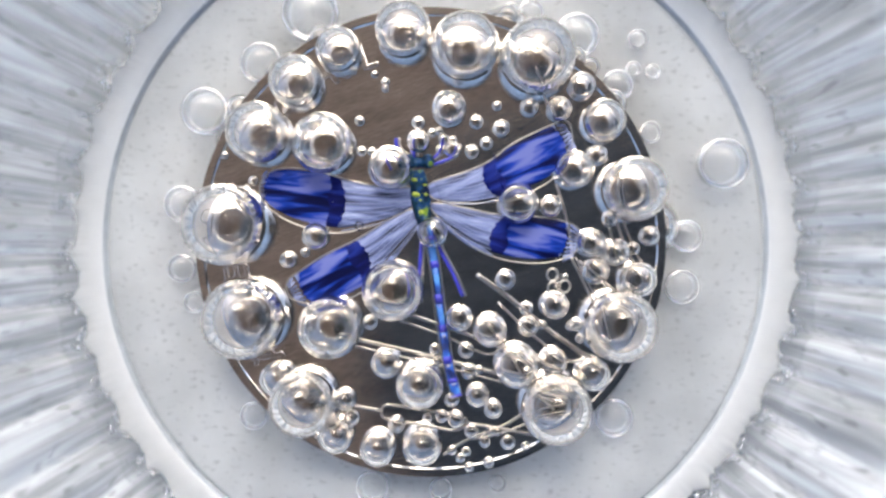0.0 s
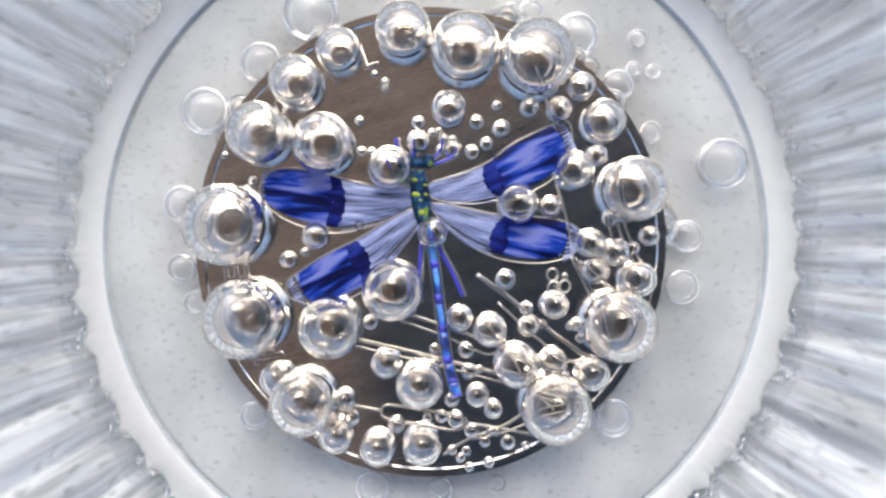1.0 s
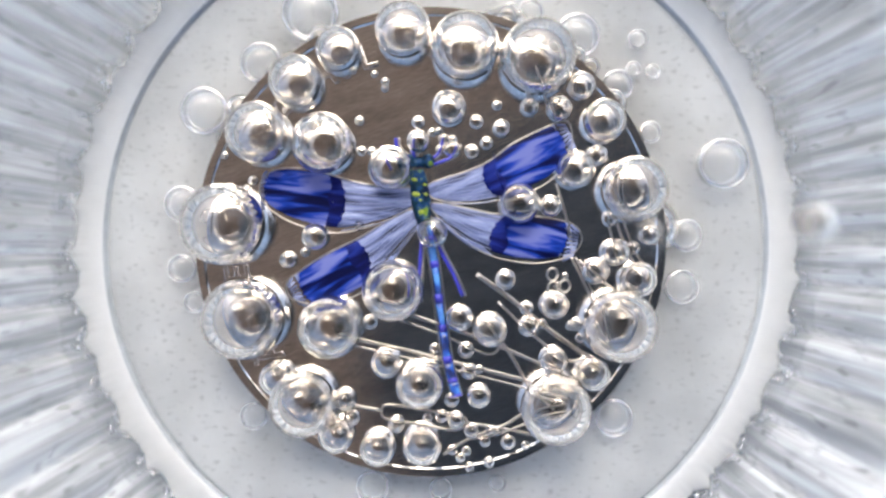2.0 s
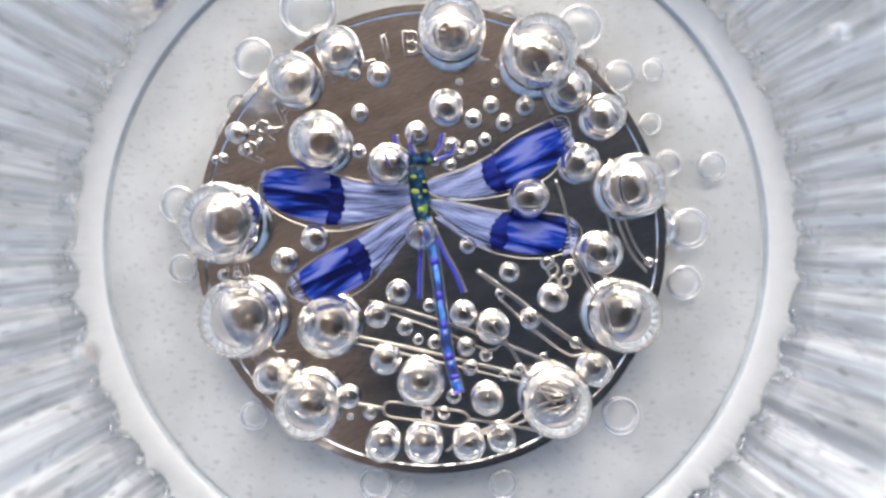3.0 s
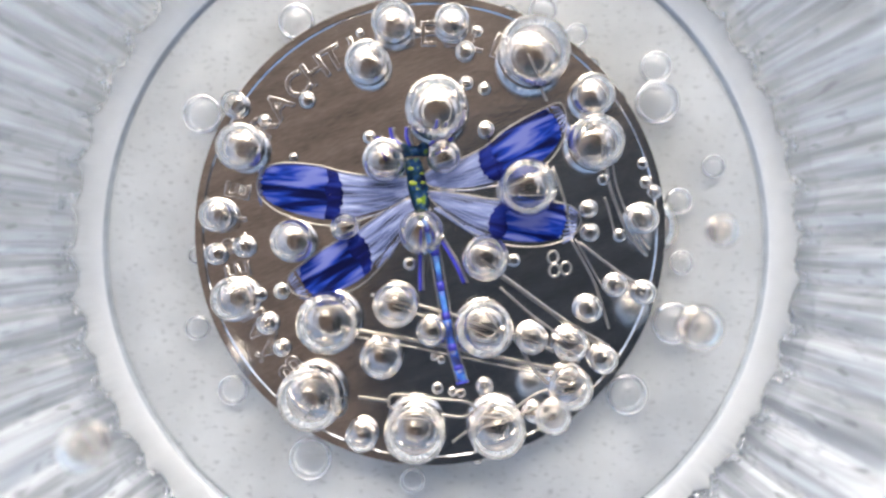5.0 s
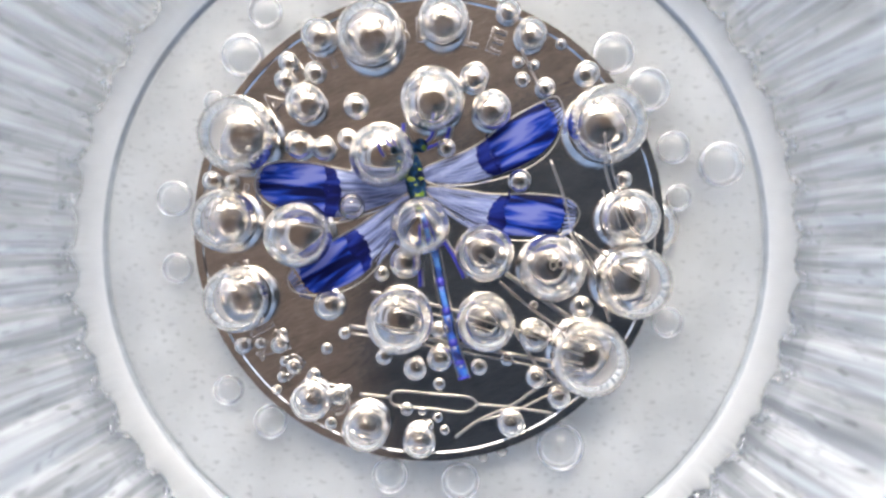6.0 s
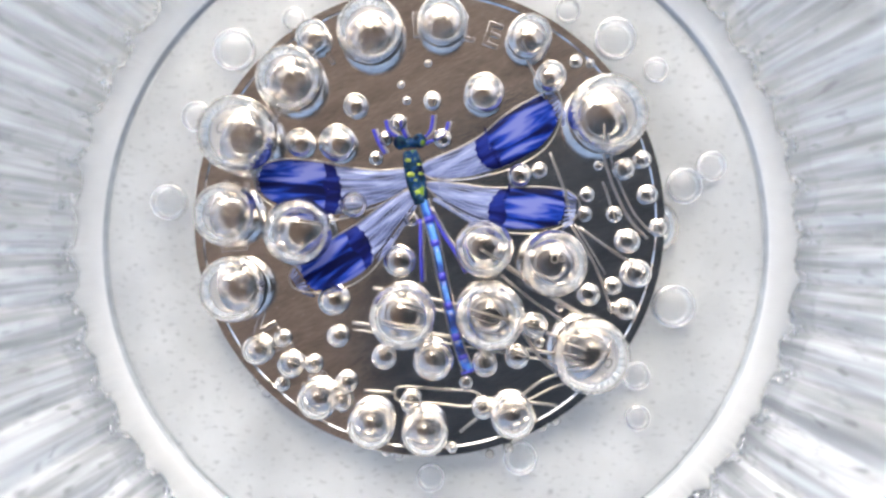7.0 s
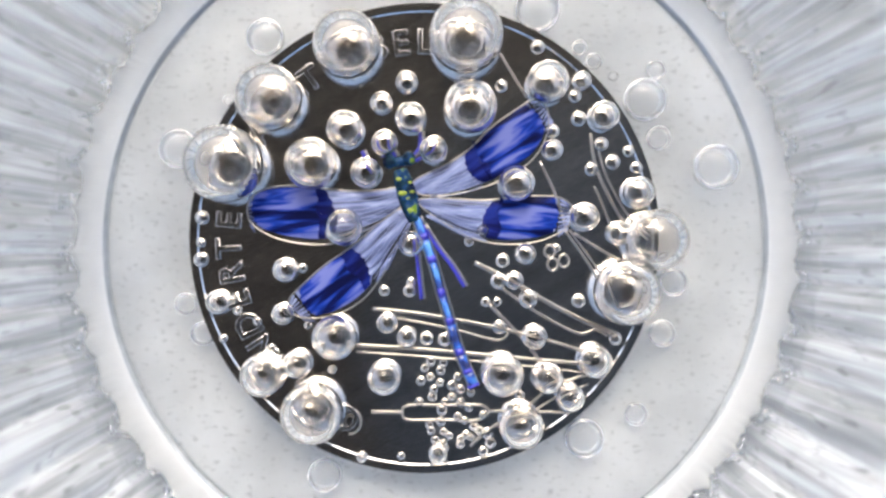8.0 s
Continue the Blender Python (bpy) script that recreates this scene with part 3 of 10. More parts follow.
        part("tail_edge", bm, RELIEF, coin, "raised silver edge of the tail")
    for pts in ([(-0.11, 0.77), (0.77, -0.60), (1.58, -1.65), (2.30, -2.82)], [(-0.54, 0.05), (-0.38, -1.75), (-0.18, -3.54)], [(-2.85, 3.70), (-3.25, 4.29), (-3.61, 5.01)],
                [(-2.01, 4.62), (-2.72, 5.01), (-2.92, 5.60)], [(-0.77, 4.62), (-0.31, 5.20), (-0.24, 6.08)], [(-0.54, 4.45), (0.44, 5.01), (0.67, 5.76)], [(-1.68, 4.68), (-1.94, 5.20), (-2.01, 5.76)]):
        bm = bmesh.new()
        ribbon(bm, smooth_line(pts, 4), 0.22, 0.2)
        leg = part("leg", bm, LEG, coin, "thin blue enamelled insect leg")
        bm = bmesh.new()
        ribbon(bm, smooth_line([(x + 0.17, y + 0.05) for x, y in pts], 4), 0.17, 0.16)
        part("leg_edge", bm, RELIEF, leg)

    # reeds and their leaves in raised line
    for pts, w in (([(-2.99, -4.09), (-0.38, -4.36), (3.21, -4.98), (6.64, -5.79), (9.41, -6.61)], 0.26), ([(-1.68, -4.62), (1.58, -5.24), (4.13, -5.89), (4.85, -5.50)], 0.16),
                   ([(-4.03, -6.18), (-0.70, -6.38), (2.56, -6.67), (6.15, -7.00), (9.41, -7.29)], 0.28), ([(-3.96, -6.57), (0.28, -6.87), (6.48, -7.46), (9.25, -7.78)], 0.14),
                   ([(-3.08, -10.03), (-1.29, -10.07)], 0.26), ([(-1.29, -10.07), (-0.96, -9.67), (1.26, -9.64), (3.21, -9.64), (3.74, -10.00)], 0.2),
                   ([(-1.29, -10.07), (-0.96, -10.49), (1.26, -10.49), (3.05, -10.52), (3.74, -10.00)], 0.2), ([(3.74, -10.00), (5.82, -10.00), (8.11, -10.10)], 0.22),
                   ([(2.89, -1.42), (5.01, -2.50), (8.11, -4.26), (10.98, -5.56)], 0.34), ([(4.36, -2.82), (6.48, -4.29), (8.83, -5.50), (9.80, -5.30), (10.55, -5.63)], 0.2),
                   ([(3.61, -3.70), (5.66, -5.82), (6.97, -7.46), (8.50, -8.50)], 0.24), ([(8.11, 0.44), (9.09, -0.93), (9.90, -2.23), (10.88, -4.52)], 0.2),
                   ([(8.37, 0.44), (9.48, -1.09), (10.33, -2.30)], 0.14), ([(8.60, 0.28), (10.88, -1.09), (12.68, -1.97)], 0.22),
                   ([(9.58, 6.05), (9.93, 3.96), (11.31, 1.19), (12.61, -0.11)], 0.22), ([(10.00, 5.20), (10.46, 3.64), (11.70, 1.35), (12.74, 0.31)], 0.16),
                   ([(4.36, 10.65), (5.24, 9.18), (5.89, 8.14)], 0.2), ([(6.64, 4.45), (7.62, 2.33), (8.21, 0.38)], 0.2),
                   ([(2.63, -12.02), (3.87, -10.95), (5.82, -9.80), (7.29, -8.63), (9.28, -7.91)], 0.22), ([(3.87, -10.95), (5.82, -10.23), (7.78, -9.09), (9.48, -8.43)], 0.16),
                   ([(9.80, 2.99), (10.13, 2.27), (10.72, 0.70)], 0.16)):
        bm = bmesh.new()
        ribbon(bm, smooth_line(pts, 5), w * 0.8, 0.06)
        part("reed", bm, RELIEF, coin, "raised silver reed line")
    for p in ((7.23, -0.77), (7.39, -1.52), (8.04, -1.32), (-4.29, -10.59), (-4.29, -10.59)):
        bm = bmesh.new()
        ring = [(p[0] + 0.3 * math.cos(a), p[1] + 0.36 * math.sin(a)) for a in np.linspace(0, 2 * math.pi, 17)]
        ribbon(bm, ring, 0.14, 0.12)
        part("mint_mark", bm, RELIEF, coin)
    bm = bmesh.new()
    ribbon(bm, [((-4.29, -10.59)[0] + 0.62 * math.cos(a), (-4.29, -10.59)[1] + 0.72 * math.sin(a)) for a in np.linspace(-1.7, 1.7, 12)], 0.14, 0.12)
    part("mint_mark", bm, RELIEF, coin)
    for ch, around in zip("GEB\u00c4NDERTE", (-66.5, -58.5, -51, -43, -34.6, -26.3, -18.4, -10.5, -3.0, 5.1)):
        letter(coin, ch, around, 2.0)
    for ch, around in zip("PRACHTLIBELLE", (17.8, 25.4, 33.2, 41, 48, 54.4, 62, 68.5, 76, 83, 90, 97.2, 104.5)):
        letter(coin, ch, around, 2.0)
    return tagged(coin, "silver coin with a blue enamelled dragonfly, under gas bubbles", "coin")


the_coin = build_coin()



# ---- gas bubbles ----
def bubble_mesh(material):
    bm = bmesh.new()
    bmesh.ops.create_icosphere(bm, subdivisions=5, radius=MM)
    return mesh_of("bubble", bm, material)


def small_bubble_mesh(material):
    bm = bmesh.new()
    bmesh.ops.create_icosphere(bm, subdivisions=3, radius=MM)
    return mesh_of("bubble", bm, material)


def clear_bubble_mesh(material):
    """A bubble squeezed against the glass: a low dome on a wide foot."""
    bm = bmesh.new()
    rows = [(max(0.02, math.sin(radians(q))), 0.85 * math.cos(radians(q))) for q in range(0, 140, 4)]
    rings = lathe(bm, [(u * MM, z * MM) for u, z in rows], 64, lambda u, z, a: u)
    bm.faces.new(rings[0])
    bm.faces.new(rings[-1])
    return mesh_of("bubble", bm, material)


BIG, SMALL, GLASSY = bubble_mesh(BUBBLE), small_bubble_mesh(BUBBLE), clear_bubble_mesh(CLEAR)

# a bright rounded ring, added as the reflection at a clear bubble's edge
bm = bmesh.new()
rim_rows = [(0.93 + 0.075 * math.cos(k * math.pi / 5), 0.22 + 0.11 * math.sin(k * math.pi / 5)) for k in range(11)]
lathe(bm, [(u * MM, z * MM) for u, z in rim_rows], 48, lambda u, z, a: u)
SHINE_RING = mesh_of("rim", bm, RIM_SHINE)
# a pale toothed band round a large bubble's widest part, shaped as the flutes' reflection
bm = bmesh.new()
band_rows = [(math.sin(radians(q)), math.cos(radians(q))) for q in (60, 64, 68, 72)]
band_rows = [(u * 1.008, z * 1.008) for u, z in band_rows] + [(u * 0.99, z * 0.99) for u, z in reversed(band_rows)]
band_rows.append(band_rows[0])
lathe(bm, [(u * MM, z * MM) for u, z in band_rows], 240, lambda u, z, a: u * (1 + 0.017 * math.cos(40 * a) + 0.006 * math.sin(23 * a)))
SHINE_BAND = mesh_of("rim", bm, BAND_SHINE)
rising = []


def blow(name, radius, rows, label, group, mesh):
    ob = new(name, mesh)
    ob.scale = (radius, radius, radius)
    rising.append((ob, rows))
    return tagged(ob, label, "bubble", group)


def fizz(radius, *rows):
    """A bubble on the coin: radius and rows of (seconds, x, y, z) in mm. It swells out of the metal, clings, and at last lets go."""
    size = "large" if radius > 1.3 else "small" if radius < 0.6 else "round"
    ob = blow("bubble", radius, rows, size + " silvery gas bubble clinging to the coin", "bubbles on the coin", BIG if radius > 0.7 else SMALL)
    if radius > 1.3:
        # added band in place of the mirrored flutes
        new("rim", SHINE_BAND).parent = ob
    return ob


def clear_fizz(radius, *rows):
    """A bubble on the glass floor beside the coin."""
    ob = blow("clear_bubble", radius, rows, "clear gas bubble clinging to the glass beside the coin", "bubbles on the glass", GLASSY)
    # the edge's bright reflection, added as a ring
    new("rim", SHINE_RING).parent = ob
    return ob


def coin_pose(t, lift=0.0):
    """Where the coin lies at t seconds."""
    rows = COIN_ROWS
    for a, b in zip(rows, rows[1:]):
        if a[0] <= t <= b[0]:
            f = (t - a[0]) / (b[0] - a[0])
            x, y, turn = (a[k] + (b[k] - a[k]) * f for k in (1, 2, 3))
            return pose(x * MM, y * MM, lift * MM, 0, 0, turn)


drifting = []


def fine_fizz(born, gone, *spots):
    """A sprinkle of tiny bubbles on the coin, (x, y, radius) in mm on its face; they swell together and dissolve again."""
    bm = bmesh.new()
    for x, y, r in spots:
        bmesh.ops.create_icosphere(bm, subdivisions=3, radius=r * MM, matrix=Matrix.Translation((x * MM, y * MM, 0.05 * r * MM)))
    ob = tagged(part("fine_bubbles", bm, BUBBLE), "sprinkle of tiny silvery gas bubbles on the coin", "bubbles", kind="stuff")
    rows = []
    if born > 0:
        rows += [(0.0, coin_pose(0, -0.9)), (born, coin_pose(born, -0.9))]
        start = born + 0.1
    else:
        start = 0.0
    stop = min(gone, 8.0)
    rows += [(t, coin_pose(t)) for t in sorted({start, stop, *(c[0] for c in COIN_ROWS if start < c[0] < stop)})]
    if gone < 8:
        rows += [(min(gone + 0.1, 7.9), coin_pose(gone, -0.9)), (8.0, coin_pose(8.0, -0.9))]
    drifting.append((ob, rows))


fizz(2.31, (0, -12.27, 1.36, 1.43), (1.7, -12.27, 1.36, 1.43), (2.8, -12.42, 1.45, 1.43), (3, -12.42, 1.45, 1.43), (3.18, -12.42, 1.45, 1.43), (3.25, -16.30, 6.13, 11.06), (3.32, -21.04, 11.85, 13.46), (8, -21.04, 11.85, 13.46))
fizz(2.28, (0, -11.17, -3.91, 1.41), (1.7, -11.17, -3.91, 1.41), (2.8, -11.26, -3.91, 1.41), (3, -11.33, -3.85, 1.41), (3.5, -11.48, -3.97, 1.41), (3.64, -11.48, -3.97, 1.41), (3.71, -17.43, -4.85, 12.60), (3.78, -24.71, -5.91, 15.40), (8, -24.71, -5.91, 15.40))
fizz(2.23, (0, 9.19, 6.98, -2.38), (4.87, 9.19, 6.98, -2.38), (5.72, 9.19, 6.98, 1.38), (5.8, 9.19, 6.98, 1.38), (6, 9.19, 6.98, 1.38), (6.5, 9.19, 7.36, 1.38), (7, 9.19, 7.51, 1.38), (7.32, 9.19, 7.51, 1.38), (7.39, 12.50, 11.81, 11.47), (7.46, 16.54, 17.07, 13.99), (8, 16.54, 17.07, 13.99))
fizz(2.18, (0, -11.50, 6.41, -2.33), (4.94, -11.50, 6.41, -2.33), (5.72, -11.50, 6.41, 1.35), (5.8, -11.50, 6.41, 1.35), (6, -11.50, 6.41, 1.35), (6.5, -11.56, 6.41, 1.35), (7, -11.50, 6.41, 1.35), (7.5, -11.88, 6.51, 1.35), (7.7, -11.89, 6.54, 1.35), (7.8, -12.29, 4.77, 1.35), (8, -12.29, 4.77, 1.35))
fizz(2.16, (0, 8.19, -6.13, -2.31), (4.99, 8.19, -6.13, -2.31), (5.72, 8.19, -6.13, 1.34), (5.8, 8.19, -6.13, 1.34), (6, 8.19, -6.13, 1.34), (6.5, 8.18, -5.88, 1.34), (7, 8.25, -5.97, 1.34), (7.16, 8.25, -5.97, 1.34), (7.23, 13.71, -10.05, 11.49), (7.3, 20.38, -15.03, 14.03), (8, 20.38, -15.03, 14.03))
fizz(2.13, (0, 5.31, 10.78, 1.32), (1.7, 5.31, 10.78, 1.32), (2.8, 5.41, 10.94, 1.32), (3, 5.41, 11.04, 1.32), (3.27, 5.41, 11.04, 1.32), (3.34, 3.81, 17.40, 11.88), (3.41, 1.85, 25.17, 14.53), (8, 1.85, 25.17, 14.53))
fizz(2.09, (0, -8.57, 9.90, -2.24), (4.12, -8.57, 9.90, -2.24), (4.48, -8.57, 9.90, 1.29), (4.5, -8.57, 9.90, 1.29), (4.56, -8.57, 9.90, 1.29), (4.63, -13.93, 12.10, 12.77), (4.7, -20.47, 14.78, 15.64), (8, -20.47, 14.78, 15.64))
fizz(2.09, (0, 10.69, -1.87, -2.24), (5.05, 10.69, -1.87, -2.24), (5.72, 10.69, -1.87, 1.29), (5.8, 10.69, -1.87, 1.29), (6, 10.69, -1.87, 1.29), (6.14, 10.69, -1.87, 1.29), (6.21, 16.51, -3.82, 11.99), (6.28, 23.61, -6.22, 14.67), (8, 23.61, -6.22, 14.67))
fizz(2.09, (0, 3.58, 12.53, -2.24), (7.21, 3.58, 12.53, -2.24), (7.48, 3.58, 12.53, 1.29), (7.5, 3.58, 12.53, 1.29), (7.7, 3.55, 12.60, 1.29), (7.8, 1.30, 11.99, 1.29), (8, 1.30, 11.99, 1.29))
fizz(2.05, (0, 9.94, -4.34, 1.27), (1.7, 9.94, -4.34, 1.27), (2.8, 10.10, -3.93, 1.27), (3, 10.16, -3.77, 1.27), (3.17, 10.16, -3.77, 1.27), (3.24, 15.26, -6.12, 12.33), (3.31, 21.50, -8.99, 15.09), (8, 21.50, -8.99, 15.09))
fizz(2.05, (0, 5.73, 10.80, -2.20), (3.7, 5.73, 10.80, -2.20), (3.98, 5.73, 10.80, 1.27), (4, 5.73, 10.80, 1.27), (4.5, 5.10, 11.05, 1.27), (4.7, 5.10, 11.05, 1.27), (5.14, 5.10, 11.05, 1.27), (5.21, 3.00, 16.63, 12.86), (5.28, 0.43, 23.44, 15.76), (8, 0.43, 23.44, 15.76))
fizz(1.99, (0, 6.37, -9.00, 1.23), (1.7, 6.37, -9.00, 1.23), (2.8, 6.21, -8.78, 1.23), (3, 6.37, -8.62, 1.23), (3.5, 6.69, -8.68, 1.23), (3.86, 6.69, -8.68, 1.23), (3.93, 13.74, -9.76, 12.95), (4, 22.37, -11.08, 15.88), (8, 22.37, -11.08, 15.88))
fizz(1.97, (0, 2.66, -3.77, -2.12), (6.6, 2.66, -3.77, -2.12), (6.98, 2.66, -3.77, 1.22), (7, 2.66, -3.77, 1.22), (7.5, 2.88, -3.30, 1.22), (7.68, 2.88, -3.30, 1.22), (7.75, 9.56, -9.74, 12.87), (7.82, 17.72, -17.63, 15.78), (8, 17.72, -17.63, 15.78))
fizz(1.97, (0, 10.65, -0.44, -2.12), (3.1, 10.65, -0.44, -2.12), (3.48, 10.65, -0.44, 1.22), (3.5, 10.65, -0.44, 1.22), (3.78, 10.65, -0.44, 1.22), (3.85, 16.21, 3.46, 11.69), (3.92, 23.00, 8.23, 14.30), (8, 23.00, 8.23, 14.30))
fizz(1.92, (0, 1.24, 11.39, 1.19), (1.7, 1.24, 11.39, 1.19), (2.8, 1.24, 11.45, 1.19), (3, 0.51, 12.40, 1.19), (3.5, 0.51, 12.56, 1.19), (3.85, 0.51, 12.56, 1.19), (3.92, 0.20, 17.67, 12.82), (3.99, -0.17, 23.92, 15.73), (8, -0.17, 23.92, 15.73))
fizz(1.92, (0, -8.15, 0.82, -2.07), (4.87, -8.15, 0.82, -2.07), (5.72, -8.15, 0.82, 1.19), (5.8, -8.15, 0.82, 1.19), (6, -8.15, 0.82, 1.19), (6.5, -8.15, 0.92, 1.19), (7, -8.15, 0.98, 1.19), (7.5, -8.22, 1.14, 1.19), (7.63, -8.22, 1.14, 1.19), (7.7, -16.03, 0.76, 12.80), (7.77, -25.59, 0.29, 15.70), (8, -25.59, 0.29, 15.70))
fizz(1.90, (0, 6.16, -1.08, -2.05), (5.07, 6.16, -1.08, -2.05), (5.72, 6.16, -1.08, 1.18), (5.8, 6.16, -1.08, 1.18), (6, 6.16, -1.08, 1.18), (6.5, 6.22, -0.98, 1.18), (7, 6.22, -0.82, 1.18), (7.28, 6.22, -0.82, 1.18), (7.35, 12.96, -5.58, 12.48), (7.42, 21.20, -11.39, 15.30), (8, 21.20, -11.39, 15.30))
fizz(1.90, (0, -4.09, 12.09, -2.05), (5.88, -4.09, 12.09, -2.05), (5.99, -4.09, 12.09, 1.18), (6.5, -4.09, 12.09, 1.18), (7, -4.09, 12.25, 1.18), (7.5, -4.41, 12.47, 1.18), (7.7, -4.44, 12.52, 1.18), (7.8, -5.42, 11.51, 1.18), (8, -5.42, 11.51, 1.18))
fizz(1.90, (0, -2.44, -4.03, -2.05), (4.98, -2.44, -4.03, -2.05), (5.72, -2.44, -4.03, 1.18), (5.8, -2.44, -4.03, 1.18), (6, -2.44, -4.03, 1.18), (6.5, -2.28, -3.87, 1.18), (7, -2.28, -3.78, 1.18), (7.15, -2.28, -3.78, 1.18), (7.22, -5.97, -12.49, 11.37), (7.29, -10.47, -23.13, 13.92), (8, -10.47, -23.13, 13.92))
fizz(1.88, (0, -11.94, -2.83, -2.03), (4.99, -11.94, -2.83, -2.03), (5.72, -11.94, -2.83, 1.16), (5.8, -11.94, -2.83, 1.16), (6, -11.55, -2.83, 1.16), (6.5, -11.40, -2.67, 1.16), (7, -11.77, -2.25, 1.16), (7.5, -11.71, -2.13, 1.16), (7.6, -11.71, -2.13, 1.16), (7.67, -15.76, -7.06, 10.80), (7.74, -20.70, -13.10, 13.21), (8, -20.70, -13.10, 13.21))
fizz(1.87, (0, 10.51, -1.49, -2.02), (7.15, 10.51, -1.49, -2.02), (7.48, 10.51, -1.49, 1.16), (7.5, 10.51, -1.49, 1.16), (7.7, 10.52, -1.40, 1.16), (7.8, 10.35, -2.44, 1.16), (8, 10.35, -2.44, 1.16))
fizz(1.87, (0, -8.64, 9.56, -2.02), (6.65, -8.64, 9.56, -2.02), (6.98, -8.64, 9.56, 1.16), (7, -8.64, 9.56, 1.16), (7.5, -9.17, 9.87, 1.16), (7.7, -9.19, 9.91, 1.16), (7.8, -9.81, 8.51, 1.16), (8, -9.81, 8.51, 1.16))
fizz(1.86, (0, 10.76, 3.37, 1.16), (1.7, 10.76, 3.37, 1.16), (2.8, 10.73, 3.46, 1.16), (3, 10.73, 3.52, 1.16), (3.5, 10.82, 3.30, 1.16), (3.88, 10.82, 3.30, 1.16), (3.95, 16.84, 1.72, 11.12), (4.02, 24.19, -0.20, 13.61), (8, 24.19, -0.20, 13.61))
fizz(1.86, (0, -7.91, -8.70, 1.16), (1.7, -7.91, -8.70, 1.16), (2.8, -7.75, -8.70, 1.16), (3, -7.59, -8.86, 1.16), (3.5, -7.91, -8.32, 1.16), (4, -7.75, -8.38, 1.16), (4.5, -7.43, -8.38, 1.16), (4.7, -7.43, -8.38, 1.16), (5.25, -7.43, -8.38, 1.16), (5.32, -6.61, -15.19, 12.79), (5.39, -5.62, -23.50, 15.70), (8, -5.62, -23.50, 15.70))
fizz(1.84, (0, -3.46, 5.27, -1.99), (4.81, -3.46, 5.27, -1.99), (5.72, -3.46, 5.27, 1.14), (5.8, -3.46, 5.27, 1.14), (6, -3.46, 5.27, 1.14), (6.16, -3.46, 5.27, 1.14), (6.23, -10.15, 9.93, 11.33), (6.3, -18.32, 15.62, 13.87), (8, -18.32, 15.62, 13.87))
fizz(1.82, (0, -0.35, 7.72, -1.97), (3.59, -0.35, 7.72, -1.97), (3.98, -0.35, 7.72, 1.13), (4, -0.35, 7.72, 1.13), (4.5, -0.35, 7.88, 1.13), (4.7, -0.35, 7.88, 1.13), (5.8, -0.44, 8.29, 1.13), (6, -0.60, 8.45, 1.13), (6.5, -0.60, 8.77, 1.13), (6.63, -0.60, 8.77, 1.13), (6.7, 2.57, 15.61, 10.98), (6.77, 6.44, 23.97, 13.45), (8, 6.44, 23.97, 13.45))
fizz(1.80, (0, -12.30, 1.62, -1.95), (4.83, -12.30, 1.62, -1.95), (5.72, -12.30, 1.62, 1.12), (5.8, -12.30, 1.62, 1.12), (6, -12.30, 1.62, 1.12), (6.5, -12.30, 1.68, 1.12), (7, -12.20, 1.94, 1.12), (7.5, -12.68, 2.00, 1.12), (7.73, -12.68, 2.00, 1.12), (7.8, -15.45, 7.20, 12.70), (7.87, -18.84, 13.56, 15.60), (8, -18.84, 13.56, 15.60))
fizz(1.79, (0, -6.39, -4.42, 1.11), (1.7, -6.39, -4.42, 1.11), (2.8, -6.39, -4.35, 1.11), (3, -6.42, -4.35, 1.11), (3.5, -6.42, -4.42, 1.11), (4, -6.48, -4.26, 1.11), (4.5, -6.48, -4.16, 1.11), (4.7, -6.48, -4.16, 1.11), (5.07, -6.48, -4.16, 1.11), (5.14, -14.11, -5.12, 10.95), (5.21, -23.44, -6.29, 13.41), (8, -23.44, -6.29, 13.41))
fizz(1.77, (0, -1.81, -10.78, -1.92), (3.09, -1.81, -10.78, -1.92), (3.48, -1.81, -10.78, 1.10), (3.5, -1.81, -10.78, 1.10), (4, -1.72, -10.71, 1.10), (4.5, -1.56, -10.30, 1.10), (4.7, -1.56, -10.30, 1.10), (5.02, -1.56, -10.30, 1.10), (5.09, 1.67, -16.79, 12.84), (5.16, 5.63, -24.73, 15.77), (8, 5.63, -24.73, 15.77))
fizz(1.75, (0, -10.46, 6.55, 1.08), (1.7, -10.46, 6.55, 1.08), (2.8, -10.56, 6.55, 1.08), (2.92, -10.56, 6.55, 1.08), (2.99, -13.22, 11.76, 11.28), (3.06, -16.46, 18.13, 13.83), (8, -16.46, 18.13, 13.83))
fizz(1.75, (0, -2.83, -2.35, 1.08), (1.7, -2.83, -2.35, 1.08), (2.8, -2.83, -2.35, 1.08), (2.88, -2.83, -2.35, 1.08), (2.95, -6.23, -11.38, 12.58), (3.02, -10.38, -22.40, 15.45), (8, -10.38, -22.40, 15.45))
fizz(1.75, (0, -7.46, -7.64, -1.90), (7.61, -7.46, -7.64, -1.90), (7.8, -7.38, -9.25, 1.08), (8, -7.38, -9.25, 1.08))
fizz(1.75, (0, 12.34, 1.34, -1.90), (7.59, 12.34, 1.34, -1.90), (7.8, 12.05, 0.51, 1.08), (8, 12.05, 0.51, 1.08))
fizz(1.73, (0, -6.81, 5.98, 1.07), (1.7, -6.81, 5.98, 1.07), (2.8, -6.94, 6.01, 1.07), (3, -6.97, 6.08, 1.07), (3.5, -6.90, 6.14, 1.07), (4, -6.90, 6.24, 1.07), (4.5, -6.81, 6.39, 1.07), (4.54, -6.81, 6.39, 1.07), (4.61, -8.12, 13.25, 12.84), (4.68, -9.73, 21.63, 15.78), (8, -9.73, 21.63, 15.78))
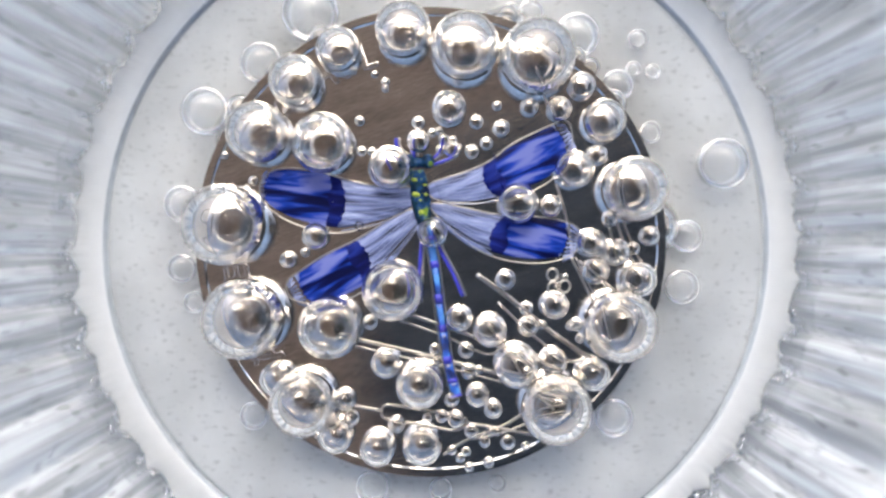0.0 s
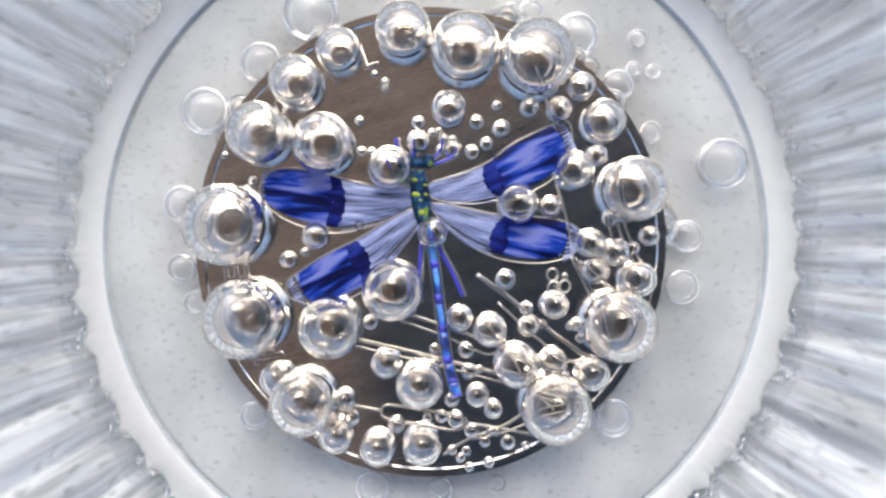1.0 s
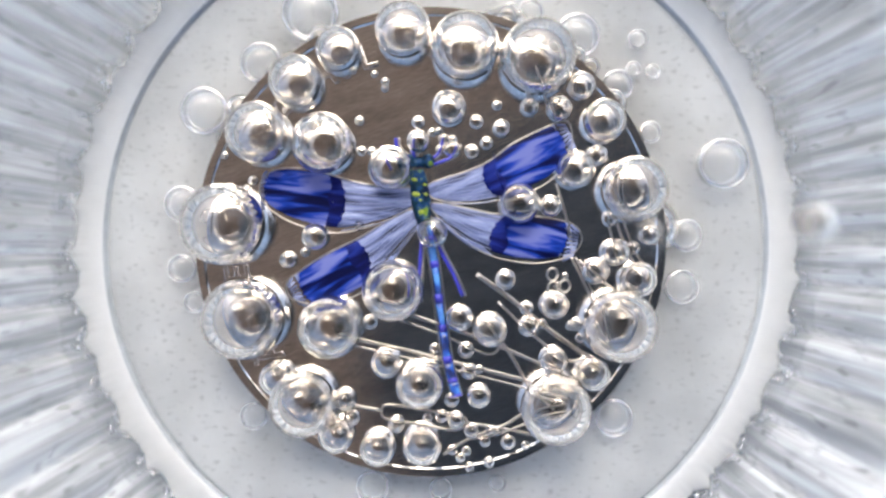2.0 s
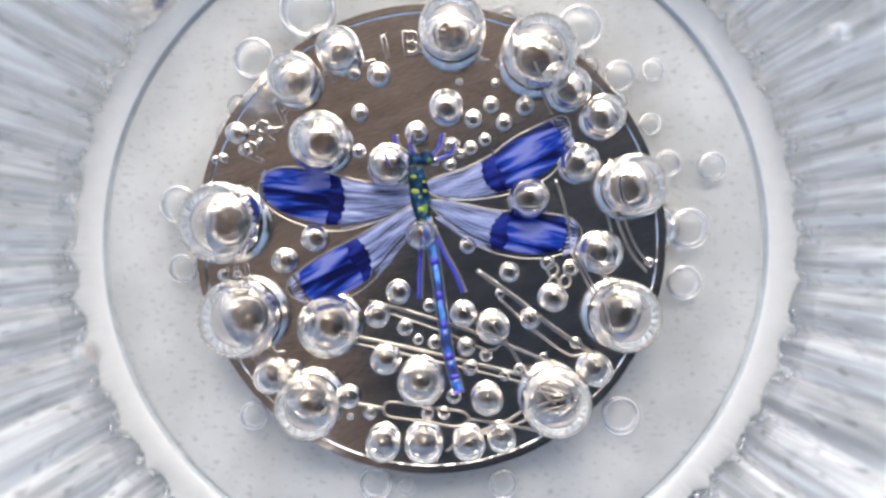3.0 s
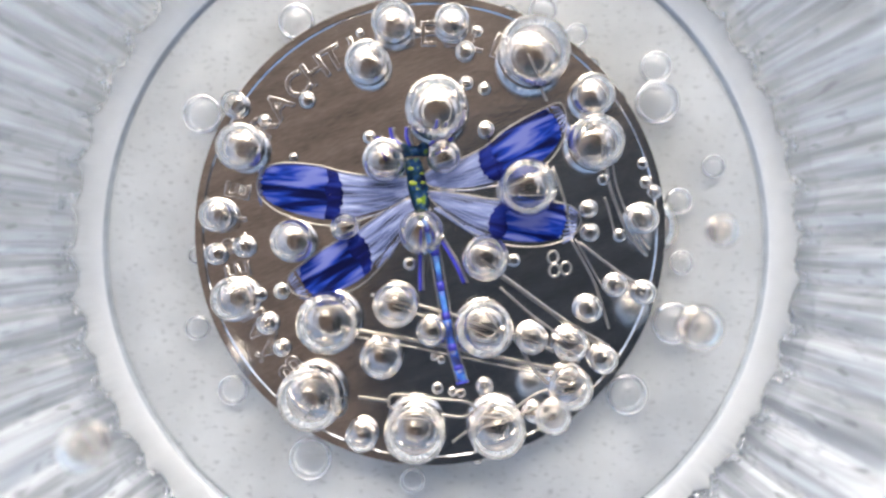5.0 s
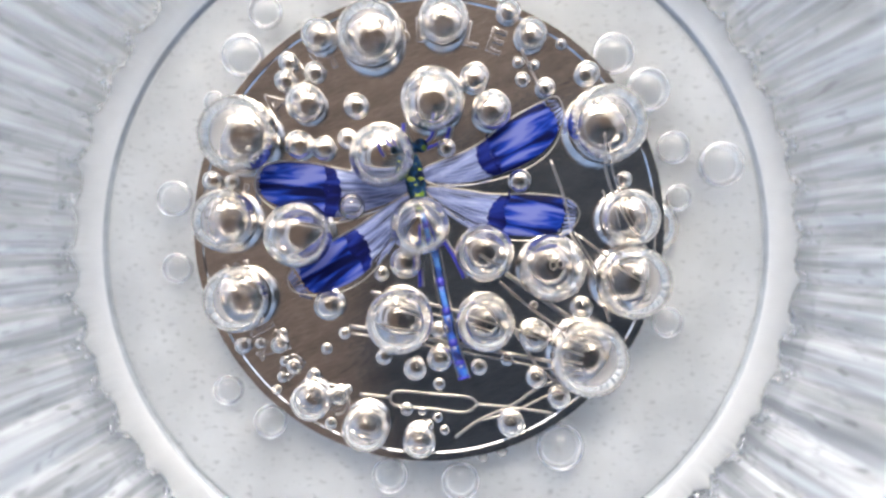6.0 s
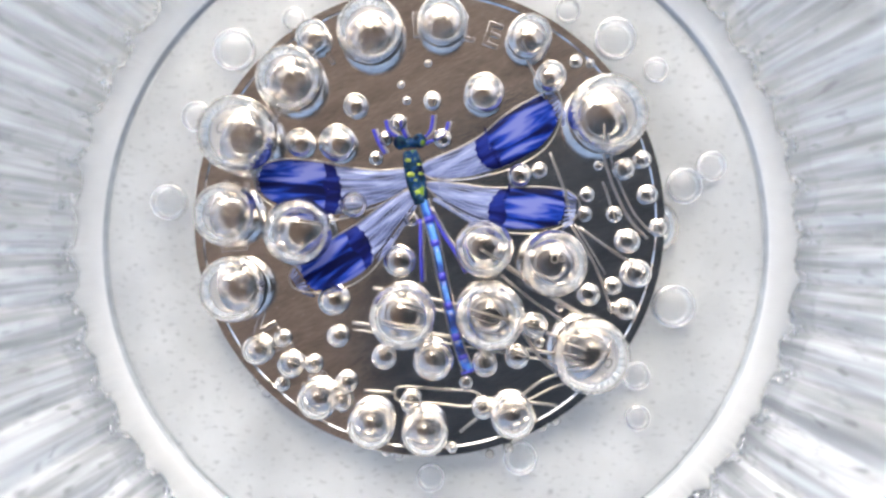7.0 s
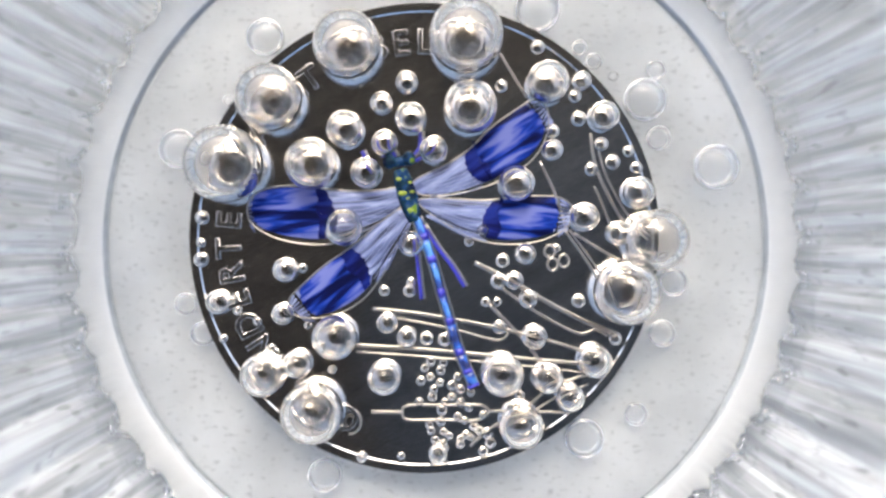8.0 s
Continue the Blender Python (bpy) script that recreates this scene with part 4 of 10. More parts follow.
fizz(1.69, (0, 10.54, 1.72, -1.84), (5.04, 10.54, 1.72, -1.84), (5.72, 10.54, 1.72, 1.05), (5.8, 10.54, 1.72, 1.05), (6, 10.54, 1.72, 1.05), (6.21, 10.54, 1.72, 1.05), (6.28, 15.97, -2.27, 12.36), (6.35, 22.60, -7.15, 15.19), (8, 22.60, -7.15, 15.19))
fizz(1.68, (0, -1.31, 1.31, -1.83), (4.95, -1.31, 1.31, -1.83), (5.72, -1.31, 1.31, 1.04), (5.8, -1.31, 1.31, 1.04), (6, -1.31, 1.31, 1.04), (6.5, -1.31, 1.46, 1.04), (6.68, -1.31, 1.46, 1.04), (6.75, -6.96, 9.22, 11.62), (6.82, -13.88, 18.70, 14.26), (8, -13.88, 18.70, 14.26))
fizz(1.66, (0, 2.04, -4.68, -1.81), (3.2, 2.04, -4.68, -1.81), (3.48, 2.04, -4.68, 1.03), (3.5, 2.04, -4.68, 1.03), (4, 2.20, -4.62, 1.03), (4.5, 2.32, -4.59, 1.03), (4.7, 2.32, -4.59, 1.03), (5.8, 2.42, -4.17, 1.03), (6, 2.42, -4.17, 1.03), (6.5, 2.58, -3.95, 1.03), (6.65, 2.58, -3.95, 1.03), (6.72, 11.08, -7.75, 10.75), (6.79, 21.48, -12.40, 13.18), (8, 21.48, -12.40, 13.18))
fizz(1.66, (0, 4.87, 3.06, -1.81), (3.08, 4.87, 3.06, -1.81), (3.48, 4.87, 3.06, 1.03), (3.5, 4.87, 3.06, 1.03), (4, 4.81, 3.22, 1.03), (4.5, 4.81, 3.44, 1.03), (4.7, 4.81, 3.44, 1.03), (5.8, 4.65, 3.79, 1.03), (5.87, 4.65, 3.79, 1.03), (5.94, 12.27, 6.49, 11.16), (6.01, 21.58, 9.80, 13.69), (8, 21.58, 9.80, 13.69))
fizz(1.66, (0, 2.33, -10.80, -1.81), (3.2, 2.33, -10.80, -1.81), (3.48, 2.33, -10.80, 1.03), (3.5, 2.33, -10.80, 1.03), (4, 2.42, -10.48, 1.03), (4.5, 2.90, -10.32, 1.03), (4.7, 2.90, -10.32, 1.03), (5.8, 3.63, -9.52, 1.03), (5.89, 3.63, -9.52, 1.03), (5.96, 10.18, -12.60, 11.04), (6.03, 18.18, -16.37, 13.54), (8, 18.18, -16.37, 13.54))
fizz(1.64, (0, 2.36, -0.22, -1.79), (5.07, 2.36, -0.22, -1.79), (5.72, 2.36, -0.22, 1.02), (5.8, 2.36, -0.22, 1.02), (6, 2.36, -0.22, 1.02), (6.5, 2.33, -0.03, 1.02), (7, 2.33, 0.03, 1.02), (7.17, 2.33, 0.03, 1.02), (7.24, 11.85, -0.14, 12.72), (7.31, 23.48, -0.36, 15.65), (8, 23.48, -0.36, 15.65))
fizz(1.61, (0, 8.00, 5.39, -1.76), (3.62, 8.00, 5.39, -1.76), (3.98, 8.00, 5.39, 1.00), (4, 8.00, 5.39, 1.00), (4.5, 8.00, 5.61, 1.00), (4.7, 8.64, 6.02, 1.00), (5.24, 8.64, 6.02, 1.00), (5.31, 10.33, 12.26, 10.75), (5.38, 12.40, 19.89, 13.18), (8, 12.40, 19.89, 13.18))
fizz(1.59, (0, -2.26, 12.40, 0.99), (1.7, -2.26, 12.40, 0.99), (2.8, -2.30, 12.40, 0.99), (2.86, -2.30, 12.40, 0.99), (2.93, -2.91, 17.23, 12.84), (3, -3.65, 23.13, 15.80), (8, -3.65, 23.13, 15.80))
fizz(1.53, (0, 2.11, 9.45, -1.68), (7.17, 2.11, 9.45, -1.68), (7.48, 2.11, 9.45, 0.95), (7.5, 2.11, 9.45, 0.95), (7.7, 2.09, 9.51, 0.95), (7.8, 1.56, 8.07, 0.95), (8, 1.56, 8.07, 0.95))
fizz(1.48, (0, -6.99, 6.32, -1.63), (7.17, -6.99, 6.32, -1.63), (7.48, -6.99, 6.32, 0.92), (7.5, -6.99, 6.32, 0.92), (7.7, -7.00, 6.36, 0.92), (7.8, -7.47, 4.82, 0.92), (8, -7.47, 4.82, 0.92))
fizz(1.47, (0, -8.37, 9.52, 0.91), (1.7, -8.37, 9.52, 0.91), (2.8, -8.43, 9.61, 0.91), (3, -8.50, 9.68, 0.91), (3.5, -8.66, 9.68, 0.91), (4, -8.65, 9.68, 0.91), (4.34, -8.65, 9.68, 0.91), (4.41, -14.49, 11.08, 11.05), (4.48, -21.62, 12.80, 13.58), (8, -21.62, 12.80, 13.58))
fizz(1.45, (0, 5.78, -3.07, -1.60), (3.15, 5.78, -3.07, -1.60), (3.48, 5.78, -3.07, 0.90), (3.5, 5.78, -3.07, 0.90), (4, 5.85, -2.84, 0.90), (4.5, 6.20, -1.73, 0.90), (4.7, 6.20, -1.73, 0.90), (4.91, 6.20, -1.73, 0.90), (4.98, 11.61, -8.40, 11.75), (5.05, 18.23, -16.56, 14.47), (8, 18.23, -16.56, 14.47))
fizz(1.44, (0, 0.51, 12.88, -1.59), (4.84, 0.51, 12.88, -1.59), (5.72, 0.51, 12.88, 0.90), (5.8, 0.51, 12.88, 0.90), (6, 0.03, 12.97, 0.90), (6.5, 0.10, 12.88, 0.90), (7, -0.03, 12.88, 0.90), (7.5, -0.29, 13.13, 0.90), (7.68, -0.29, 13.13, 0.90), (7.75, -3.21, 18.22, 12.79), (7.82, -6.78, 24.44, 15.76), (8, -6.78, 24.44, 15.76))
fizz(1.38, (0, -11.48, 5.79, -1.53), (4.08, -11.48, 5.79, -1.53), (4.48, -11.48, 5.79, 0.85), (4.5, -11.48, 5.79, 0.85), (4.7, -11.48, 5.79, 0.85), (5.22, -11.48, 5.79, 0.85), (5.29, -17.59, 4.47, 10.74), (5.36, -25.07, 2.86, 13.22), (8, -25.07, 2.86, 13.22))
fizz(1.36, (0, -4.35, -10.11, -1.51), (4.87, -4.35, -10.11, -1.51), (5.72, -4.35, -10.11, 0.84), (5.8, -4.35, -10.11, 0.84), (6, -4.35, -10.11, 0.84), (6.5, -4.22, -10.04, 0.84), (7, -4.06, -9.95, 0.84), (7.5, -3.71, -9.50, 0.84), (7.58, -3.71, -9.50, 0.84), (7.65, -7.89, -14.03, 11.66), (7.72, -13.01, -19.58, 14.37), (8, -13.01, -19.58, 14.37))
fizz(1.36, (0, -1.02, -10.37, -1.51), (6.61, -1.02, -10.37, -1.51), (6.98, -1.02, -10.37, 0.84), (7, -1.02, -10.37, 0.84), (7.5, -0.86, -9.50, 0.84), (7.61, -0.86, -9.50, 0.84), (7.68, -0.79, -15.84, 12.47), (7.75, -0.70, -23.58, 15.38), (8, -0.70, -23.58, 15.38))
fizz(1.35, (0, -1.34, -7.74, 0.84), (1.7, -1.34, -7.74, 0.84), (2.8, -1.31, -7.65, 0.84), (3, -1.25, -7.58, 0.84), (3.5, -1.02, -7.65, 0.84), (4, -1.02, -7.65, 0.84), (4.35, -1.02, -7.65, 0.84), (4.42, -5.52, -13.46, 12.79), (4.49, -11.01, -20.56, 15.78), (8, -11.01, -20.56, 15.78))
fizz(1.33, (0, 1.47, -0.06, -1.48), (3.61, 1.47, -0.06, -1.48), (3.98, 1.47, -0.06, 0.83), (4, 1.47, -0.06, 0.83), (4.5, 2.43, -0.54, 0.83), (4.7, 2.43, -0.54, 0.83), (5.1, 2.43, -0.54, 0.83), (5.17, 12.18, -2.30, 11.44), (5.24, 24.10, -4.45, 14.10), (8, 24.10, -4.45, 14.10))
fizz(1.32, (0, -3.01, -3.26, -1.47), (3.7, -3.01, -3.26, -1.47), (3.98, -3.01, -3.26, 0.82), (4, -3.01, -3.26, 0.82), (4.5, -2.69, -3.17, 0.82), (4.7, -2.69, -3.17, 0.82), (5.48, -2.69, -3.17, 0.82), (5.55, -9.81, -9.46, 12.57), (5.62, -18.52, -17.14, 15.50), (8, -18.52, -17.14, 15.50))
fizz(1.30, (0, -1.22, 0.83, -1.45), (3.1, -1.22, 0.83, -1.45), (3.48, -1.22, 0.83, 0.80), (3.5, -1.22, 0.83, 0.80), (4, -1.22, 0.86, 0.80), (4.5, -1.22, 0.96, 0.80), (4.7, -1.22, 0.96, 0.80), (5.22, -1.22, 0.96, 0.80), (5.29, -10.72, 4.71, 12.93), (5.36, -22.32, 9.29, 15.96), (8, -22.32, 9.29, 15.96))
fizz(1.30, (0, -4.13, 9.96, -1.45), (3.59, -4.13, 9.96, -1.45), (3.98, -4.13, 9.96, 0.80), (4, -4.13, 9.96, 0.80), (4.5, -4.23, 10.53, 0.80), (4.7, -4.23, 10.53, 0.80), (5.8, -4.51, 10.76, 0.80), (5.85, -4.51, 10.76, 0.80), (5.92, -4.73, 16.25, 10.71), (5.99, -4.99, 22.96, 13.18), (8, -4.99, 22.96, 13.18))
fizz(1.28, (0, 4.20, -6.63, 0.79), (1.9, 4.20, -6.63, 0.79), (1.97, 6.28, -14.42, 12.42), (2.04, 8.83, -23.94, 15.33), (8, 8.83, -23.94, 15.33))
fizz(1.28, (0, 7.24, -7.91, -1.43), (4.16, 7.24, -7.91, -1.43), (4.48, 7.24, -7.91, 0.79), (4.5, 7.24, -7.91, 0.79), (4.7, 7.24, -7.91, 0.79), (5.06, 7.24, -7.91, 0.79), (5.13, 13.53, -8.60, 11.52), (5.2, 21.21, -9.44, 14.20), (8, 21.21, -9.44, 14.20))
fizz(1.28, (0, -6.07, -3.47, -1.43), (7.58, -6.07, -3.47, -1.43), (7.8, -6.15, -5.03, 0.79), (8, -6.15, -5.03, 0.79))
fizz(1.28, (0, 4.90, 12.04, -1.43), (6.67, 4.90, 12.04, -1.43), (6.98, 4.90, 12.04, 0.79), (7, 4.90, 12.04, 0.79), (7.33, 4.90, 12.04, 0.79), (7.4, 6.86, 16.99, 12.81), (7.47, 9.27, 23.03, 15.81), (8, 9.27, 23.03, 15.81))
fizz(1.28, (0, -11.66, -3.59, -1.43), (3.71, -11.66, -3.59, -1.43), (3.98, -11.66, -3.59, 0.79), (4, -11.66, -3.59, 0.79), (4.5, -12.14, -2.85, 0.79), (4.7, -11.88, -2.85, 0.79), (5.33, -11.88, -2.85, 0.79), (5.4, -17.47, -2.95, 12.12), (5.47, -24.31, -3.08, 14.95), (8, -24.31, -3.08, 14.95))
fizz(1.27, (0, 3.97, -9.51, -1.42), (6.64, 3.97, -9.51, -1.42), (6.98, 3.97, -9.51, 0.79), (7, 3.97, -9.51, 0.79), (7.5, 4.04, -8.87, 0.79), (7.7, 4.07, -8.80, 0.79), (7.8, 4.45, -10.06, 0.79), (8, 4.45, -10.06, 0.79))
fizz(1.26, (0, -5.96, 11.34, 0.78), (1.7, -5.96, 11.34, 0.78), (2.8, -5.96, 11.41, 0.78), (3, -5.96, 11.41, 0.78), (3.14, -5.96, 11.41, 0.78), (3.21, -9.46, 15.57, 11.77), (3.28, -13.75, 20.65, 14.52), (8, -13.75, 20.65, 14.52))
fizz(1.26, (0, -2.85, 12.85, -1.41), (4.1, -2.85, 12.85, -1.41), (4.48, -2.85, 12.85, 0.78), (4.5, -2.85, 12.85, 0.78), (4.7, -2.85, 12.85, 0.78), (5.8, -2.69, 13.01, 0.78), (5.88, -2.69, 13.01, 0.78), (5.95, -6.58, 16.90, 11.63), (6.02, -11.34, 21.66, 14.34), (8, -11.34, 21.66, 14.34))
fizz(1.25, (0, -3.01, 4.61, 0.78), (1.7, -3.01, 4.61, 0.78), (2.8, -3.01, 4.68, 0.78), (3, -3.08, 4.74, 0.78), (3.5, -3.17, 4.84, 0.78), (4, -3.24, 4.90, 0.78), (4.5, -3.33, 5.03, 0.78), (4.7, -3.33, 5.03, 0.78), (5.13, -3.33, 5.03, 0.78), (5.2, -11.18, 8.17, 10.58), (5.27, -20.78, 12.00, 13.03), (8, -20.78, 12.00, 13.03))
fizz(1.25, (0, 9.00, -0.22, -1.40), (1.9, 9.00, -0.22, -1.40), (2.72, 9.00, -0.22, 0.77), (2.8, 9.00, -0.22, 0.77), (3, 9.00, -0.19, 0.77), (3.18, 9.00, -0.19, 0.77), (3.25, 16.43, -0.50, 10.78), (3.32, 25.50, -0.89, 13.29), (8, 25.50, -0.89, 13.29))
fizz(1.25, (0, 8.52, 8.59, -1.40), (4.17, 8.52, 8.59, -1.40), (4.48, 8.52, 8.59, 0.77), (4.5, 8.52, 8.59, 0.77), (4.7, 8.52, 8.75, 0.77), (5.04, 8.52, 8.75, 0.77), (5.11, 14.39, 9.90, 12.66), (5.18, 21.56, 11.31, 15.63), (8, 21.56, 11.31, 15.63))
fizz(1.25, (0, -3.40, -6.22, -1.40), (3.7, -3.40, -6.22, -1.40), (3.98, -3.40, -6.22, 0.77), (4, -3.40, -6.22, 0.77), (4.5, -3.49, -6.15, 0.77), (4.7, -3.49, -6.15, 0.77), (5.24, -3.49, -6.15, 0.77), (5.31, -3.38, -13.94, 12.17), (5.38, -3.25, -23.46, 15.01), (8, -3.25, -23.46, 15.01))
fizz(1.23, (0, -7.57, 0.61, -1.38), (3.13, -7.57, 0.61, -1.38), (3.48, -7.57, 0.61, 0.76), (3.5, -7.57, 0.61, 0.76), (4, -7.66, 0.67, 0.76), (4.5, -8.56, 0.45, 0.76), (4.7, -8.56, 0.45, 0.76), (5.27, -8.56, 0.45, 0.76), (5.34, -15.25, -3.54, 11.30), (5.41, -23.43, -8.41, 13.93), (8, -23.43, -8.41, 13.93))
fizz(1.22, (0, 7.24, 9.17, -1.37), (2.84, 7.24, 9.17, -1.37), (2.99, 7.24, 9.17, 0.76), (3.33, 7.24, 9.17, 0.76), (3.4, 13.45, 9.56, 12.05), (3.47, 21.04, 10.04, 14.88), (8, 21.04, 10.04, 14.88))
fizz(1.22, (0, 9.17, 7.31, 0.76), (1.7, 9.17, 7.31, 0.76), (2.8, 9.17, 7.41, 0.76), (3, 9.17, 7.57, 0.76), (3.19, 9.17, 7.57, 0.76), (3.26, 13.24, 11.42, 11.37), (3.33, 18.22, 16.13, 14.03), (8, 18.22, 16.13, 14.03))
fizz(1.22, (0, 3.38, -6.02, -1.37), (7.55, 3.38, -6.02, -1.37), (7.8, 3.40, -7.18, 0.76), (8, 3.40, -7.18, 0.76))
fizz(1.22, (0, 6.61, 10.55, -1.37), (7.6, 6.61, 10.55, -1.37), (7.8, 5.96, 9.49, 0.76), (8, 5.96, 9.49, 0.76))
fizz(1.22, (0, -10.30, -5.46, -1.37), (7.57, -10.30, -5.46, -1.37), (7.8, -10.29, -7.18, 0.76), (8, -10.29, -7.18, 0.76))
fizz(1.17, (0, -0.67, -6.45, -1.32), (6.16, -0.67, -6.45, -1.32), (6.48, -0.67, -6.45, 0.72), (6.5, -0.67, -6.45, 0.72), (7, -0.55, -6.32, 0.72), (7.5, -0.29, -6.06, 0.72), (7.64, -0.29, -6.06, 0.72), (7.71, -3.10, -14.32, 11.40), (7.78, -6.55, -24.41, 14.06), (8, -6.55, -24.41, 14.06))
fizz(1.15, (0, 4.27, 2.60, 0.72), (1.7, 4.27, 2.60, 0.72), (2.8, 4.85, 2.76, 0.72), (3, 4.91, 2.92, 0.72), (3.18, 4.91, 2.92, 0.72), (3.25, 9.52, 10.67, 11.74), (3.32, 15.15, 20.13, 14.50), (8, 15.15, 20.13, 14.50))
fizz(1.15, (0, -7.51, -8.63, -1.30), (4.85, -7.51, -8.63, -1.30), (5.72, -7.51, -8.63, 0.71), (5.8, -7.51, -8.63, 0.71), (6, -7.51, -8.63, 0.71), (6.5, -7.19, -8.70, 0.71), (7, -7.12, -8.54, 0.71), (7.5, -6.80, -8.21, 0.71), (7.62, -6.80, -8.21, 0.71), (7.69, -8.28, -14.24, 11.26), (7.76, -10.08, -21.60, 13.90), (8, -10.08, -21.60, 13.90))
fizz(1.14, (0, 2.76, 7.90, -1.29), (4.91, 2.76, 7.90, -1.29), (5.72, 2.76, 7.90, 0.71), (5.8, 2.76, 7.90, 0.71), (6, 2.76, 7.90, 0.71), (6.5, 2.70, 8.18, 0.71), (7, 2.34, 8.86, 0.71), (7.19, 2.34, 8.86, 0.71), (7.26, 2.66, 15.70, 11.78), (7.33, 3.05, 24.07, 14.55), (8, 3.05, 24.07, 14.55))
fizz(1.13, (0, -1.19, -11.20, 0.70), (1.7, -1.19, -11.20, 0.70), (2.8, -1.16, -11.11, 0.70), (3, -1.09, -11.11, 0.70), (3.29, -1.09, -11.11, 0.70), (3.36, 1.56, -17.14, 11.73), (3.43, 4.79, -24.52, 14.48), (8, 4.79, -24.52, 14.48))
fizz(1.13, (0, -7.83, 8.31, -1.28), (4.94, -7.83, 8.31, -1.28), (5.72, -7.83, 8.31, 0.70), (5.8, -7.83, 8.31, 0.70), (6, -7.83, 8.31, 0.70), (6.5, -7.90, 8.95, 0.70), (6.79, -7.90, 8.95, 0.70), (6.86, -7.96, 14.75, 10.92), (6.93, -8.03, 21.84, 13.48), (8, -8.03, 21.84, 13.48))
fizz(1.12, (0, 10.21, -4.21, -1.27), (4.12, 10.21, -4.21, -1.27), (4.48, 10.21, -4.21, 0.70), (4.5, 10.21, -4.21, 0.70), (4.7, 10.21, -4.21, 0.70), (4.95, 10.21, -4.21, 0.70), (5.02, 16.11, -3.37, 10.67), (5.09, 23.31, -2.34, 13.17), (8, 23.31, -2.34, 13.17))
fizz(1.12, (0, -9.50, 9.92, -1.27), (6.15, -9.50, 9.92, -1.27), (6.48, -9.50, 9.92, 0.70), (6.5, -9.50, 9.92, 0.70), (6.7, -9.50, 9.92, 0.70), (6.77, -12.48, 14.02, 12.29), (6.84, -16.12, 19.04, 15.19), (8, -16.12, 19.04, 15.19))
fizz(1.12, (0, 7.48, 4.53, 0.69), (1.7, 7.48, 4.53, 0.69), (2.8, 7.80, 4.78, 0.69), (3, 7.80, 4.91, 0.69), (3.5, 7.80, 5.04, 0.69), (3.79, 7.80, 5.04, 0.69), (3.86, 14.46, 6.48, 12.33), (3.93, 22.60, 8.25, 15.24), (8, 22.60, 8.25, 15.24))
fizz(1.10, (0, -10.82, -6.33, -1.25), (3.62, -10.82, -6.33, -1.25), (3.98, -10.82, -6.33, 0.68), (4, -10.82, -6.33, 0.68), (4.5, -10.73, -6.23, 0.68), (4.7, -10.73, -6.23, 0.68), (4.94, -10.73, -6.23, 0.68), (5.01, -15.21, -8.36, 11.81), (5.08, -20.70, -10.96, 14.59), (8, -20.70, -10.96, 14.59))
fizz(1.09, (0, -5.36, 2.78, -1.24), (7.58, -5.36, 2.78, -1.24), (7.8, -5.68, 1.25, 0.68), (8, -5.68, 1.25, 0.68))
fizz(1.09, (0, 4.14, 8.06, -1.24), (3.18, 4.14, 8.06, -1.24), (3.48, 4.14, 8.06, 0.68), (3.5, 4.14, 8.06, 0.68), (4, 3.63, 8.29, 0.68), (4.38, 3.63, 8.29, 0.68), (4.45, 5.15, 15.27, 12.00), (4.52, 7.01, 23.81, 14.83), (8, 7.01, 23.81, 14.83))
fizz(1.08, (0, -6.07, 6.04, -1.23), (6.21, -6.07, 6.04, -1.23), (6.48, -6.07, 6.04, 0.67), (6.5, -6.07, 6.04, 0.67), (7, -6.01, 6.04, 0.67), (7.3, -6.01, 6.04, 0.67), (7.37, -13.28, 8.73, 11.40), (7.44, -22.17, 12.01, 14.08), (8, -22.17, 12.01, 14.08))
fizz(1.06, (0, -5.01, 8.39, -1.21), (7.17, -5.01, 8.39, -1.21), (7.48, -5.01, 8.39, 0.66), (7.5, -5.01, 8.39, 0.66), (7.7, -5.03, 8.43, 0.66), (7.8, -5.59, 6.84, 0.66), (8, -5.59, 6.84, 0.66))
fizz(1.03, (0, 11.12, -1.74, 0.64), (2.01, 11.12, -1.74, 0.64), (2.08, 16.76, -4.87, 11.54), (2.15, 23.66, -8.70, 14.27), (8, 23.66, -8.70, 14.27))
fizz(1.03, (0, 7.04, -5.59, -1.18), (3.71, 7.04, -5.59, -1.18), (3.98, 7.04, -5.59, 0.64), (4, 7.04, -5.59, 0.64), (4.5, 7.27, -5.43, 0.64), (4.7, 7.27, -5.43, 0.64), (4.99, 7.27, -5.43, 0.64), (5.06, 14.26, -7.02, 11.55), (5.13, 22.81, -8.96, 14.27), (8, 22.81, -8.96, 14.27))
fizz(1.03, (0, 4.53, 4.92, -1.18), (7.18, 4.53, 4.92, -1.18), (7.48, 4.53, 4.92, 0.64), (7.5, 4.53, 4.92, 0.64), (7.7, 4.53, 4.99, 0.64), (7.8, 4.21, 3.73, 0.64), (8, 4.21, 3.73, 0.64))
fizz(1.01, (0, 0.51, 12.96, -1.16), (3.67, 0.51, 12.96, -1.16), (3.98, 0.51, 12.96, 0.62), (4, 0.51, 12.96, 0.62), (4.5, 0.51, 12.96, 0.62), (4.7, 0.51, 12.96, 0.62), (5.37, 0.51, 12.96, 0.62), (5.44, -2.60, 17.71, 11.15), (5.51, -6.40, 23.51, 13.78), (8, -6.40, 23.51, 13.78))
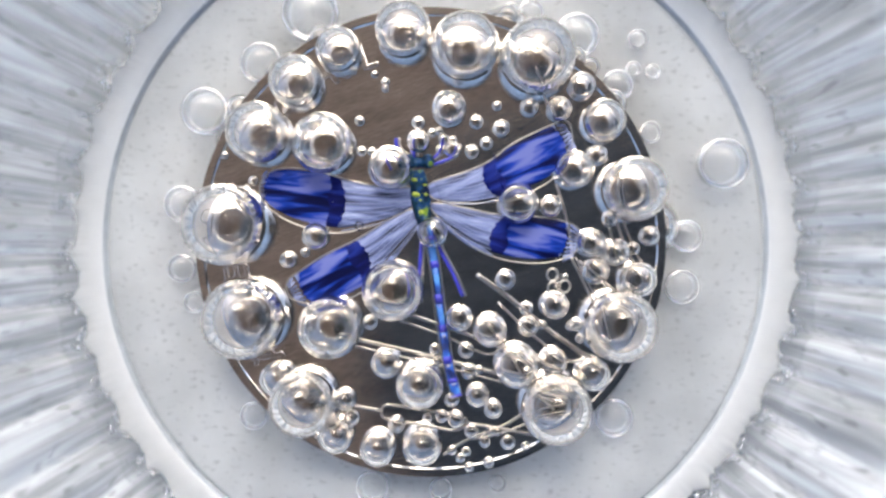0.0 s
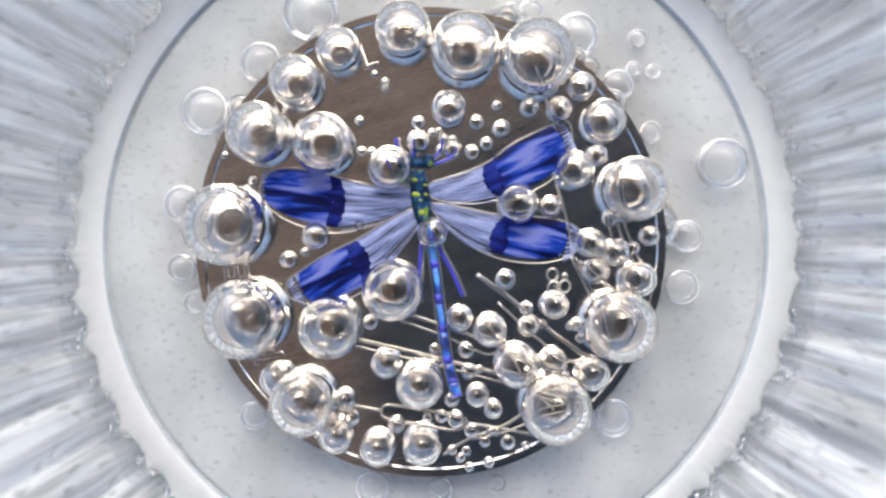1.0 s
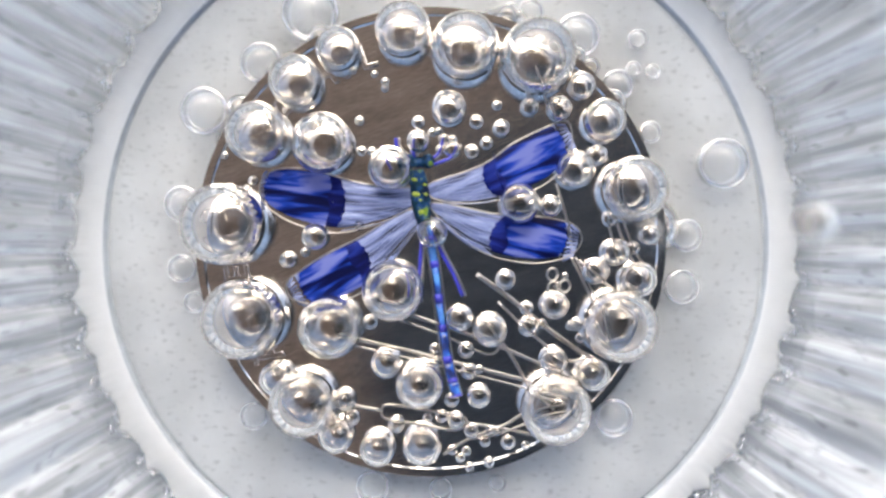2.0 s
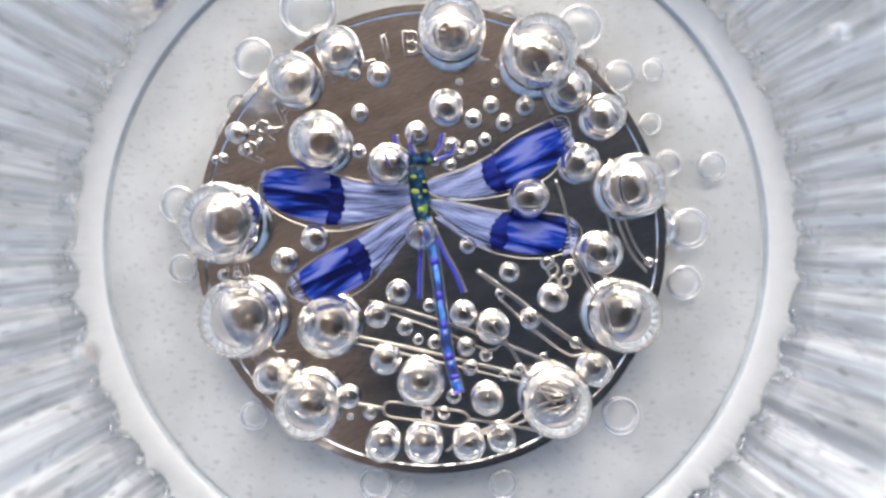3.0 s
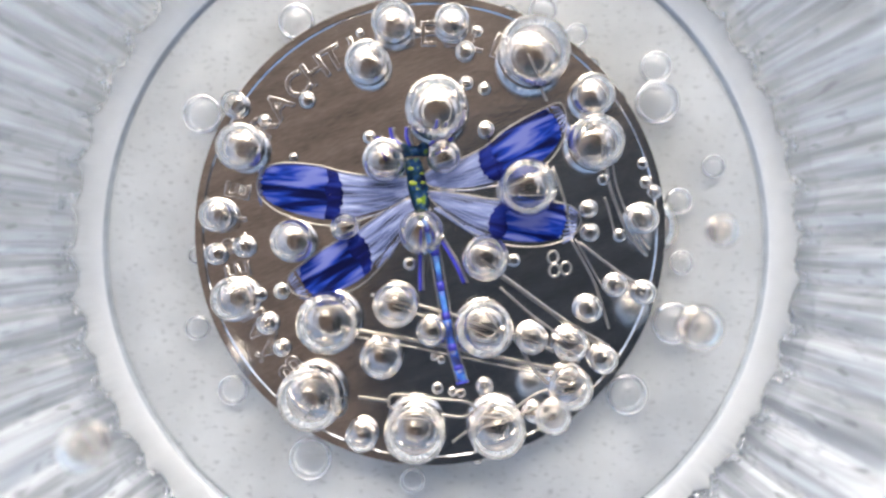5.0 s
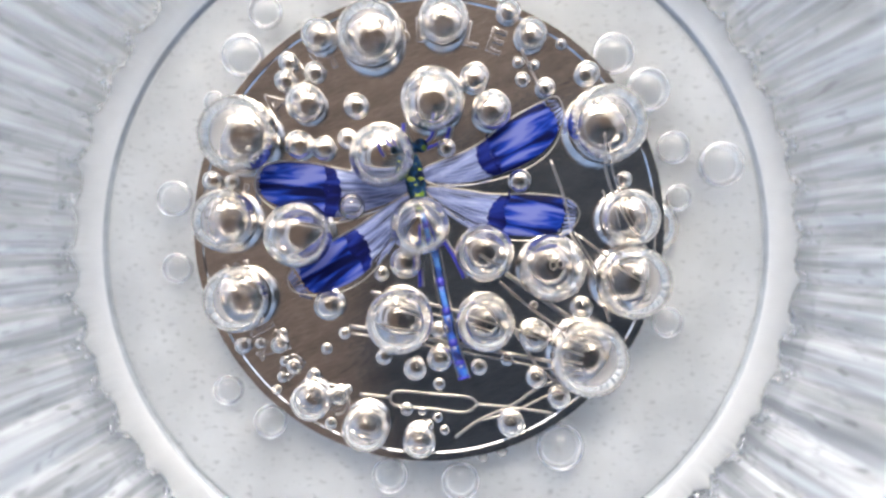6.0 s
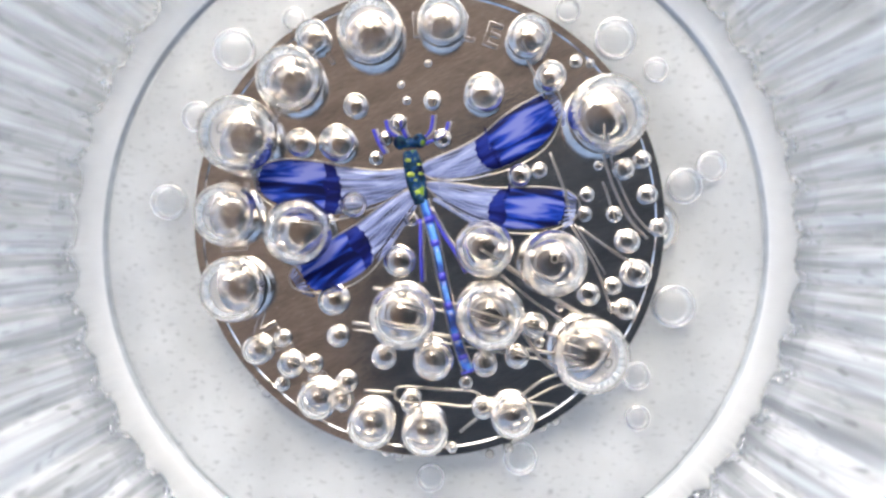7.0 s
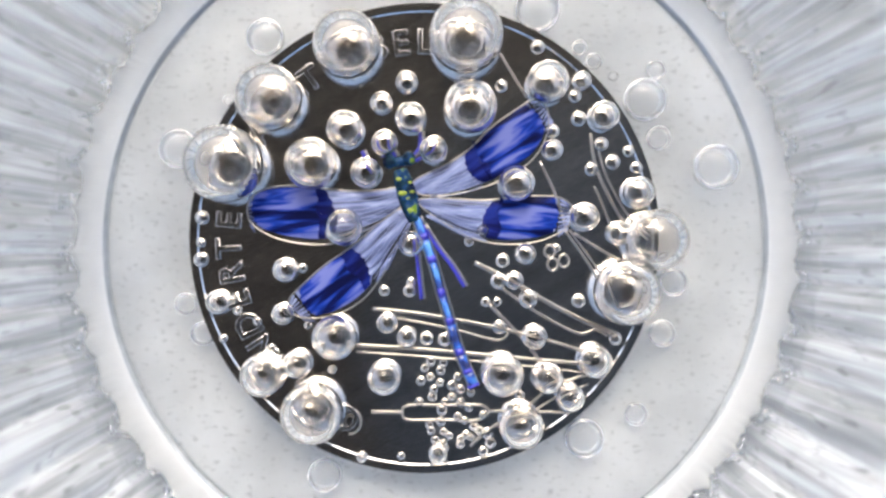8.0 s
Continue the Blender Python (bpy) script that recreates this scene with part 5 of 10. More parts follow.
fizz(1.01, (0, -3.73, -11.38, 0.62), (1.7, -3.73, -11.38, 0.62), (2.8, -3.57, -11.32, 0.62), (3, -3.41, -11.13, 0.62), (3.21, -3.41, -11.13, 0.62), (3.28, -3.46, -17.31, 12.07), (3.35, -3.51, -24.87, 14.93), (8, -3.51, -24.87, 14.93))
fizz(1.00, (0, -1.51, 6.69, -1.15), (3.13, -1.51, 6.69, -1.15), (3.48, -1.51, 6.69, 0.62), (3.5, -1.51, 6.69, 0.62), (3.62, -1.51, 6.69, 0.62), (3.69, 0.20, 14.65, 12.19), (3.76, 2.30, 24.39, 15.08), (8, 2.30, 24.39, 15.08))
fizz(1.00, (0, -6.14, -10.65, 0.62), (1.7, -6.14, -10.65, 0.62), (2.8, -6.01, -10.58, 0.62), (2.92, -6.01, -10.58, 0.62), (2.99, -8.54, -15.66, 12.17), (3.06, -11.63, -21.87, 15.06), (8, -11.63, -21.87, 15.06))
fizz(1.00, (0, -12.99, 1.54, -1.15), (3.19, -12.99, 1.54, -1.15), (3.48, -12.99, 1.54, 0.62), (3.5, -12.99, 1.54, 0.62), (4, -13.06, 1.32, 0.62), (4.5, -13.06, 1.42, 0.62), (4.7, -12.90, 1.96, 0.62), (5.39, -12.90, 1.96, 0.62), (5.46, -17.85, 4.67, 10.95), (5.53, -23.90, 7.99, 13.53), (8, -23.90, 7.99, 13.53))
fizz(0.98, (0, 0.35, 8.07, 0.61), (1.7, 0.35, 8.07, 0.61), (2.8, 0.26, 8.14, 0.61), (3, 0.19, 8.14, 0.61), (3.5, 0.29, 8.23, 0.61), (3.64, 0.29, 8.23, 0.61), (3.71, -4.55, 14.36, 11.02), (3.78, -10.46, 21.84, 13.62), (8, -10.46, 21.84, 13.62))
fizz(0.98, (0, -7.11, 12.19, -1.13), (4.88, -7.11, 12.19, -1.13), (5.72, -7.11, 12.19, 0.61), (5.8, -7.11, 12.19, 0.61), (6, -7.11, 12.19, 0.61), (6.5, -7.30, 12.10, 0.61), (7, -7.43, 12.10, 0.61), (7.5, -7.62, 12.32, 0.61), (7.7, -7.62, 12.32, 0.61), (7.77, -6.51, 17.69, 12.68), (7.84, -5.14, 24.25, 15.70), (8, -5.14, 24.25, 15.70))
fizz(0.98, (0, -9.46, -7.43, 0.60), (1.7, -9.46, -7.43, 0.60), (2.8, -9.78, -7.30, 0.60), (3, -9.84, -7.30, 0.60), (3.19, -9.84, -7.30, 0.60), (3.26, -11.01, -14.03, 10.70), (3.33, -12.44, -22.25, 13.22), (8, -12.44, -22.25, 13.22))
fizz(0.98, (0, 2.70, -4.63, 0.60), (1.7, 2.70, -4.63, 0.60), (2.8, 2.77, -4.57, 0.60), (3, 2.86, -4.47, 0.60), (3.38, 2.86, -4.47, 0.60), (3.45, 11.15, -8.19, 10.63), (3.52, 21.28, -12.74, 13.13), (8, 21.28, -12.74, 13.13))
fizz(0.97, (0, -9.40, -0.61, -1.12), (3.71, -9.40, -0.61, -1.12), (3.98, -9.40, -0.61, 0.60), (4, -9.40, -0.61, 0.60), (4.15, -9.40, -0.61, 0.60), (4.22, -16.08, -2.74, 12.31), (4.29, -24.24, -5.33, 15.24), (8, -24.24, -5.33, 15.24))
fizz(0.97, (0, 0.03, 5.24, -1.12), (4.18, 0.03, 5.24, -1.12), (4.48, 0.03, 5.24, 0.60), (4.5, 0.03, 5.24, 0.60), (4.7, 0.03, 5.24, 0.60), (5.14, 0.03, 5.24, 0.60), (5.21, 3.90, 13.01, 11.63), (5.28, 8.64, 22.50, 14.39), (8, 8.64, 22.50, 14.39))
fizz(0.97, (0, 1.48, -11.13, -1.12), (2.87, 1.48, -11.13, -1.12), (2.99, 1.48, -11.13, 0.60), (3.23, 1.48, -11.13, 0.60), (3.3, -1.88, -16.54, 11.86), (3.37, -5.98, -23.15, 14.67), (8, -5.98, -23.15, 14.67))
fizz(0.97, (0, -3.36, -5.92, -1.12), (7.6, -3.36, -5.92, -1.12), (7.8, -3.35, -7.37, 0.60), (8, -3.35, -7.37, 0.60))
fizz(0.97, (0, 8.56, -7.14, 0.60), (1.7, 8.56, -7.14, 0.60), (2.8, 8.62, -7.05, 0.60), (3, 8.72, -6.89, 0.60), (3.33, 8.72, -6.89, 0.60), (3.4, 10.94, -13.37, 10.94), (3.47, 13.65, -21.30, 13.53), (8, 13.65, -21.30, 13.53))
fizz(0.97, (0, 8.88, -5.44, -1.12), (7.12, 8.88, -5.44, -1.12), (7.48, 8.88, -5.44, 0.60), (7.5, 8.88, -5.44, 0.60), (7.7, 8.90, -5.35, 0.60), (7.8, 8.66, -6.40, 0.60), (8, 8.66, -6.40, 0.60))
fizz(0.95, (0, -1.35, -10.97, -1.10), (5.05, -1.35, -10.97, -1.10), (5.72, -1.35, -10.97, 0.59), (5.8, -1.35, -10.97, 0.59), (6, -1.35, -10.97, 0.59), (6.5, -1.26, -10.75, 0.59), (6.64, -1.26, -10.75, 0.59), (6.71, -2.13, -16.41, 11.89), (6.78, -3.19, -23.33, 14.71), (8, -3.19, -23.33, 14.71))
fizz(0.94, (0, 4.95, -5.30, -1.09), (3.58, 4.95, -5.30, -1.09), (3.98, 4.95, -5.30, 0.58), (4, 4.95, -5.30, 0.58), (4.5, 5.02, -5.12, 0.58), (4.7, 5.02, -5.12, 0.58), (5.8, 5.25, -4.96, 0.58), (6, 5.25, -4.96, 0.58), (6.29, 5.25, -4.96, 0.58), (6.36, 11.05, -9.62, 11.11), (6.43, 18.14, -15.31, 13.74), (8, 18.14, -15.31, 13.74))
fizz(0.93, (0, 3.99, -7.28, -1.08), (4.1, 3.99, -7.28, -1.08), (4.48, 3.99, -7.28, 0.58), (4.5, 3.99, -7.28, 0.58), (4.7, 3.99, -7.28, 0.58), (4.96, 3.99, -7.28, 0.58), (5.03, 9.66, -11.79, 11.33), (5.1, 16.59, -17.32, 14.02), (8, 16.59, -17.32, 14.02))
fizz(0.93, (0, 6.86, -0.61, -1.08), (3.16, 6.86, -0.61, -1.08), (3.48, 6.86, -0.61, 0.58), (3.5, 6.86, -0.61, 0.58), (4, 6.95, -0.61, 0.58), (4.21, 6.95, -0.61, 0.58), (4.28, 14.88, 2.45, 12.66), (4.35, 24.57, 6.18, 15.68), (8, 24.57, 6.18, 15.68))
fizz(0.93, (0, -4.70, -10.85, -1.08), (3.64, -4.70, -10.85, -1.08), (3.98, -4.70, -10.85, 0.58), (4, -4.70, -10.85, 0.58), (4.5, -4.64, -10.66, 0.58), (4.7, -4.64, -10.66, 0.58), (5.35, -4.64, -10.66, 0.58), (5.42, -7.76, -15.01, 11.45), (5.49, -11.59, -20.34, 14.16), (8, -11.59, -20.34, 14.16))
fizz(0.93, (0, 3.83, -1.19, -1.08), (3.17, 3.83, -1.19, -1.08), (3.48, 3.83, -1.19, 0.58), (3.5, 3.83, -1.19, 0.58), (4, 3.73, -1.00, 0.58), (4.15, 3.73, -1.00, 0.58), (4.22, 10.30, -7.20, 12.46), (4.29, 18.33, -14.78, 15.43), (8, 18.33, -14.78, 15.43))
fizz(0.93, (0, 2.54, -8.60, -1.08), (2.88, 2.54, -8.60, -1.08), (2.99, 2.54, -8.60, 0.58), (3.5, 2.45, -8.66, 0.58), (3.67, 2.45, -8.66, 0.58), (3.74, 5.84, -14.57, 11.24), (3.81, 9.99, -21.80, 13.90), (8, 9.99, -21.80, 13.90))
fizz(0.93, (0, -2.12, -0.77, -1.08), (4.87, -2.12, -0.77, -1.08), (5.72, -2.12, -0.77, 0.57), (5.8, -2.12, -0.77, 0.57), (6, -2.12, -0.77, 0.57), (6.5, -2.06, -0.93, 0.57), (7, -2.48, -0.68, 0.57), (7.28, -2.48, -0.68, 0.57), (7.35, -12.12, -4.48, 12.78), (7.42, -23.90, -9.12, 15.83), (8, -23.90, -9.12, 15.83))
fizz(0.92, (0, 11.67, 1.55, -1.07), (3.67, 11.67, 1.55, -1.07), (3.98, 11.67, 1.55, 0.57), (4, 11.67, 1.55, 0.57), (4.5, 11.53, 1.64, 0.57), (4.7, 11.40, 1.74, 0.57), (5.01, 11.40, 1.74, 0.57), (5.08, 15.57, 7.69, 10.91), (5.15, 20.66, 14.97, 13.49), (8, 20.66, 14.97, 13.49))
fizz(0.92, (0, 5.12, 12.20, -1.07), (5.11, 5.12, 12.20, -1.07), (5.72, 5.12, 12.20, 0.57), (5.8, 5.12, 12.20, 0.57), (6, 5.02, 12.27, 0.57), (6.5, 5.12, 12.27, 0.57), (6.81, 5.12, 12.27, 0.57), (6.88, 2.79, 18.06, 12.87), (6.95, -0.06, 25.14, 15.95), (8, -0.06, 25.14, 15.95))
fizz(0.90, (0, -5.76, -4.73, -1.05), (7.09, -5.76, -4.73, -1.05), (7.48, -5.76, -4.73, 0.56), (7.5, -5.76, -4.73, 0.56), (7.64, -5.76, -4.73, 0.56), (7.71, -10.91, -10.83, 11.67), (7.78, -17.19, -18.27, 14.45), (8, -17.19, -18.27, 14.45))
fizz(0.90, (0, 11.57, 4.11, -1.05), (7.57, 11.57, 4.11, -1.05), (7.8, 11.18, 3.25, 0.56), (8, 11.18, 3.25, 0.56))
fizz(0.90, (0, -1.26, 8.87, -1.05), (7.57, -1.26, 8.87, -1.05), (7.8, -1.84, 7.50, 0.56), (8, -1.84, 7.50, 0.56))
fizz(0.90, (0, 5.97, -6.29, -1.05), (7.62, 5.97, -6.29, -1.05), (7.8, 5.99, -7.38, 0.56), (8, 5.99, -7.38, 0.56))
fizz(0.89, (0, -3.24, -6.50, 0.55), (1.7, -3.24, -6.50, 0.55), (2.8, -3.25, -6.35, 0.55), (3, -3.29, -6.31, 0.55), (3.5, -3.41, -6.31, 0.55), (3.85, -3.41, -6.31, 0.55), (3.92, -10.60, -10.68, 12.39), (3.99, -19.38, -16.02, 15.35), (8, -19.38, -16.02, 15.35))
fizz(0.89, (0, -0.61, 0.94, 0.55), (1.7, -0.61, 0.94, 0.55), (2.8, -0.68, 0.93, 0.55), (3, -1.26, 0.84, 0.55), (3.13, -1.26, 0.84, 0.55), (3.2, -9.55, 6.48, 12.90), (3.27, -19.68, 13.38, 15.99), (8, -19.68, 13.38, 15.99))
fizz(0.89, (0, 6.15, 9.86, -1.04), (6.69, 6.15, 9.86, -1.04), (6.98, 6.15, 9.86, 0.55), (7, 6.15, 9.86, 0.55), (7.5, 6.22, 10.66, 0.55), (7.73, 6.22, 10.66, 0.55), (7.8, 6.28, 16.14, 12.23), (7.87, 6.35, 22.84, 15.15), (8, 6.35, 22.84, 15.15))
fizz(0.89, (0, -3.83, 5.93, -1.04), (7.19, -3.83, 5.93, -1.04), (7.48, -3.83, 5.93, 0.55), (7.5, -3.83, 5.93, 0.55), (7.7, -3.84, 5.98, 0.55), (7.8, -4.41, 4.38, 0.55), (8, -4.41, 4.38, 0.55))
fizz(0.88, (0, -0.61, -5.05, -1.03), (3.11, -0.61, -5.05, -1.03), (3.48, -0.61, -5.05, 0.54), (3.5, -0.61, -5.05, 0.54), (4, -0.93, -4.80, 0.54), (4.5, -0.68, -4.70, 0.54), (4.7, -0.68, -4.70, 0.54), (5.43, -0.68, -4.70, 0.54), (5.5, -0.17, -13.36, 12.66), (5.57, 0.46, -23.93, 15.69), (8, 0.46, -23.93, 15.69))
fizz(0.87, (0, -6.50, -3.20, -1.02), (4.98, -6.50, -3.20, -1.02), (5.72, -6.50, -3.20, 0.54), (5.8, -6.50, -3.20, 0.54), (6, -6.50, -3.20, 0.54), (6.5, -6.35, -3.13, 0.54), (7, -6.25, -2.93, 0.54), (7.5, -6.19, -3.03, 0.54), (7.7, -6.19, -3.03, 0.54), (7.77, -11.20, -10.09, 10.72), (7.84, -17.33, -18.72, 13.26), (8, -17.33, -18.72, 13.26))
fizz(0.87, (0, 5.12, 11.63, -1.02), (3.18, 5.12, 11.63, -1.02), (3.48, 5.12, 11.63, 0.54), (3.5, 5.12, 11.63, 0.54), (3.82, 5.12, 11.63, 0.54), (3.89, 3.16, 17.18, 12.11), (3.96, 0.75, 23.95, 15.01), (8, 0.75, 23.95, 15.01))
fizz(0.87, (0, 6.90, -8.89, -1.02), (3.62, 6.90, -8.89, -1.02), (3.98, 6.90, -8.89, 0.54), (4, 6.90, -8.89, 0.54), (4.34, 6.90, -8.89, 0.54), (4.41, 12.31, -11.27, 12.46), (4.48, 18.93, -14.17, 15.43), (8, 18.93, -14.17, 15.43))
fizz(0.86, (0, 10.32, -4.82, -1.01), (3.21, 10.32, -4.82, -1.01), (3.48, 10.32, -4.82, 0.53), (3.5, 10.32, -4.82, 0.53), (4, 10.25, -4.32, 0.53), (4.22, 10.25, -4.32, 0.53), (4.29, 14.28, -9.04, 12.26), (4.36, 19.21, -14.82, 15.20), (8, 19.21, -14.82, 15.20))
fizz(0.86, (0, 9.97, 8.61, -1.01), (7.1, 9.97, 8.61, -1.01), (7.48, 9.97, 8.61, 0.53), (7.5, 9.97, 8.61, 0.53), (7.7, 9.95, 8.70, 0.53), (7.8, 9.22, 7.61, 0.53), (8, 9.22, 7.61, 0.53))
fizz(0.85, (0, -10.60, -5.77, -1.00), (6.7, -10.60, -5.77, -1.00), (6.98, -10.60, -5.77, 0.53), (7, -10.60, -5.77, 0.53), (7.5, -10.44, -5.61, 0.53), (7.61, -10.44, -5.61, 0.53), (7.68, -16.26, -5.81, 12.24), (7.75, -23.37, -6.05, 15.17), (8, -23.37, -6.05, 15.17))
fizz(0.85, (0, 1.80, 9.80, -1.00), (5.07, 1.80, 9.80, -1.00), (5.72, 1.80, 9.80, 0.53), (5.8, 1.80, 9.80, 0.53), (6, 1.80, 9.80, 0.53), (6.5, 1.64, 10.25, 0.53), (6.8, 1.64, 10.25, 0.53), (6.87, 4.87, 16.07, 12.17), (6.94, 8.81, 23.18, 15.08), (8, 8.81, 23.18, 15.08))
fizz(0.84, (0, 8.48, 0.35, 0.52), (1.94, 8.48, 0.35, 0.52), (2.01, 15.48, 1.12, 12.39), (2.08, 24.03, 2.05, 15.36), (8, 24.03, 2.05, 15.36))
fizz(0.84, (0, 3.35, -10.83, -0.99), (2.87, 3.35, -10.83, -0.99), (2.99, 3.35, -10.83, 0.52), (3.34, 3.35, -10.83, 0.52), (3.41, 2.20, -16.99, 11.65), (3.48, 0.79, -24.52, 14.43), (8, 0.79, -24.52, 14.43))
fizz(0.84, (0, -9.38, -2.55, -0.99), (4.82, -9.38, -2.55, -0.99), (5.72, -9.38, -2.55, 0.52), (5.8, -9.38, -2.55, 0.52), (5.9, -9.38, -2.55, 0.52), (5.97, -15.69, -3.45, 10.75), (6.04, -23.40, -4.56, 13.30), (8, -23.40, -4.56, 13.30))
fizz(0.84, (0, 8.41, 2.93, -0.99), (7.15, 8.41, 2.93, -0.99), (7.48, 8.41, 2.93, 0.52), (7.5, 8.41, 2.93, 0.52), (7.7, 8.41, 3.02, 0.52), (7.8, 8.09, 1.81, 0.52), (8, 8.09, 1.81, 0.52))
fizz(0.83, (0, 9.19, -6.67, -0.98), (3.71, 9.19, -6.67, -0.98), (3.98, 9.19, -6.67, 0.51), (4, 9.19, -6.67, 0.51), (4.5, 9.16, -6.32, 0.51), (4.7, 9.16, -6.32, 0.51), (5.48, 9.16, -6.32, 0.51), (5.55, 15.15, -7.31, 11.72), (5.62, 22.47, -8.52, 14.52), (8, 22.47, -8.52, 14.52))
fizz(0.82, (0, -4.66, 7.71, -0.97), (3.12, -4.66, 7.71, -0.97), (3.48, -4.66, 7.71, 0.51), (3.5, -4.66, 7.71, 0.51), (4, -4.74, 7.54, 0.51), (4.37, -4.74, 7.54, 0.51), (4.44, -5.12, 15.16, 12.14), (4.51, -5.58, 24.47, 15.04), (8, -5.58, 24.47, 15.04))
fizz(0.82, (0, -0.13, 7.09, -0.97), (7.11, -0.13, 7.09, -0.97), (7.48, -0.13, 7.09, 0.51), (7.5, -0.13, 7.09, 0.51), (7.7, -0.14, 7.15, 0.51), (7.8, -0.55, 5.67, 0.51), (8, -0.55, 5.67, 0.51))
fizz(0.82, (0, -5.47, 1.17, -0.97), (3.65, -5.47, 1.17, -0.97), (3.98, -5.47, 1.17, 0.51), (4, -5.47, 1.17, 0.51), (4.5, -5.61, 1.23, 0.51), (4.7, -5.61, 1.23, 0.51), (5.27, -5.61, 1.23, 0.51), (5.34, -13.64, 1.77, 11.72), (5.41, -23.45, 2.45, 14.52), (8, -23.45, 2.45, 14.52))
fizz(0.82, (0, 6.38, -3.21, 0.51), (1.7, 6.38, -3.21, 0.51), (2.8, 6.38, -3.03, 0.51), (3, 6.32, -2.81, 0.51), (3.21, 6.32, -2.81, 0.51), (3.28, 14.75, -1.84, 11.63), (3.35, 25.05, -0.65, 14.41), (8, 25.05, -0.65, 14.41))
fizz(0.82, (0, -8.22, 5.96, -0.97), (4.95, -8.22, 5.96, -0.97), (5.72, -8.22, 5.96, 0.51), (5.8, -8.22, 5.96, 0.51), (6, -8.22, 5.96, 0.51), (6.5, -8.29, 6.00, 0.51), (7, -8.19, 6.09, 0.51), (7.16, -8.19, 6.09, 0.51), (7.23, -15.16, 5.99, 12.86), (7.3, -23.69, 5.86, 15.95), (8, -23.69, 5.86, 15.95))
fizz(0.81, (0, 11.21, -1.59, -0.96), (6.18, 11.21, -1.59, -0.96), (6.48, 11.21, -1.59, 0.50), (6.5, 11.21, -1.59, 0.50), (7, 11.09, -1.42, 0.50), (7.17, 11.09, -1.42, 0.50), (7.24, 17.44, -0.23, 12.89), (7.31, 25.19, 1.22, 15.99), (8, 25.19, 1.22, 15.99))
fizz(0.81, (0, -8.55, -4.92, -0.96), (7.19, -8.55, -4.92, -0.96), (7.48, -8.55, -4.92, 0.50), (7.5, -8.55, -4.92, 0.50), (7.7, -8.53, -4.88, 0.50), (7.8, -8.35, -6.58, 0.50), (8, -8.35, -6.58, 0.50))
fizz(0.81, (0, 7.96, -4.08, -0.96), (3.58, 7.96, -4.08, -0.96), (3.98, 7.96, -4.08, 0.50), (4, 7.96, -4.08, 0.50), (4.5, 8.32, -3.42, 0.50), (4.7, 8.32, -3.42, 0.50), (5.52, 8.32, -3.42, 0.50), (5.59, 14.67, -6.82, 11.84), (5.66, 22.42, -10.99, 14.67), (8, 22.42, -10.99, 14.67))
fizz(0.81, (0, 9.87, -0.19, 0.50), (2.43, 9.87, -0.19, 0.50), (2.5, 15.59, 2.57, 12.62), (2.57, 22.59, 5.94, 15.64), (8, 22.59, 5.94, 15.64))
fizz(0.81, (0, 6.32, -6.42, 0.50), (1.7, 6.32, -6.42, 0.50), (2.8, 6.48, -6.26, 0.50), (2.86, 6.48, -6.26, 0.50), (2.93, 11.30, -10.99, 11.80), (3, 17.18, -16.77, 14.63), (8, 17.18, -16.77, 14.63))
fizz(0.81, (0, -11.74, 6.42, -0.96), (3.67, -11.74, 6.42, -0.96), (3.98, -11.74, 6.42, 0.50), (4, -11.74, 6.42, 0.50), (4.37, -11.74, 6.42, 0.50), (4.44, -17.14, 4.73, 11.50), (4.51, -23.74, 2.68, 14.25), (8, -23.74, 2.68, 14.25))
fizz(0.81, (0, 7.22, -7.49, -0.96), (7.58, 7.22, -7.49, -0.96), (7.8, 7.29, -8.51, 0.50), (8, 7.29, -8.51, 0.50))
fizz(0.80, (0, 0.94, -3.95, 0.30), (1.7, 0.94, -3.95, 0.30), (2.8, 1.06, -3.84, 0.30), (3, 1.16, -3.71, 0.30), (3.18, 1.16, -3.71, 0.30), (3.25, -1.56, -13.26, 10.49), (3.32, -4.88, -24.94, 13.04), (8, -4.88, -24.94, 13.04))
fizz(0.79, (0, 10.40, 6.67, -0.94), (3.63, 10.40, 6.67, -0.94), (3.98, 10.40, 6.67, 0.30), (4, 10.40, 6.67, 0.30), (4.5, 10.19, 6.74, 0.30), (4.55, 10.19, 6.74, 0.30), (4.62, 15.55, 9.17, 10.76), (4.69, 22.11, 12.14, 13.37), (8, 22.11, 12.14, 13.37))
fizz(0.79, (0, 3.92, -10.01, -0.94), (5.86, 3.92, -10.01, -0.94), (5.99, 3.92, -10.01, 0.30), (6.5, 4.06, -9.71, 0.30), (6.86, 4.06, -9.71, 0.30), (6.93, 6.85, -15.55, 11.33), (7, 10.25, -22.69, 14.09), (8, 10.25, -22.69, 14.09))
fizz(0.78, (0, 7.97, 9.36, 0.30), (1.7, 7.97, 9.36, 0.30), (2.8, 7.91, 9.49, 0.30), (2.88, 7.91, 9.49, 0.30), (2.95, 10.47, 14.25, 10.85), (3.02, 13.59, 20.06, 13.48), (8, 13.59, 20.06, 13.48))
fizz(0.78, (0, 8.78, -1.26, 0.30), (2.22, 8.78, -1.26, 0.30), (2.29, 13.98, -7.40, 12.45), (2.36, 20.34, -14.90, 15.48), (8, 20.34, -14.90, 15.48))
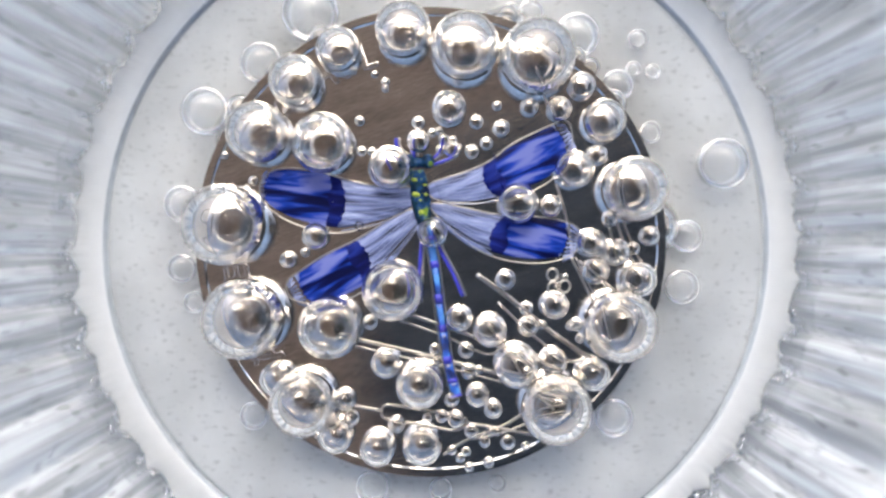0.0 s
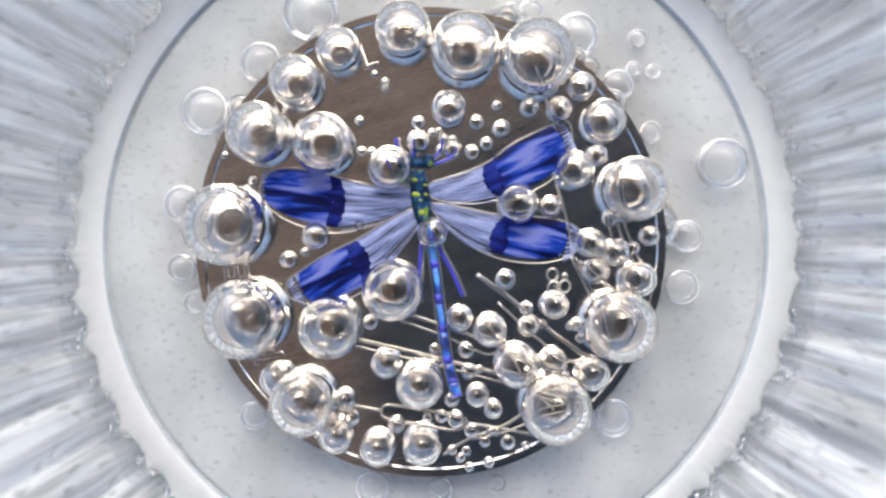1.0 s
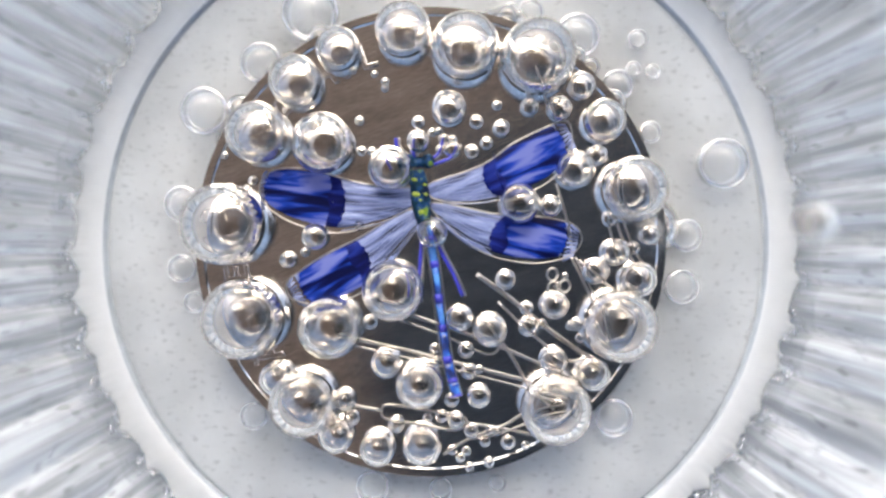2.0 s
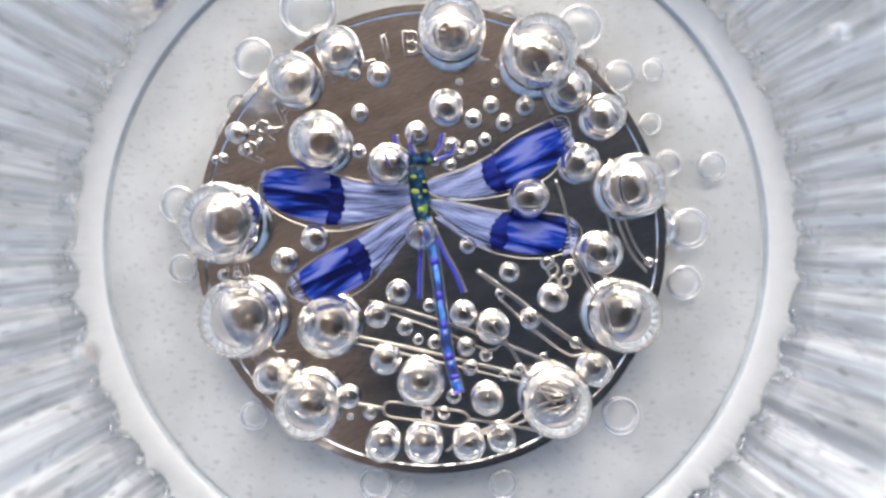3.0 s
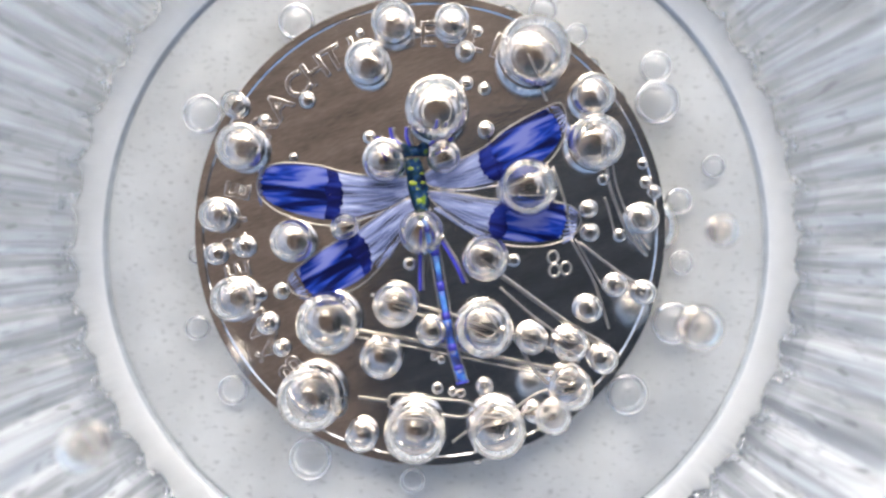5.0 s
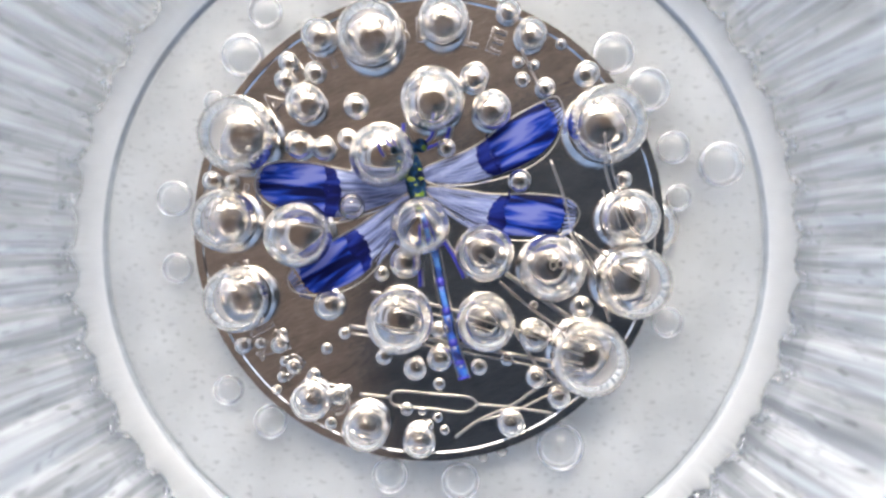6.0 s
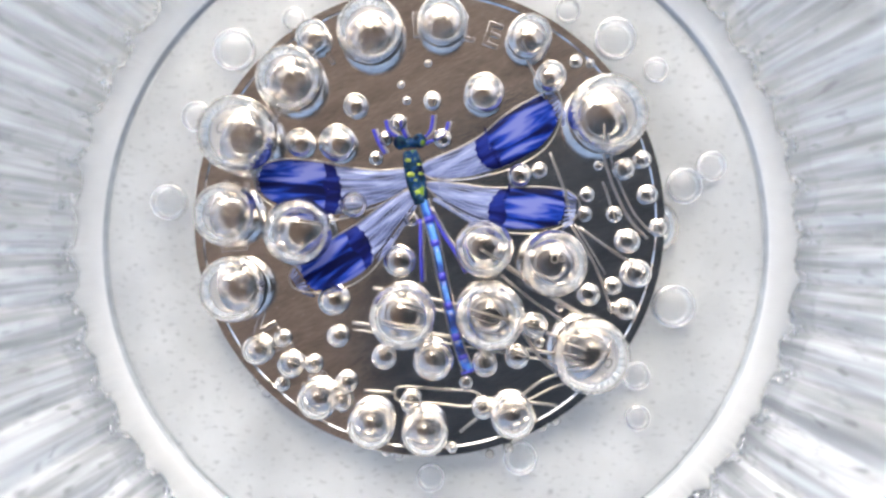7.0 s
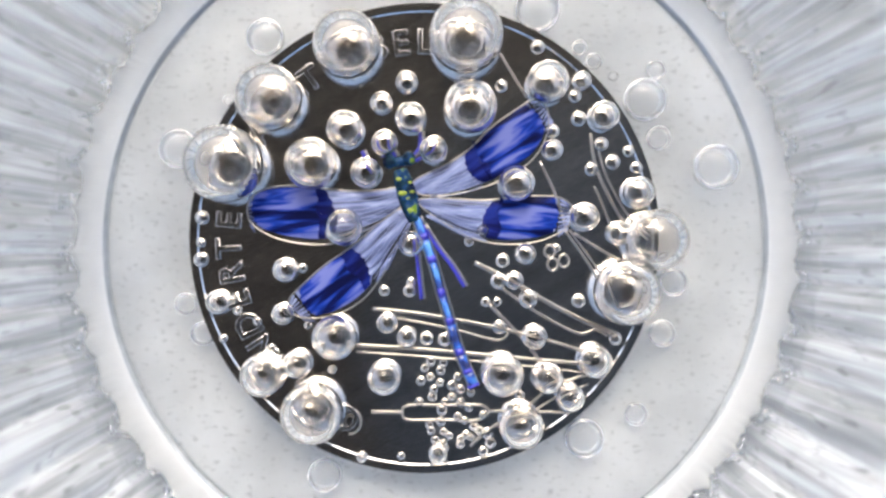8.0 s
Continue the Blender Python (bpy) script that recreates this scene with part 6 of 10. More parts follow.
fizz(0.78, (0, 1.91, 6.29, -0.93), (3.18, 1.91, 6.29, -0.93), (3.48, 1.91, 6.29, 0.30), (3.5, 1.91, 6.29, 0.30), (3.76, 1.91, 6.29, 0.30), (3.83, 4.11, 13.61, 12.49), (3.9, 6.80, 22.57, 15.53), (8, 6.80, 22.57, 15.53))
fizz(0.78, (0, -11.96, 8.30, -0.93), (4.54, -11.96, 8.30, -0.93), (4.61, -11.96, 8.30, 0.30), (4.7, -11.96, 8.30, 0.30), (5.25, -11.96, 8.30, 0.30), (5.32, -17.10, 6.42, 12.85), (5.39, -23.38, 4.13, 15.99), (8, -23.38, 4.13, 15.99))
fizz(0.78, (0, -7.32, 0.75, 0.30), (1.7, -7.32, 0.75, 0.30), (2.8, -7.45, 0.55, 0.30), (3, -7.39, 0.61, 0.30), (3.28, -7.39, 0.61, 0.30), (3.35, -14.50, -2.31, 12.69), (3.42, -23.19, -5.88, 15.78), (8, -23.19, -5.88, 15.78))
fizz(0.78, (0, -9.11, -6.84, -0.93), (6.12, -9.11, -6.84, -0.93), (6.48, -9.11, -6.84, 0.29), (6.5, -9.11, -6.84, 0.29), (7, -8.72, -6.61, 0.29), (7.5, -8.51, -6.90, 0.29), (7.58, -8.51, -6.90, 0.29), (7.65, -14.87, -8.56, 11.99), (7.72, -22.63, -10.60, 14.92), (8, -22.63, -10.60, 14.92))
fizz(0.78, (0, 10.66, -0.71, -0.93), (4.16, 10.66, -0.71, -0.93), (4.48, 10.66, -0.71, 0.29), (4.5, 10.66, -0.71, 0.29), (4.7, 11.25, -0.55, 0.29), (4.95, 11.25, -0.55, 0.29), (5.02, 16.41, 2.99, 12.61), (5.09, 22.71, 7.32, 15.69), (8, 22.71, 7.32, 15.69))
fizz(0.77, (0, -5.25, 2.46, -0.92), (4.85, -5.25, 2.46, -0.92), (5.72, -5.25, 2.46, 0.29), (5.8, -5.25, 2.46, 0.29), (6, -5.25, 2.46, 0.29), (6.5, -5.23, 2.55, 0.29), (7, -5.13, 2.55, 0.29), (7.5, -5.29, 2.93, 0.29), (7.68, -5.29, 2.93, 0.29), (7.75, -12.69, 6.66, 11.95), (7.82, -21.74, 11.22, 14.87), (8, -21.74, 11.22, 14.87))
fizz(0.76, (0, -3.76, -3.79, -0.91), (2.87, -3.76, -3.79, -0.91), (2.99, -3.76, -3.79, 0.29), (3.5, -3.61, -3.84, 0.29), (3.67, -3.61, -3.84, 0.29), (3.74, -6.78, -12.58, 12.15), (3.81, -10.66, -23.27, 15.12), (8, -10.66, -23.27, 15.12))
fizz(0.76, (0, -6.77, 11.70, -0.91), (3.18, -6.77, 11.70, -0.91), (3.48, -6.77, 11.70, 0.29), (3.5, -6.77, 11.70, 0.29), (4, -6.74, 11.58, 0.29), (4.35, -6.74, 11.58, 0.29), (4.42, -10.01, 15.52, 12.68), (4.49, -14.00, 20.34, 15.77), (8, -14.00, 20.34, 15.77))
fizz(0.76, (0, -2.72, 7.65, -0.91), (7.15, -2.72, 7.65, -0.91), (7.48, -2.72, 7.65, 0.29), (7.5, -2.72, 7.65, 0.29), (7.7, -2.74, 7.70, 0.29), (7.8, -3.36, 6.10, 0.29), (8, -3.36, 6.10, 0.29))
fizz(0.75, (0, 2.63, 8.78, -0.90), (3.16, 2.63, 8.78, -0.90), (3.48, 2.63, 8.78, 0.28), (3.5, 2.63, 8.78, 0.28), (3.7, 2.63, 8.78, 0.28), (3.77, 8.34, 13.04, 10.99), (3.84, 15.33, 18.23, 13.67), (8, 15.33, 18.23, 13.67))
fizz(0.75, (0, -0.19, -6.29, -0.90), (5.07, -0.19, -6.29, -0.90), (5.72, -0.19, -6.29, 0.28), (5.8, -0.19, -6.29, 0.28), (6, -0.19, -6.29, 0.28), (6.25, -0.19, -6.29, 0.28), (6.32, 0.28, -14.45, 12.07), (6.39, 0.86, -24.43, 15.02), (8, 0.86, -24.43, 15.02))
fizz(0.75, (0, 2.40, -6.61, -0.90), (6.71, 2.40, -6.61, -0.90), (6.98, 2.40, -6.61, 0.28), (7, 2.40, -6.61, 0.28), (7.5, 2.88, -6.13, 0.28), (7.65, 2.88, -6.13, 0.28), (7.72, 8.87, -11.20, 12.60), (7.79, 16.18, -17.40, 15.68), (8, 16.18, -17.40, 15.68))
fizz(0.74, (0, 5.28, -4.41, -0.89), (6.63, 5.28, -4.41, -0.89), (6.98, 5.28, -4.41, 0.28), (7, 5.28, -4.41, 0.28), (7.5, 5.54, -3.86, 0.28), (7.7, 5.56, -3.78, 0.28), (7.8, 5.26, -5.06, 0.28), (8, 5.26, -5.06, 0.28))
fizz(0.74, (0, -9.11, -0.68, -0.89), (2.86, -9.11, -0.68, -0.89), (2.99, -9.11, -0.68, 0.28), (3.5, -9.16, -0.71, 0.28), (3.75, -9.16, -0.71, 0.28), (3.82, -16.36, -2.12, 12.28), (3.89, -25.16, -3.83, 15.28), (8, -25.16, -3.83, 15.28))
fizz(0.74, (0, -3.37, -6.19, -0.89), (6.68, -3.37, -6.19, -0.89), (6.98, -3.37, -6.19, 0.28), (7, -3.37, -6.19, 0.28), (7.5, -3.26, -5.77, 0.28), (7.64, -3.26, -5.77, 0.28), (7.71, -9.61, -10.28, 12.19), (7.78, -17.38, -15.78, 15.16), (8, -17.38, -15.78, 15.16))
fizz(0.74, (0, -1.69, 1.98, -0.89), (7.21, -1.69, 1.98, -0.89), (7.48, -1.69, 1.98, 0.28), (7.5, -1.69, 1.98, 0.28), (7.7, -1.68, 2.03, 0.28), (7.8, -1.84, 0.29, 0.28), (8, -1.84, 0.29, 0.28))
fizz(0.73, (0, 6.68, 8.04, 0.28), (1.7, 6.68, 8.04, 0.28), (2.8, 6.68, 8.30, 0.28), (2.9, 6.68, 8.30, 0.28), (2.97, 10.82, 13.20, 11.62), (3.04, 15.88, 19.20, 14.45), (8, 15.88, 19.20, 14.45))
fizz(0.73, (0, -2.56, -2.46, -0.88), (2.88, -2.56, -2.46, -0.88), (2.99, -2.56, -2.46, 0.28), (3.5, -2.39, -2.39, 0.28), (3.84, -2.39, -2.39, 0.28), (3.91, -11.41, -6.67, 12.67), (3.98, -22.45, -11.90, 15.77), (8, -22.45, -11.90, 15.77))
fizz(0.73, (0, 3.76, -7.26, -0.88), (3.15, 3.76, -7.26, -0.88), (3.48, 3.76, -7.26, 0.28), (3.5, 3.76, -7.26, 0.28), (4, 3.81, -7.29, 0.28), (4.26, 3.81, -7.29, 0.28), (4.33, 8.63, -12.24, 11.50), (4.4, 14.52, -18.29, 14.31), (8, 14.52, -18.29, 14.31))
fizz(0.72, (0, -4.99, 8.23, -0.87), (4.98, -4.99, 8.23, -0.87), (5.72, -4.99, 8.23, 0.27), (5.8, -4.99, 8.23, 0.27), (6, -4.99, 8.23, 0.27), (6.5, -5.06, 8.40, 0.27), (7, -5.03, 8.23, 0.27), (7.35, -5.03, 8.23, 0.27), (7.42, -5.20, 15.43, 11.27), (7.49, -5.41, 24.24, 14.02), (8, -5.41, 24.24, 14.02))
fizz(0.71, (0, 9.37, 8.40, -0.86), (3.62, 9.37, 8.40, -0.86), (3.98, 9.37, 8.40, 0.27), (4, 9.37, 8.40, 0.27), (4.21, 9.37, 8.40, 0.27), (4.28, 16.14, 7.61, 11.96), (4.35, 24.42, 6.66, 14.89), (8, 24.42, 6.66, 14.89))
fizz(0.71, (0, 9.92, -2.08, -0.86), (4.11, 9.92, -2.08, -0.86), (4.48, 9.92, -2.08, 0.27), (4.5, 9.92, -2.08, 0.27), (4.7, 9.92, -2.08, 0.27), (5.28, 9.92, -2.08, 0.27), (5.35, 15.13, -6.67, 10.88), (5.42, 21.49, -12.28, 13.53), (8, 21.49, -12.28, 13.53))
fizz(0.71, (0, -6.84, 5.77, -0.86), (4.99, -6.84, 5.77, -0.86), (5.72, -6.84, 5.77, 0.27), (5.8, -6.84, 5.77, 0.27), (6, -6.84, 5.77, 0.27), (6.37, -6.84, 5.77, 0.27), (6.44, -12.74, 8.63, 10.47), (6.51, -19.94, 12.12, 13.01), (8, -19.94, 12.12, 13.01))
fizz(0.71, (0, 8.30, 10.08, -0.86), (4.86, 8.30, 10.08, -0.86), (5.72, 8.30, 10.08, 0.27), (5.8, 8.30, 10.08, 0.27), (6, 8.30, 10.08, 0.27), (6.34, 8.30, 10.08, 0.27), (6.41, 14.33, 9.59, 10.68), (6.48, 21.70, 8.98, 13.28), (8, 21.70, 8.98, 13.28))
fizz(0.71, (0, 3.76, 13.65, -0.86), (4.91, 3.76, 13.65, -0.86), (5.72, 3.76, 13.65, 0.27), (5.8, 3.76, 13.65, 0.27), (6, 3.76, 13.65, 0.27), (6.24, 3.76, 13.65, 0.27), (6.31, 0.68, 18.47, 11.48), (6.38, -3.08, 24.37, 14.28), (8, -3.08, 24.37, 14.28))
fizz(0.71, (0, -8.81, 0.47, -0.86), (7.56, -8.81, 0.47, -0.86), (7.8, -9.05, -1.20, 0.27), (8, -9.05, -1.20, 0.27))
fizz(0.71, (0, -12.74, -1.22, -0.86), (7.59, -12.74, -1.22, -0.86), (7.8, -12.90, -3.05, 0.27), (8, -12.90, -3.05, 0.27))
fizz(0.71, (0, 11.70, -2.79, -0.86), (3.65, 11.70, -2.79, -0.86), (3.98, 11.70, -2.79, 0.27), (4, 11.70, -2.79, 0.27), (4.5, 11.54, -2.50, 0.27), (4.7, 11.54, -2.50, 0.27), (5.41, 11.54, -2.50, 0.27), (5.48, 16.77, -4.19, 12.65), (5.55, 23.16, -6.25, 15.74), (8, 23.16, -6.25, 15.74))
fizz(0.71, (0, -12.77, -1.59, -0.86), (3.12, -12.77, -1.59, -0.86), (3.48, -12.77, -1.59, 0.27), (3.5, -12.77, -1.59, 0.27), (4, -12.87, -1.43, 0.27), (4.21, -12.87, -1.43, 0.27), (4.28, -17.34, -4.76, 11.74), (4.35, -22.81, -8.83, 14.61), (8, -22.81, -8.83, 14.61))
fizz(0.71, (0, 4.09, -6.19, -0.86), (6.2, 4.09, -6.19, -0.86), (6.48, 4.09, -6.19, 0.27), (6.5, 4.09, -6.19, 0.27), (7, 4.25, -6.19, 0.27), (7.5, 4.55, -5.62, 0.27), (7.62, 4.55, -5.62, 0.27), (7.69, 7.95, -12.24, 10.91), (7.76, 12.10, -20.34, 13.57), (8, 12.10, -20.34, 13.57))
fizz(0.71, (0, 10.63, 0.45, -0.86), (6.67, 10.63, 0.45, -0.86), (6.98, 10.63, 0.45, 0.27), (7, 10.63, 0.45, 0.27), (7.5, 10.73, 1.23, 0.27), (7.7, 10.74, 1.32, 0.27), (7.8, 10.10, 0.90, 0.27), (8, 10.10, 0.90, 0.27))
fizz(0.70, (0, -3.70, 10.02, -0.85), (2.86, -3.70, 10.02, -0.85), (2.99, -3.70, 10.02, 0.26), (3.5, -3.76, 10.18, 0.26), (3.87, -3.76, 10.18, 0.26), (3.94, -3.35, 16.53, 10.83), (4.01, -2.84, 24.29, 13.47), (8, -2.84, 24.29, 13.47))
fizz(0.70, (0, 1.98, -8.40, 0.26), (1.7, 1.98, -8.40, 0.26), (2.8, 2.45, -8.68, 0.26), (2.88, 2.45, -8.68, 0.26), (2.95, 5.42, -14.50, 11.42), (3.02, 9.04, -21.61, 14.21), (8, 9.04, -21.61, 14.21))
fizz(0.70, (0, 0.10, 4.80, -0.85), (3.18, 0.10, 4.80, -0.85), (3.48, 0.10, 4.80, 0.26), (3.5, 0.10, 4.80, 0.26), (4, 0.03, 5.04, 0.26), (4.37, 0.03, 5.04, 0.26), (4.44, 0.11, 13.25, 11.19), (4.51, 0.21, 23.30, 13.92), (8, 0.21, 23.30, 13.92))
fizz(0.70, (0, -4.02, -9.44, -0.85), (3.21, -4.02, -9.44, -0.85), (3.48, -4.02, -9.44, 0.26), (3.5, -4.02, -9.44, 0.26), (4, -3.84, -9.49, 0.26), (4.12, -3.84, -9.49, 0.26), (4.19, -10.41, -12.06, 11.70), (4.26, -18.44, -15.21, 14.55), (8, -18.44, -15.21, 14.55))
fizz(0.69, (0, -10.60, 2.56, -0.84), (3.7, -10.60, 2.56, -0.84), (3.98, -10.60, 2.56, 0.26), (4, -10.60, 2.56, 0.26), (4.5, -10.83, 2.63, 0.26), (4.7, -10.83, 2.63, 0.26), (4.9, -10.83, 2.63, 0.26), (4.97, -17.21, 1.88, 11.58), (5.04, -25.01, 0.97, 14.41), (8, -25.01, 0.97, 14.41))
fizz(0.68, (0, -12.62, 4.96, -0.83), (3.17, -12.62, 4.96, -0.83), (3.48, -12.62, 4.96, 0.26), (3.5, -12.62, 4.96, 0.26), (4, -12.62, 4.90, 0.26), (4.31, -12.62, 4.90, 0.26), (4.38, -17.83, 1.77, 11.25), (4.45, -24.20, -2.06, 14.00), (8, -24.20, -2.06, 14.00))
fizz(0.68, (0, -1.59, -6.88, -0.83), (5.02, -1.59, -6.88, -0.83), (5.72, -1.59, -6.88, 0.26), (5.8, -1.59, -6.88, 0.26), (6, -1.59, -6.88, 0.26), (6.19, -1.59, -6.88, 0.26), (6.26, 1.87, -14.10, 11.46), (6.33, 6.11, -22.92, 14.26), (8, 6.11, -22.92, 14.26))
fizz(0.68, (0, 1.82, -7.26, -0.83), (7.16, 1.82, -7.26, -0.83), (7.48, 1.82, -7.26, 0.26), (7.5, 1.82, -7.26, 0.26), (7.65, 1.82, -7.26, 0.26), (7.72, 6.06, -13.15, 12.69), (7.79, 11.24, -20.34, 15.80), (8, 11.24, -20.34, 15.80))
fizz(0.68, (0, -8.72, -7.26, -0.83), (2.11, -8.72, -7.26, -0.83), (2.72, -8.72, -7.26, 0.26), (2.8, -8.72, -7.26, 0.26), (3, -8.72, -7.10, 0.26), (3.17, -8.72, -7.10, 0.26), (3.24, -15.21, -6.13, 12.43), (3.31, -23.14, -4.94, 15.48), (8, -23.14, -4.94, 15.48))
fizz(0.68, (0, -0.88, -3.11, -0.83), (3.14, -0.88, -3.11, -0.83), (3.48, -0.88, -3.11, 0.26), (3.5, -0.88, -3.11, 0.26), (4, -0.94, -3.05, 0.26), (4.14, -0.94, -3.05, 0.26), (4.21, -2.28, -12.70, 11.96), (4.28, -3.92, -24.49, 14.89), (8, -3.92, -24.49, 14.89))
fizz(0.68, (0, 4.41, 3.92, -0.83), (5.01, 4.41, 3.92, -0.83), (5.72, 4.41, 3.92, 0.26), (5.8, 4.41, 3.92, 0.26), (6, 4.41, 3.92, 0.26), (6.5, 4.41, 4.15, 0.26), (7, 4.41, 4.25, 0.26), (7.22, 4.41, 4.25, 0.26), (7.29, 9.81, 10.77, 11.19), (7.36, 16.41, 18.75, 13.93), (8, 16.41, 18.75, 13.93))
fizz(0.68, (0, -2.08, -9.05, -0.83), (6.18, -2.08, -9.05, -0.83), (6.48, -2.08, -9.05, 0.26), (6.5, -2.08, -9.05, 0.26), (7, -1.82, -8.79, 0.26), (7.34, -1.82, -8.79, 0.26), (7.41, -1.82, -16.10, 12.05), (7.48, -1.83, -25.03, 15.00), (8, -1.83, -25.03, 15.00))
fizz(0.67, (0, -1.43, 6.20, 0.25), (1.7, -1.43, 6.20, 0.25), (2.8, -1.49, 6.52, 0.25), (3, -1.52, 6.68, 0.25), (3.22, -1.52, 6.68, 0.25), (3.29, -2.25, 14.91, 11.13), (3.36, -3.14, 24.97, 13.85), (8, -3.14, 24.97, 13.85))
fizz(0.66, (0, -5.55, -7.75, -0.81), (6.17, -5.55, -7.75, -0.81), (6.48, -5.55, -7.75, 0.25), (6.5, -5.55, -7.75, 0.25), (7, -5.55, -7.66, 0.25), (7.5, -5.16, -7.49, 0.25), (7.72, -5.16, -7.49, 0.25), (7.79, -9.54, -12.60, 11.50), (7.86, -14.89, -18.83, 14.31), (8, -14.89, -18.83, 14.31))
fizz(0.66, (0, 6.68, -8.56, -0.81), (4.87, 6.68, -8.56, -0.81), (5.72, 6.68, -8.56, 0.25), (5.8, 6.68, -8.56, 0.25), (6, 6.68, -8.56, 0.25), (6.5, 6.65, -8.20, 0.25), (6.68, 6.65, -8.20, 0.25), (6.75, 6.41, -14.97, 12.44), (6.82, 6.12, -23.24, 15.48), (8, 6.12, -23.24, 15.48))
fizz(0.66, (0, -5.64, -8.66, 0.25), (1.7, -5.64, -8.66, 0.25), (2.8, -5.58, -8.63, 0.25), (3, -5.42, -8.50, 0.25), (3.5, -5.30, -8.30, 0.25), (3.75, -5.30, -8.30, 0.25), (3.82, -11.85, -10.30, 12.55), (3.89, -19.86, -12.75, 15.62), (8, -19.86, -12.75, 15.62))
fizz(0.65, (0, 6.20, 2.47, 0.25), (2.09, 6.20, 2.47, 0.25), (2.16, 11.10, 9.14, 12.64), (2.23, 17.09, 17.30, 15.73), (8, 17.09, 17.30, 15.73))
fizz(0.65, (0, 0.52, 6.20, -0.80), (3.21, 0.52, 6.20, -0.80), (3.48, 0.52, 6.20, 0.25), (3.5, 0.52, 6.20, 0.25), (3.85, 0.52, 6.20, 0.25), (3.92, -1.21, 14.35, 12.11), (3.99, -3.32, 24.32, 15.08), (8, -3.32, 24.32, 15.08))
fizz(0.65, (0, 1.49, -11.65, -0.80), (1.91, 1.49, -11.65, -0.80), (2.72, 1.49, -11.65, 0.25), (2.8, 1.49, -11.65, 0.25), (2.89, 1.49, -11.65, 0.25), (2.96, -1.63, -16.59, 12.33), (3.03, -5.45, -22.62, 15.35), (8, -5.45, -22.62, 15.35))
fizz(0.65, (0, -2.30, -4.44, -0.80), (3.14, -2.30, -4.44, -0.80), (3.48, -2.30, -4.44, 0.25), (3.5, -2.30, -4.44, 0.25), (3.83, -2.30, -4.44, 0.25), (3.9, -9.07, -9.44, 10.89), (3.97, -17.35, -15.56, 13.55), (8, -17.35, -15.56, 13.55))
fizz(0.65, (0, 1.33, 0.10, -0.80), (3.13, 1.33, 0.10, -0.80), (3.48, 1.33, 0.10, 0.25), (3.5, 1.33, 0.10, 0.25), (3.8, 1.33, 0.10, 0.25), (3.87, 12.13, 1.40, 12.70), (3.94, 25.33, 2.99, 15.81), (8, 25.33, 2.99, 15.81))
fizz(0.65, (0, -10.41, 7.10, -0.80), (3.59, -10.41, 7.10, -0.80), (3.98, -10.41, 7.10, 0.25), (4, -10.41, 7.10, 0.25), (4.23, -10.41, 7.10, 0.25), (4.3, -16.29, 5.89, 12.48), (4.37, -23.47, 4.41, 15.54), (8, -23.47, 4.41, 15.54))
fizz(0.65, (0, -11.42, 0.13, -0.80), (4.18, -11.42, 0.13, -0.80), (4.48, -11.42, 0.13, 0.25), (4.5, -11.42, 0.13, 0.25), (4.7, -11.42, 0.13, 0.25), (5.07, -11.42, 0.13, 0.25), (5.14, -16.38, 3.99, 11.09), (5.21, -22.43, 8.71, 13.80), (8, -22.43, 8.71, 13.80))
fizz(0.65, (0, 3.28, 10.48, -0.80), (3.65, 3.28, 10.48, -0.80), (3.98, 3.28, 10.48, 0.25), (4, 3.28, 10.48, 0.25), (4.25, 3.28, 10.48, 0.25), (4.32, 0.10, 16.16, 11.35), (4.39, -3.77, 23.10, 14.12), (8, -3.77, 23.10, 14.12))
fizz(0.65, (0, -10.09, -4.28, -0.80), (4.1, -10.09, -4.28, -0.80), (4.48, -10.09, -4.28, 0.25), (4.5, -10.09, -4.28, 0.25), (4.7, -10.09, -4.28, 0.25), (5.13, -10.09, -4.28, 0.25), (5.2, -16.30, -3.22, 11.95), (5.27, -23.89, -1.93, 14.88), (8, -23.89, -1.93, 14.88))
fizz(0.65, (0, -13.04, -0.29, -0.80), (4.2, -13.04, -0.29, -0.80), (4.48, -13.04, -0.29, 0.25), (4.5, -13.04, -0.29, 0.25), (4.7, -13.04, -0.29, 0.25), (5.13, -13.04, -0.29, 0.25), (5.2, -18.41, -0.77, 11.25), (5.27, -24.98, -1.36, 14.00), (8, -24.98, -1.36, 14.00))
fizz(0.65, (0, -9.05, 9.67, -0.80), (5.02, -9.05, 9.67, -0.80), (5.72, -9.05, 9.67, 0.25), (5.8, -9.05, 9.67, 0.25), (6, -9.05, 9.67, 0.25), (6.36, -9.05, 9.67, 0.25), (6.43, -14.98, 10.71, 10.54), (6.5, -22.23, 11.99, 13.12), (8, -22.23, 11.99, 13.12))
fizz(0.65, (0, 4.41, 10.35, -0.80), (6.19, 4.41, 10.35, -0.80), (6.48, 4.41, 10.35, 0.25), (6.5, 4.41, 10.35, 0.25), (6.88, 4.41, 10.35, 0.25), (6.95, 10.55, 12.96, 10.84), (7.02, 18.04, 16.16, 13.49), (8, 18.04, 16.16, 13.49))
fizz(0.65, (0, 2.30, -9.15, -0.80), (6.6, 2.30, -9.15, -0.80), (6.98, 2.30, -9.15, 0.25), (7, 2.30, -9.15, 0.25), (7.34, 2.30, -9.15, 0.25), (7.41, -0.51, -16.10, 11.15), (7.48, -3.94, -24.60, 13.87), (8, -3.94, -24.60, 13.87))
fizz(0.65, (0, -1.41, 10.98, -0.80), (7.57, -1.41, 10.98, -0.80), (7.8, -2.08, 9.60, 0.25), (8, -2.08, 9.60, 0.25))
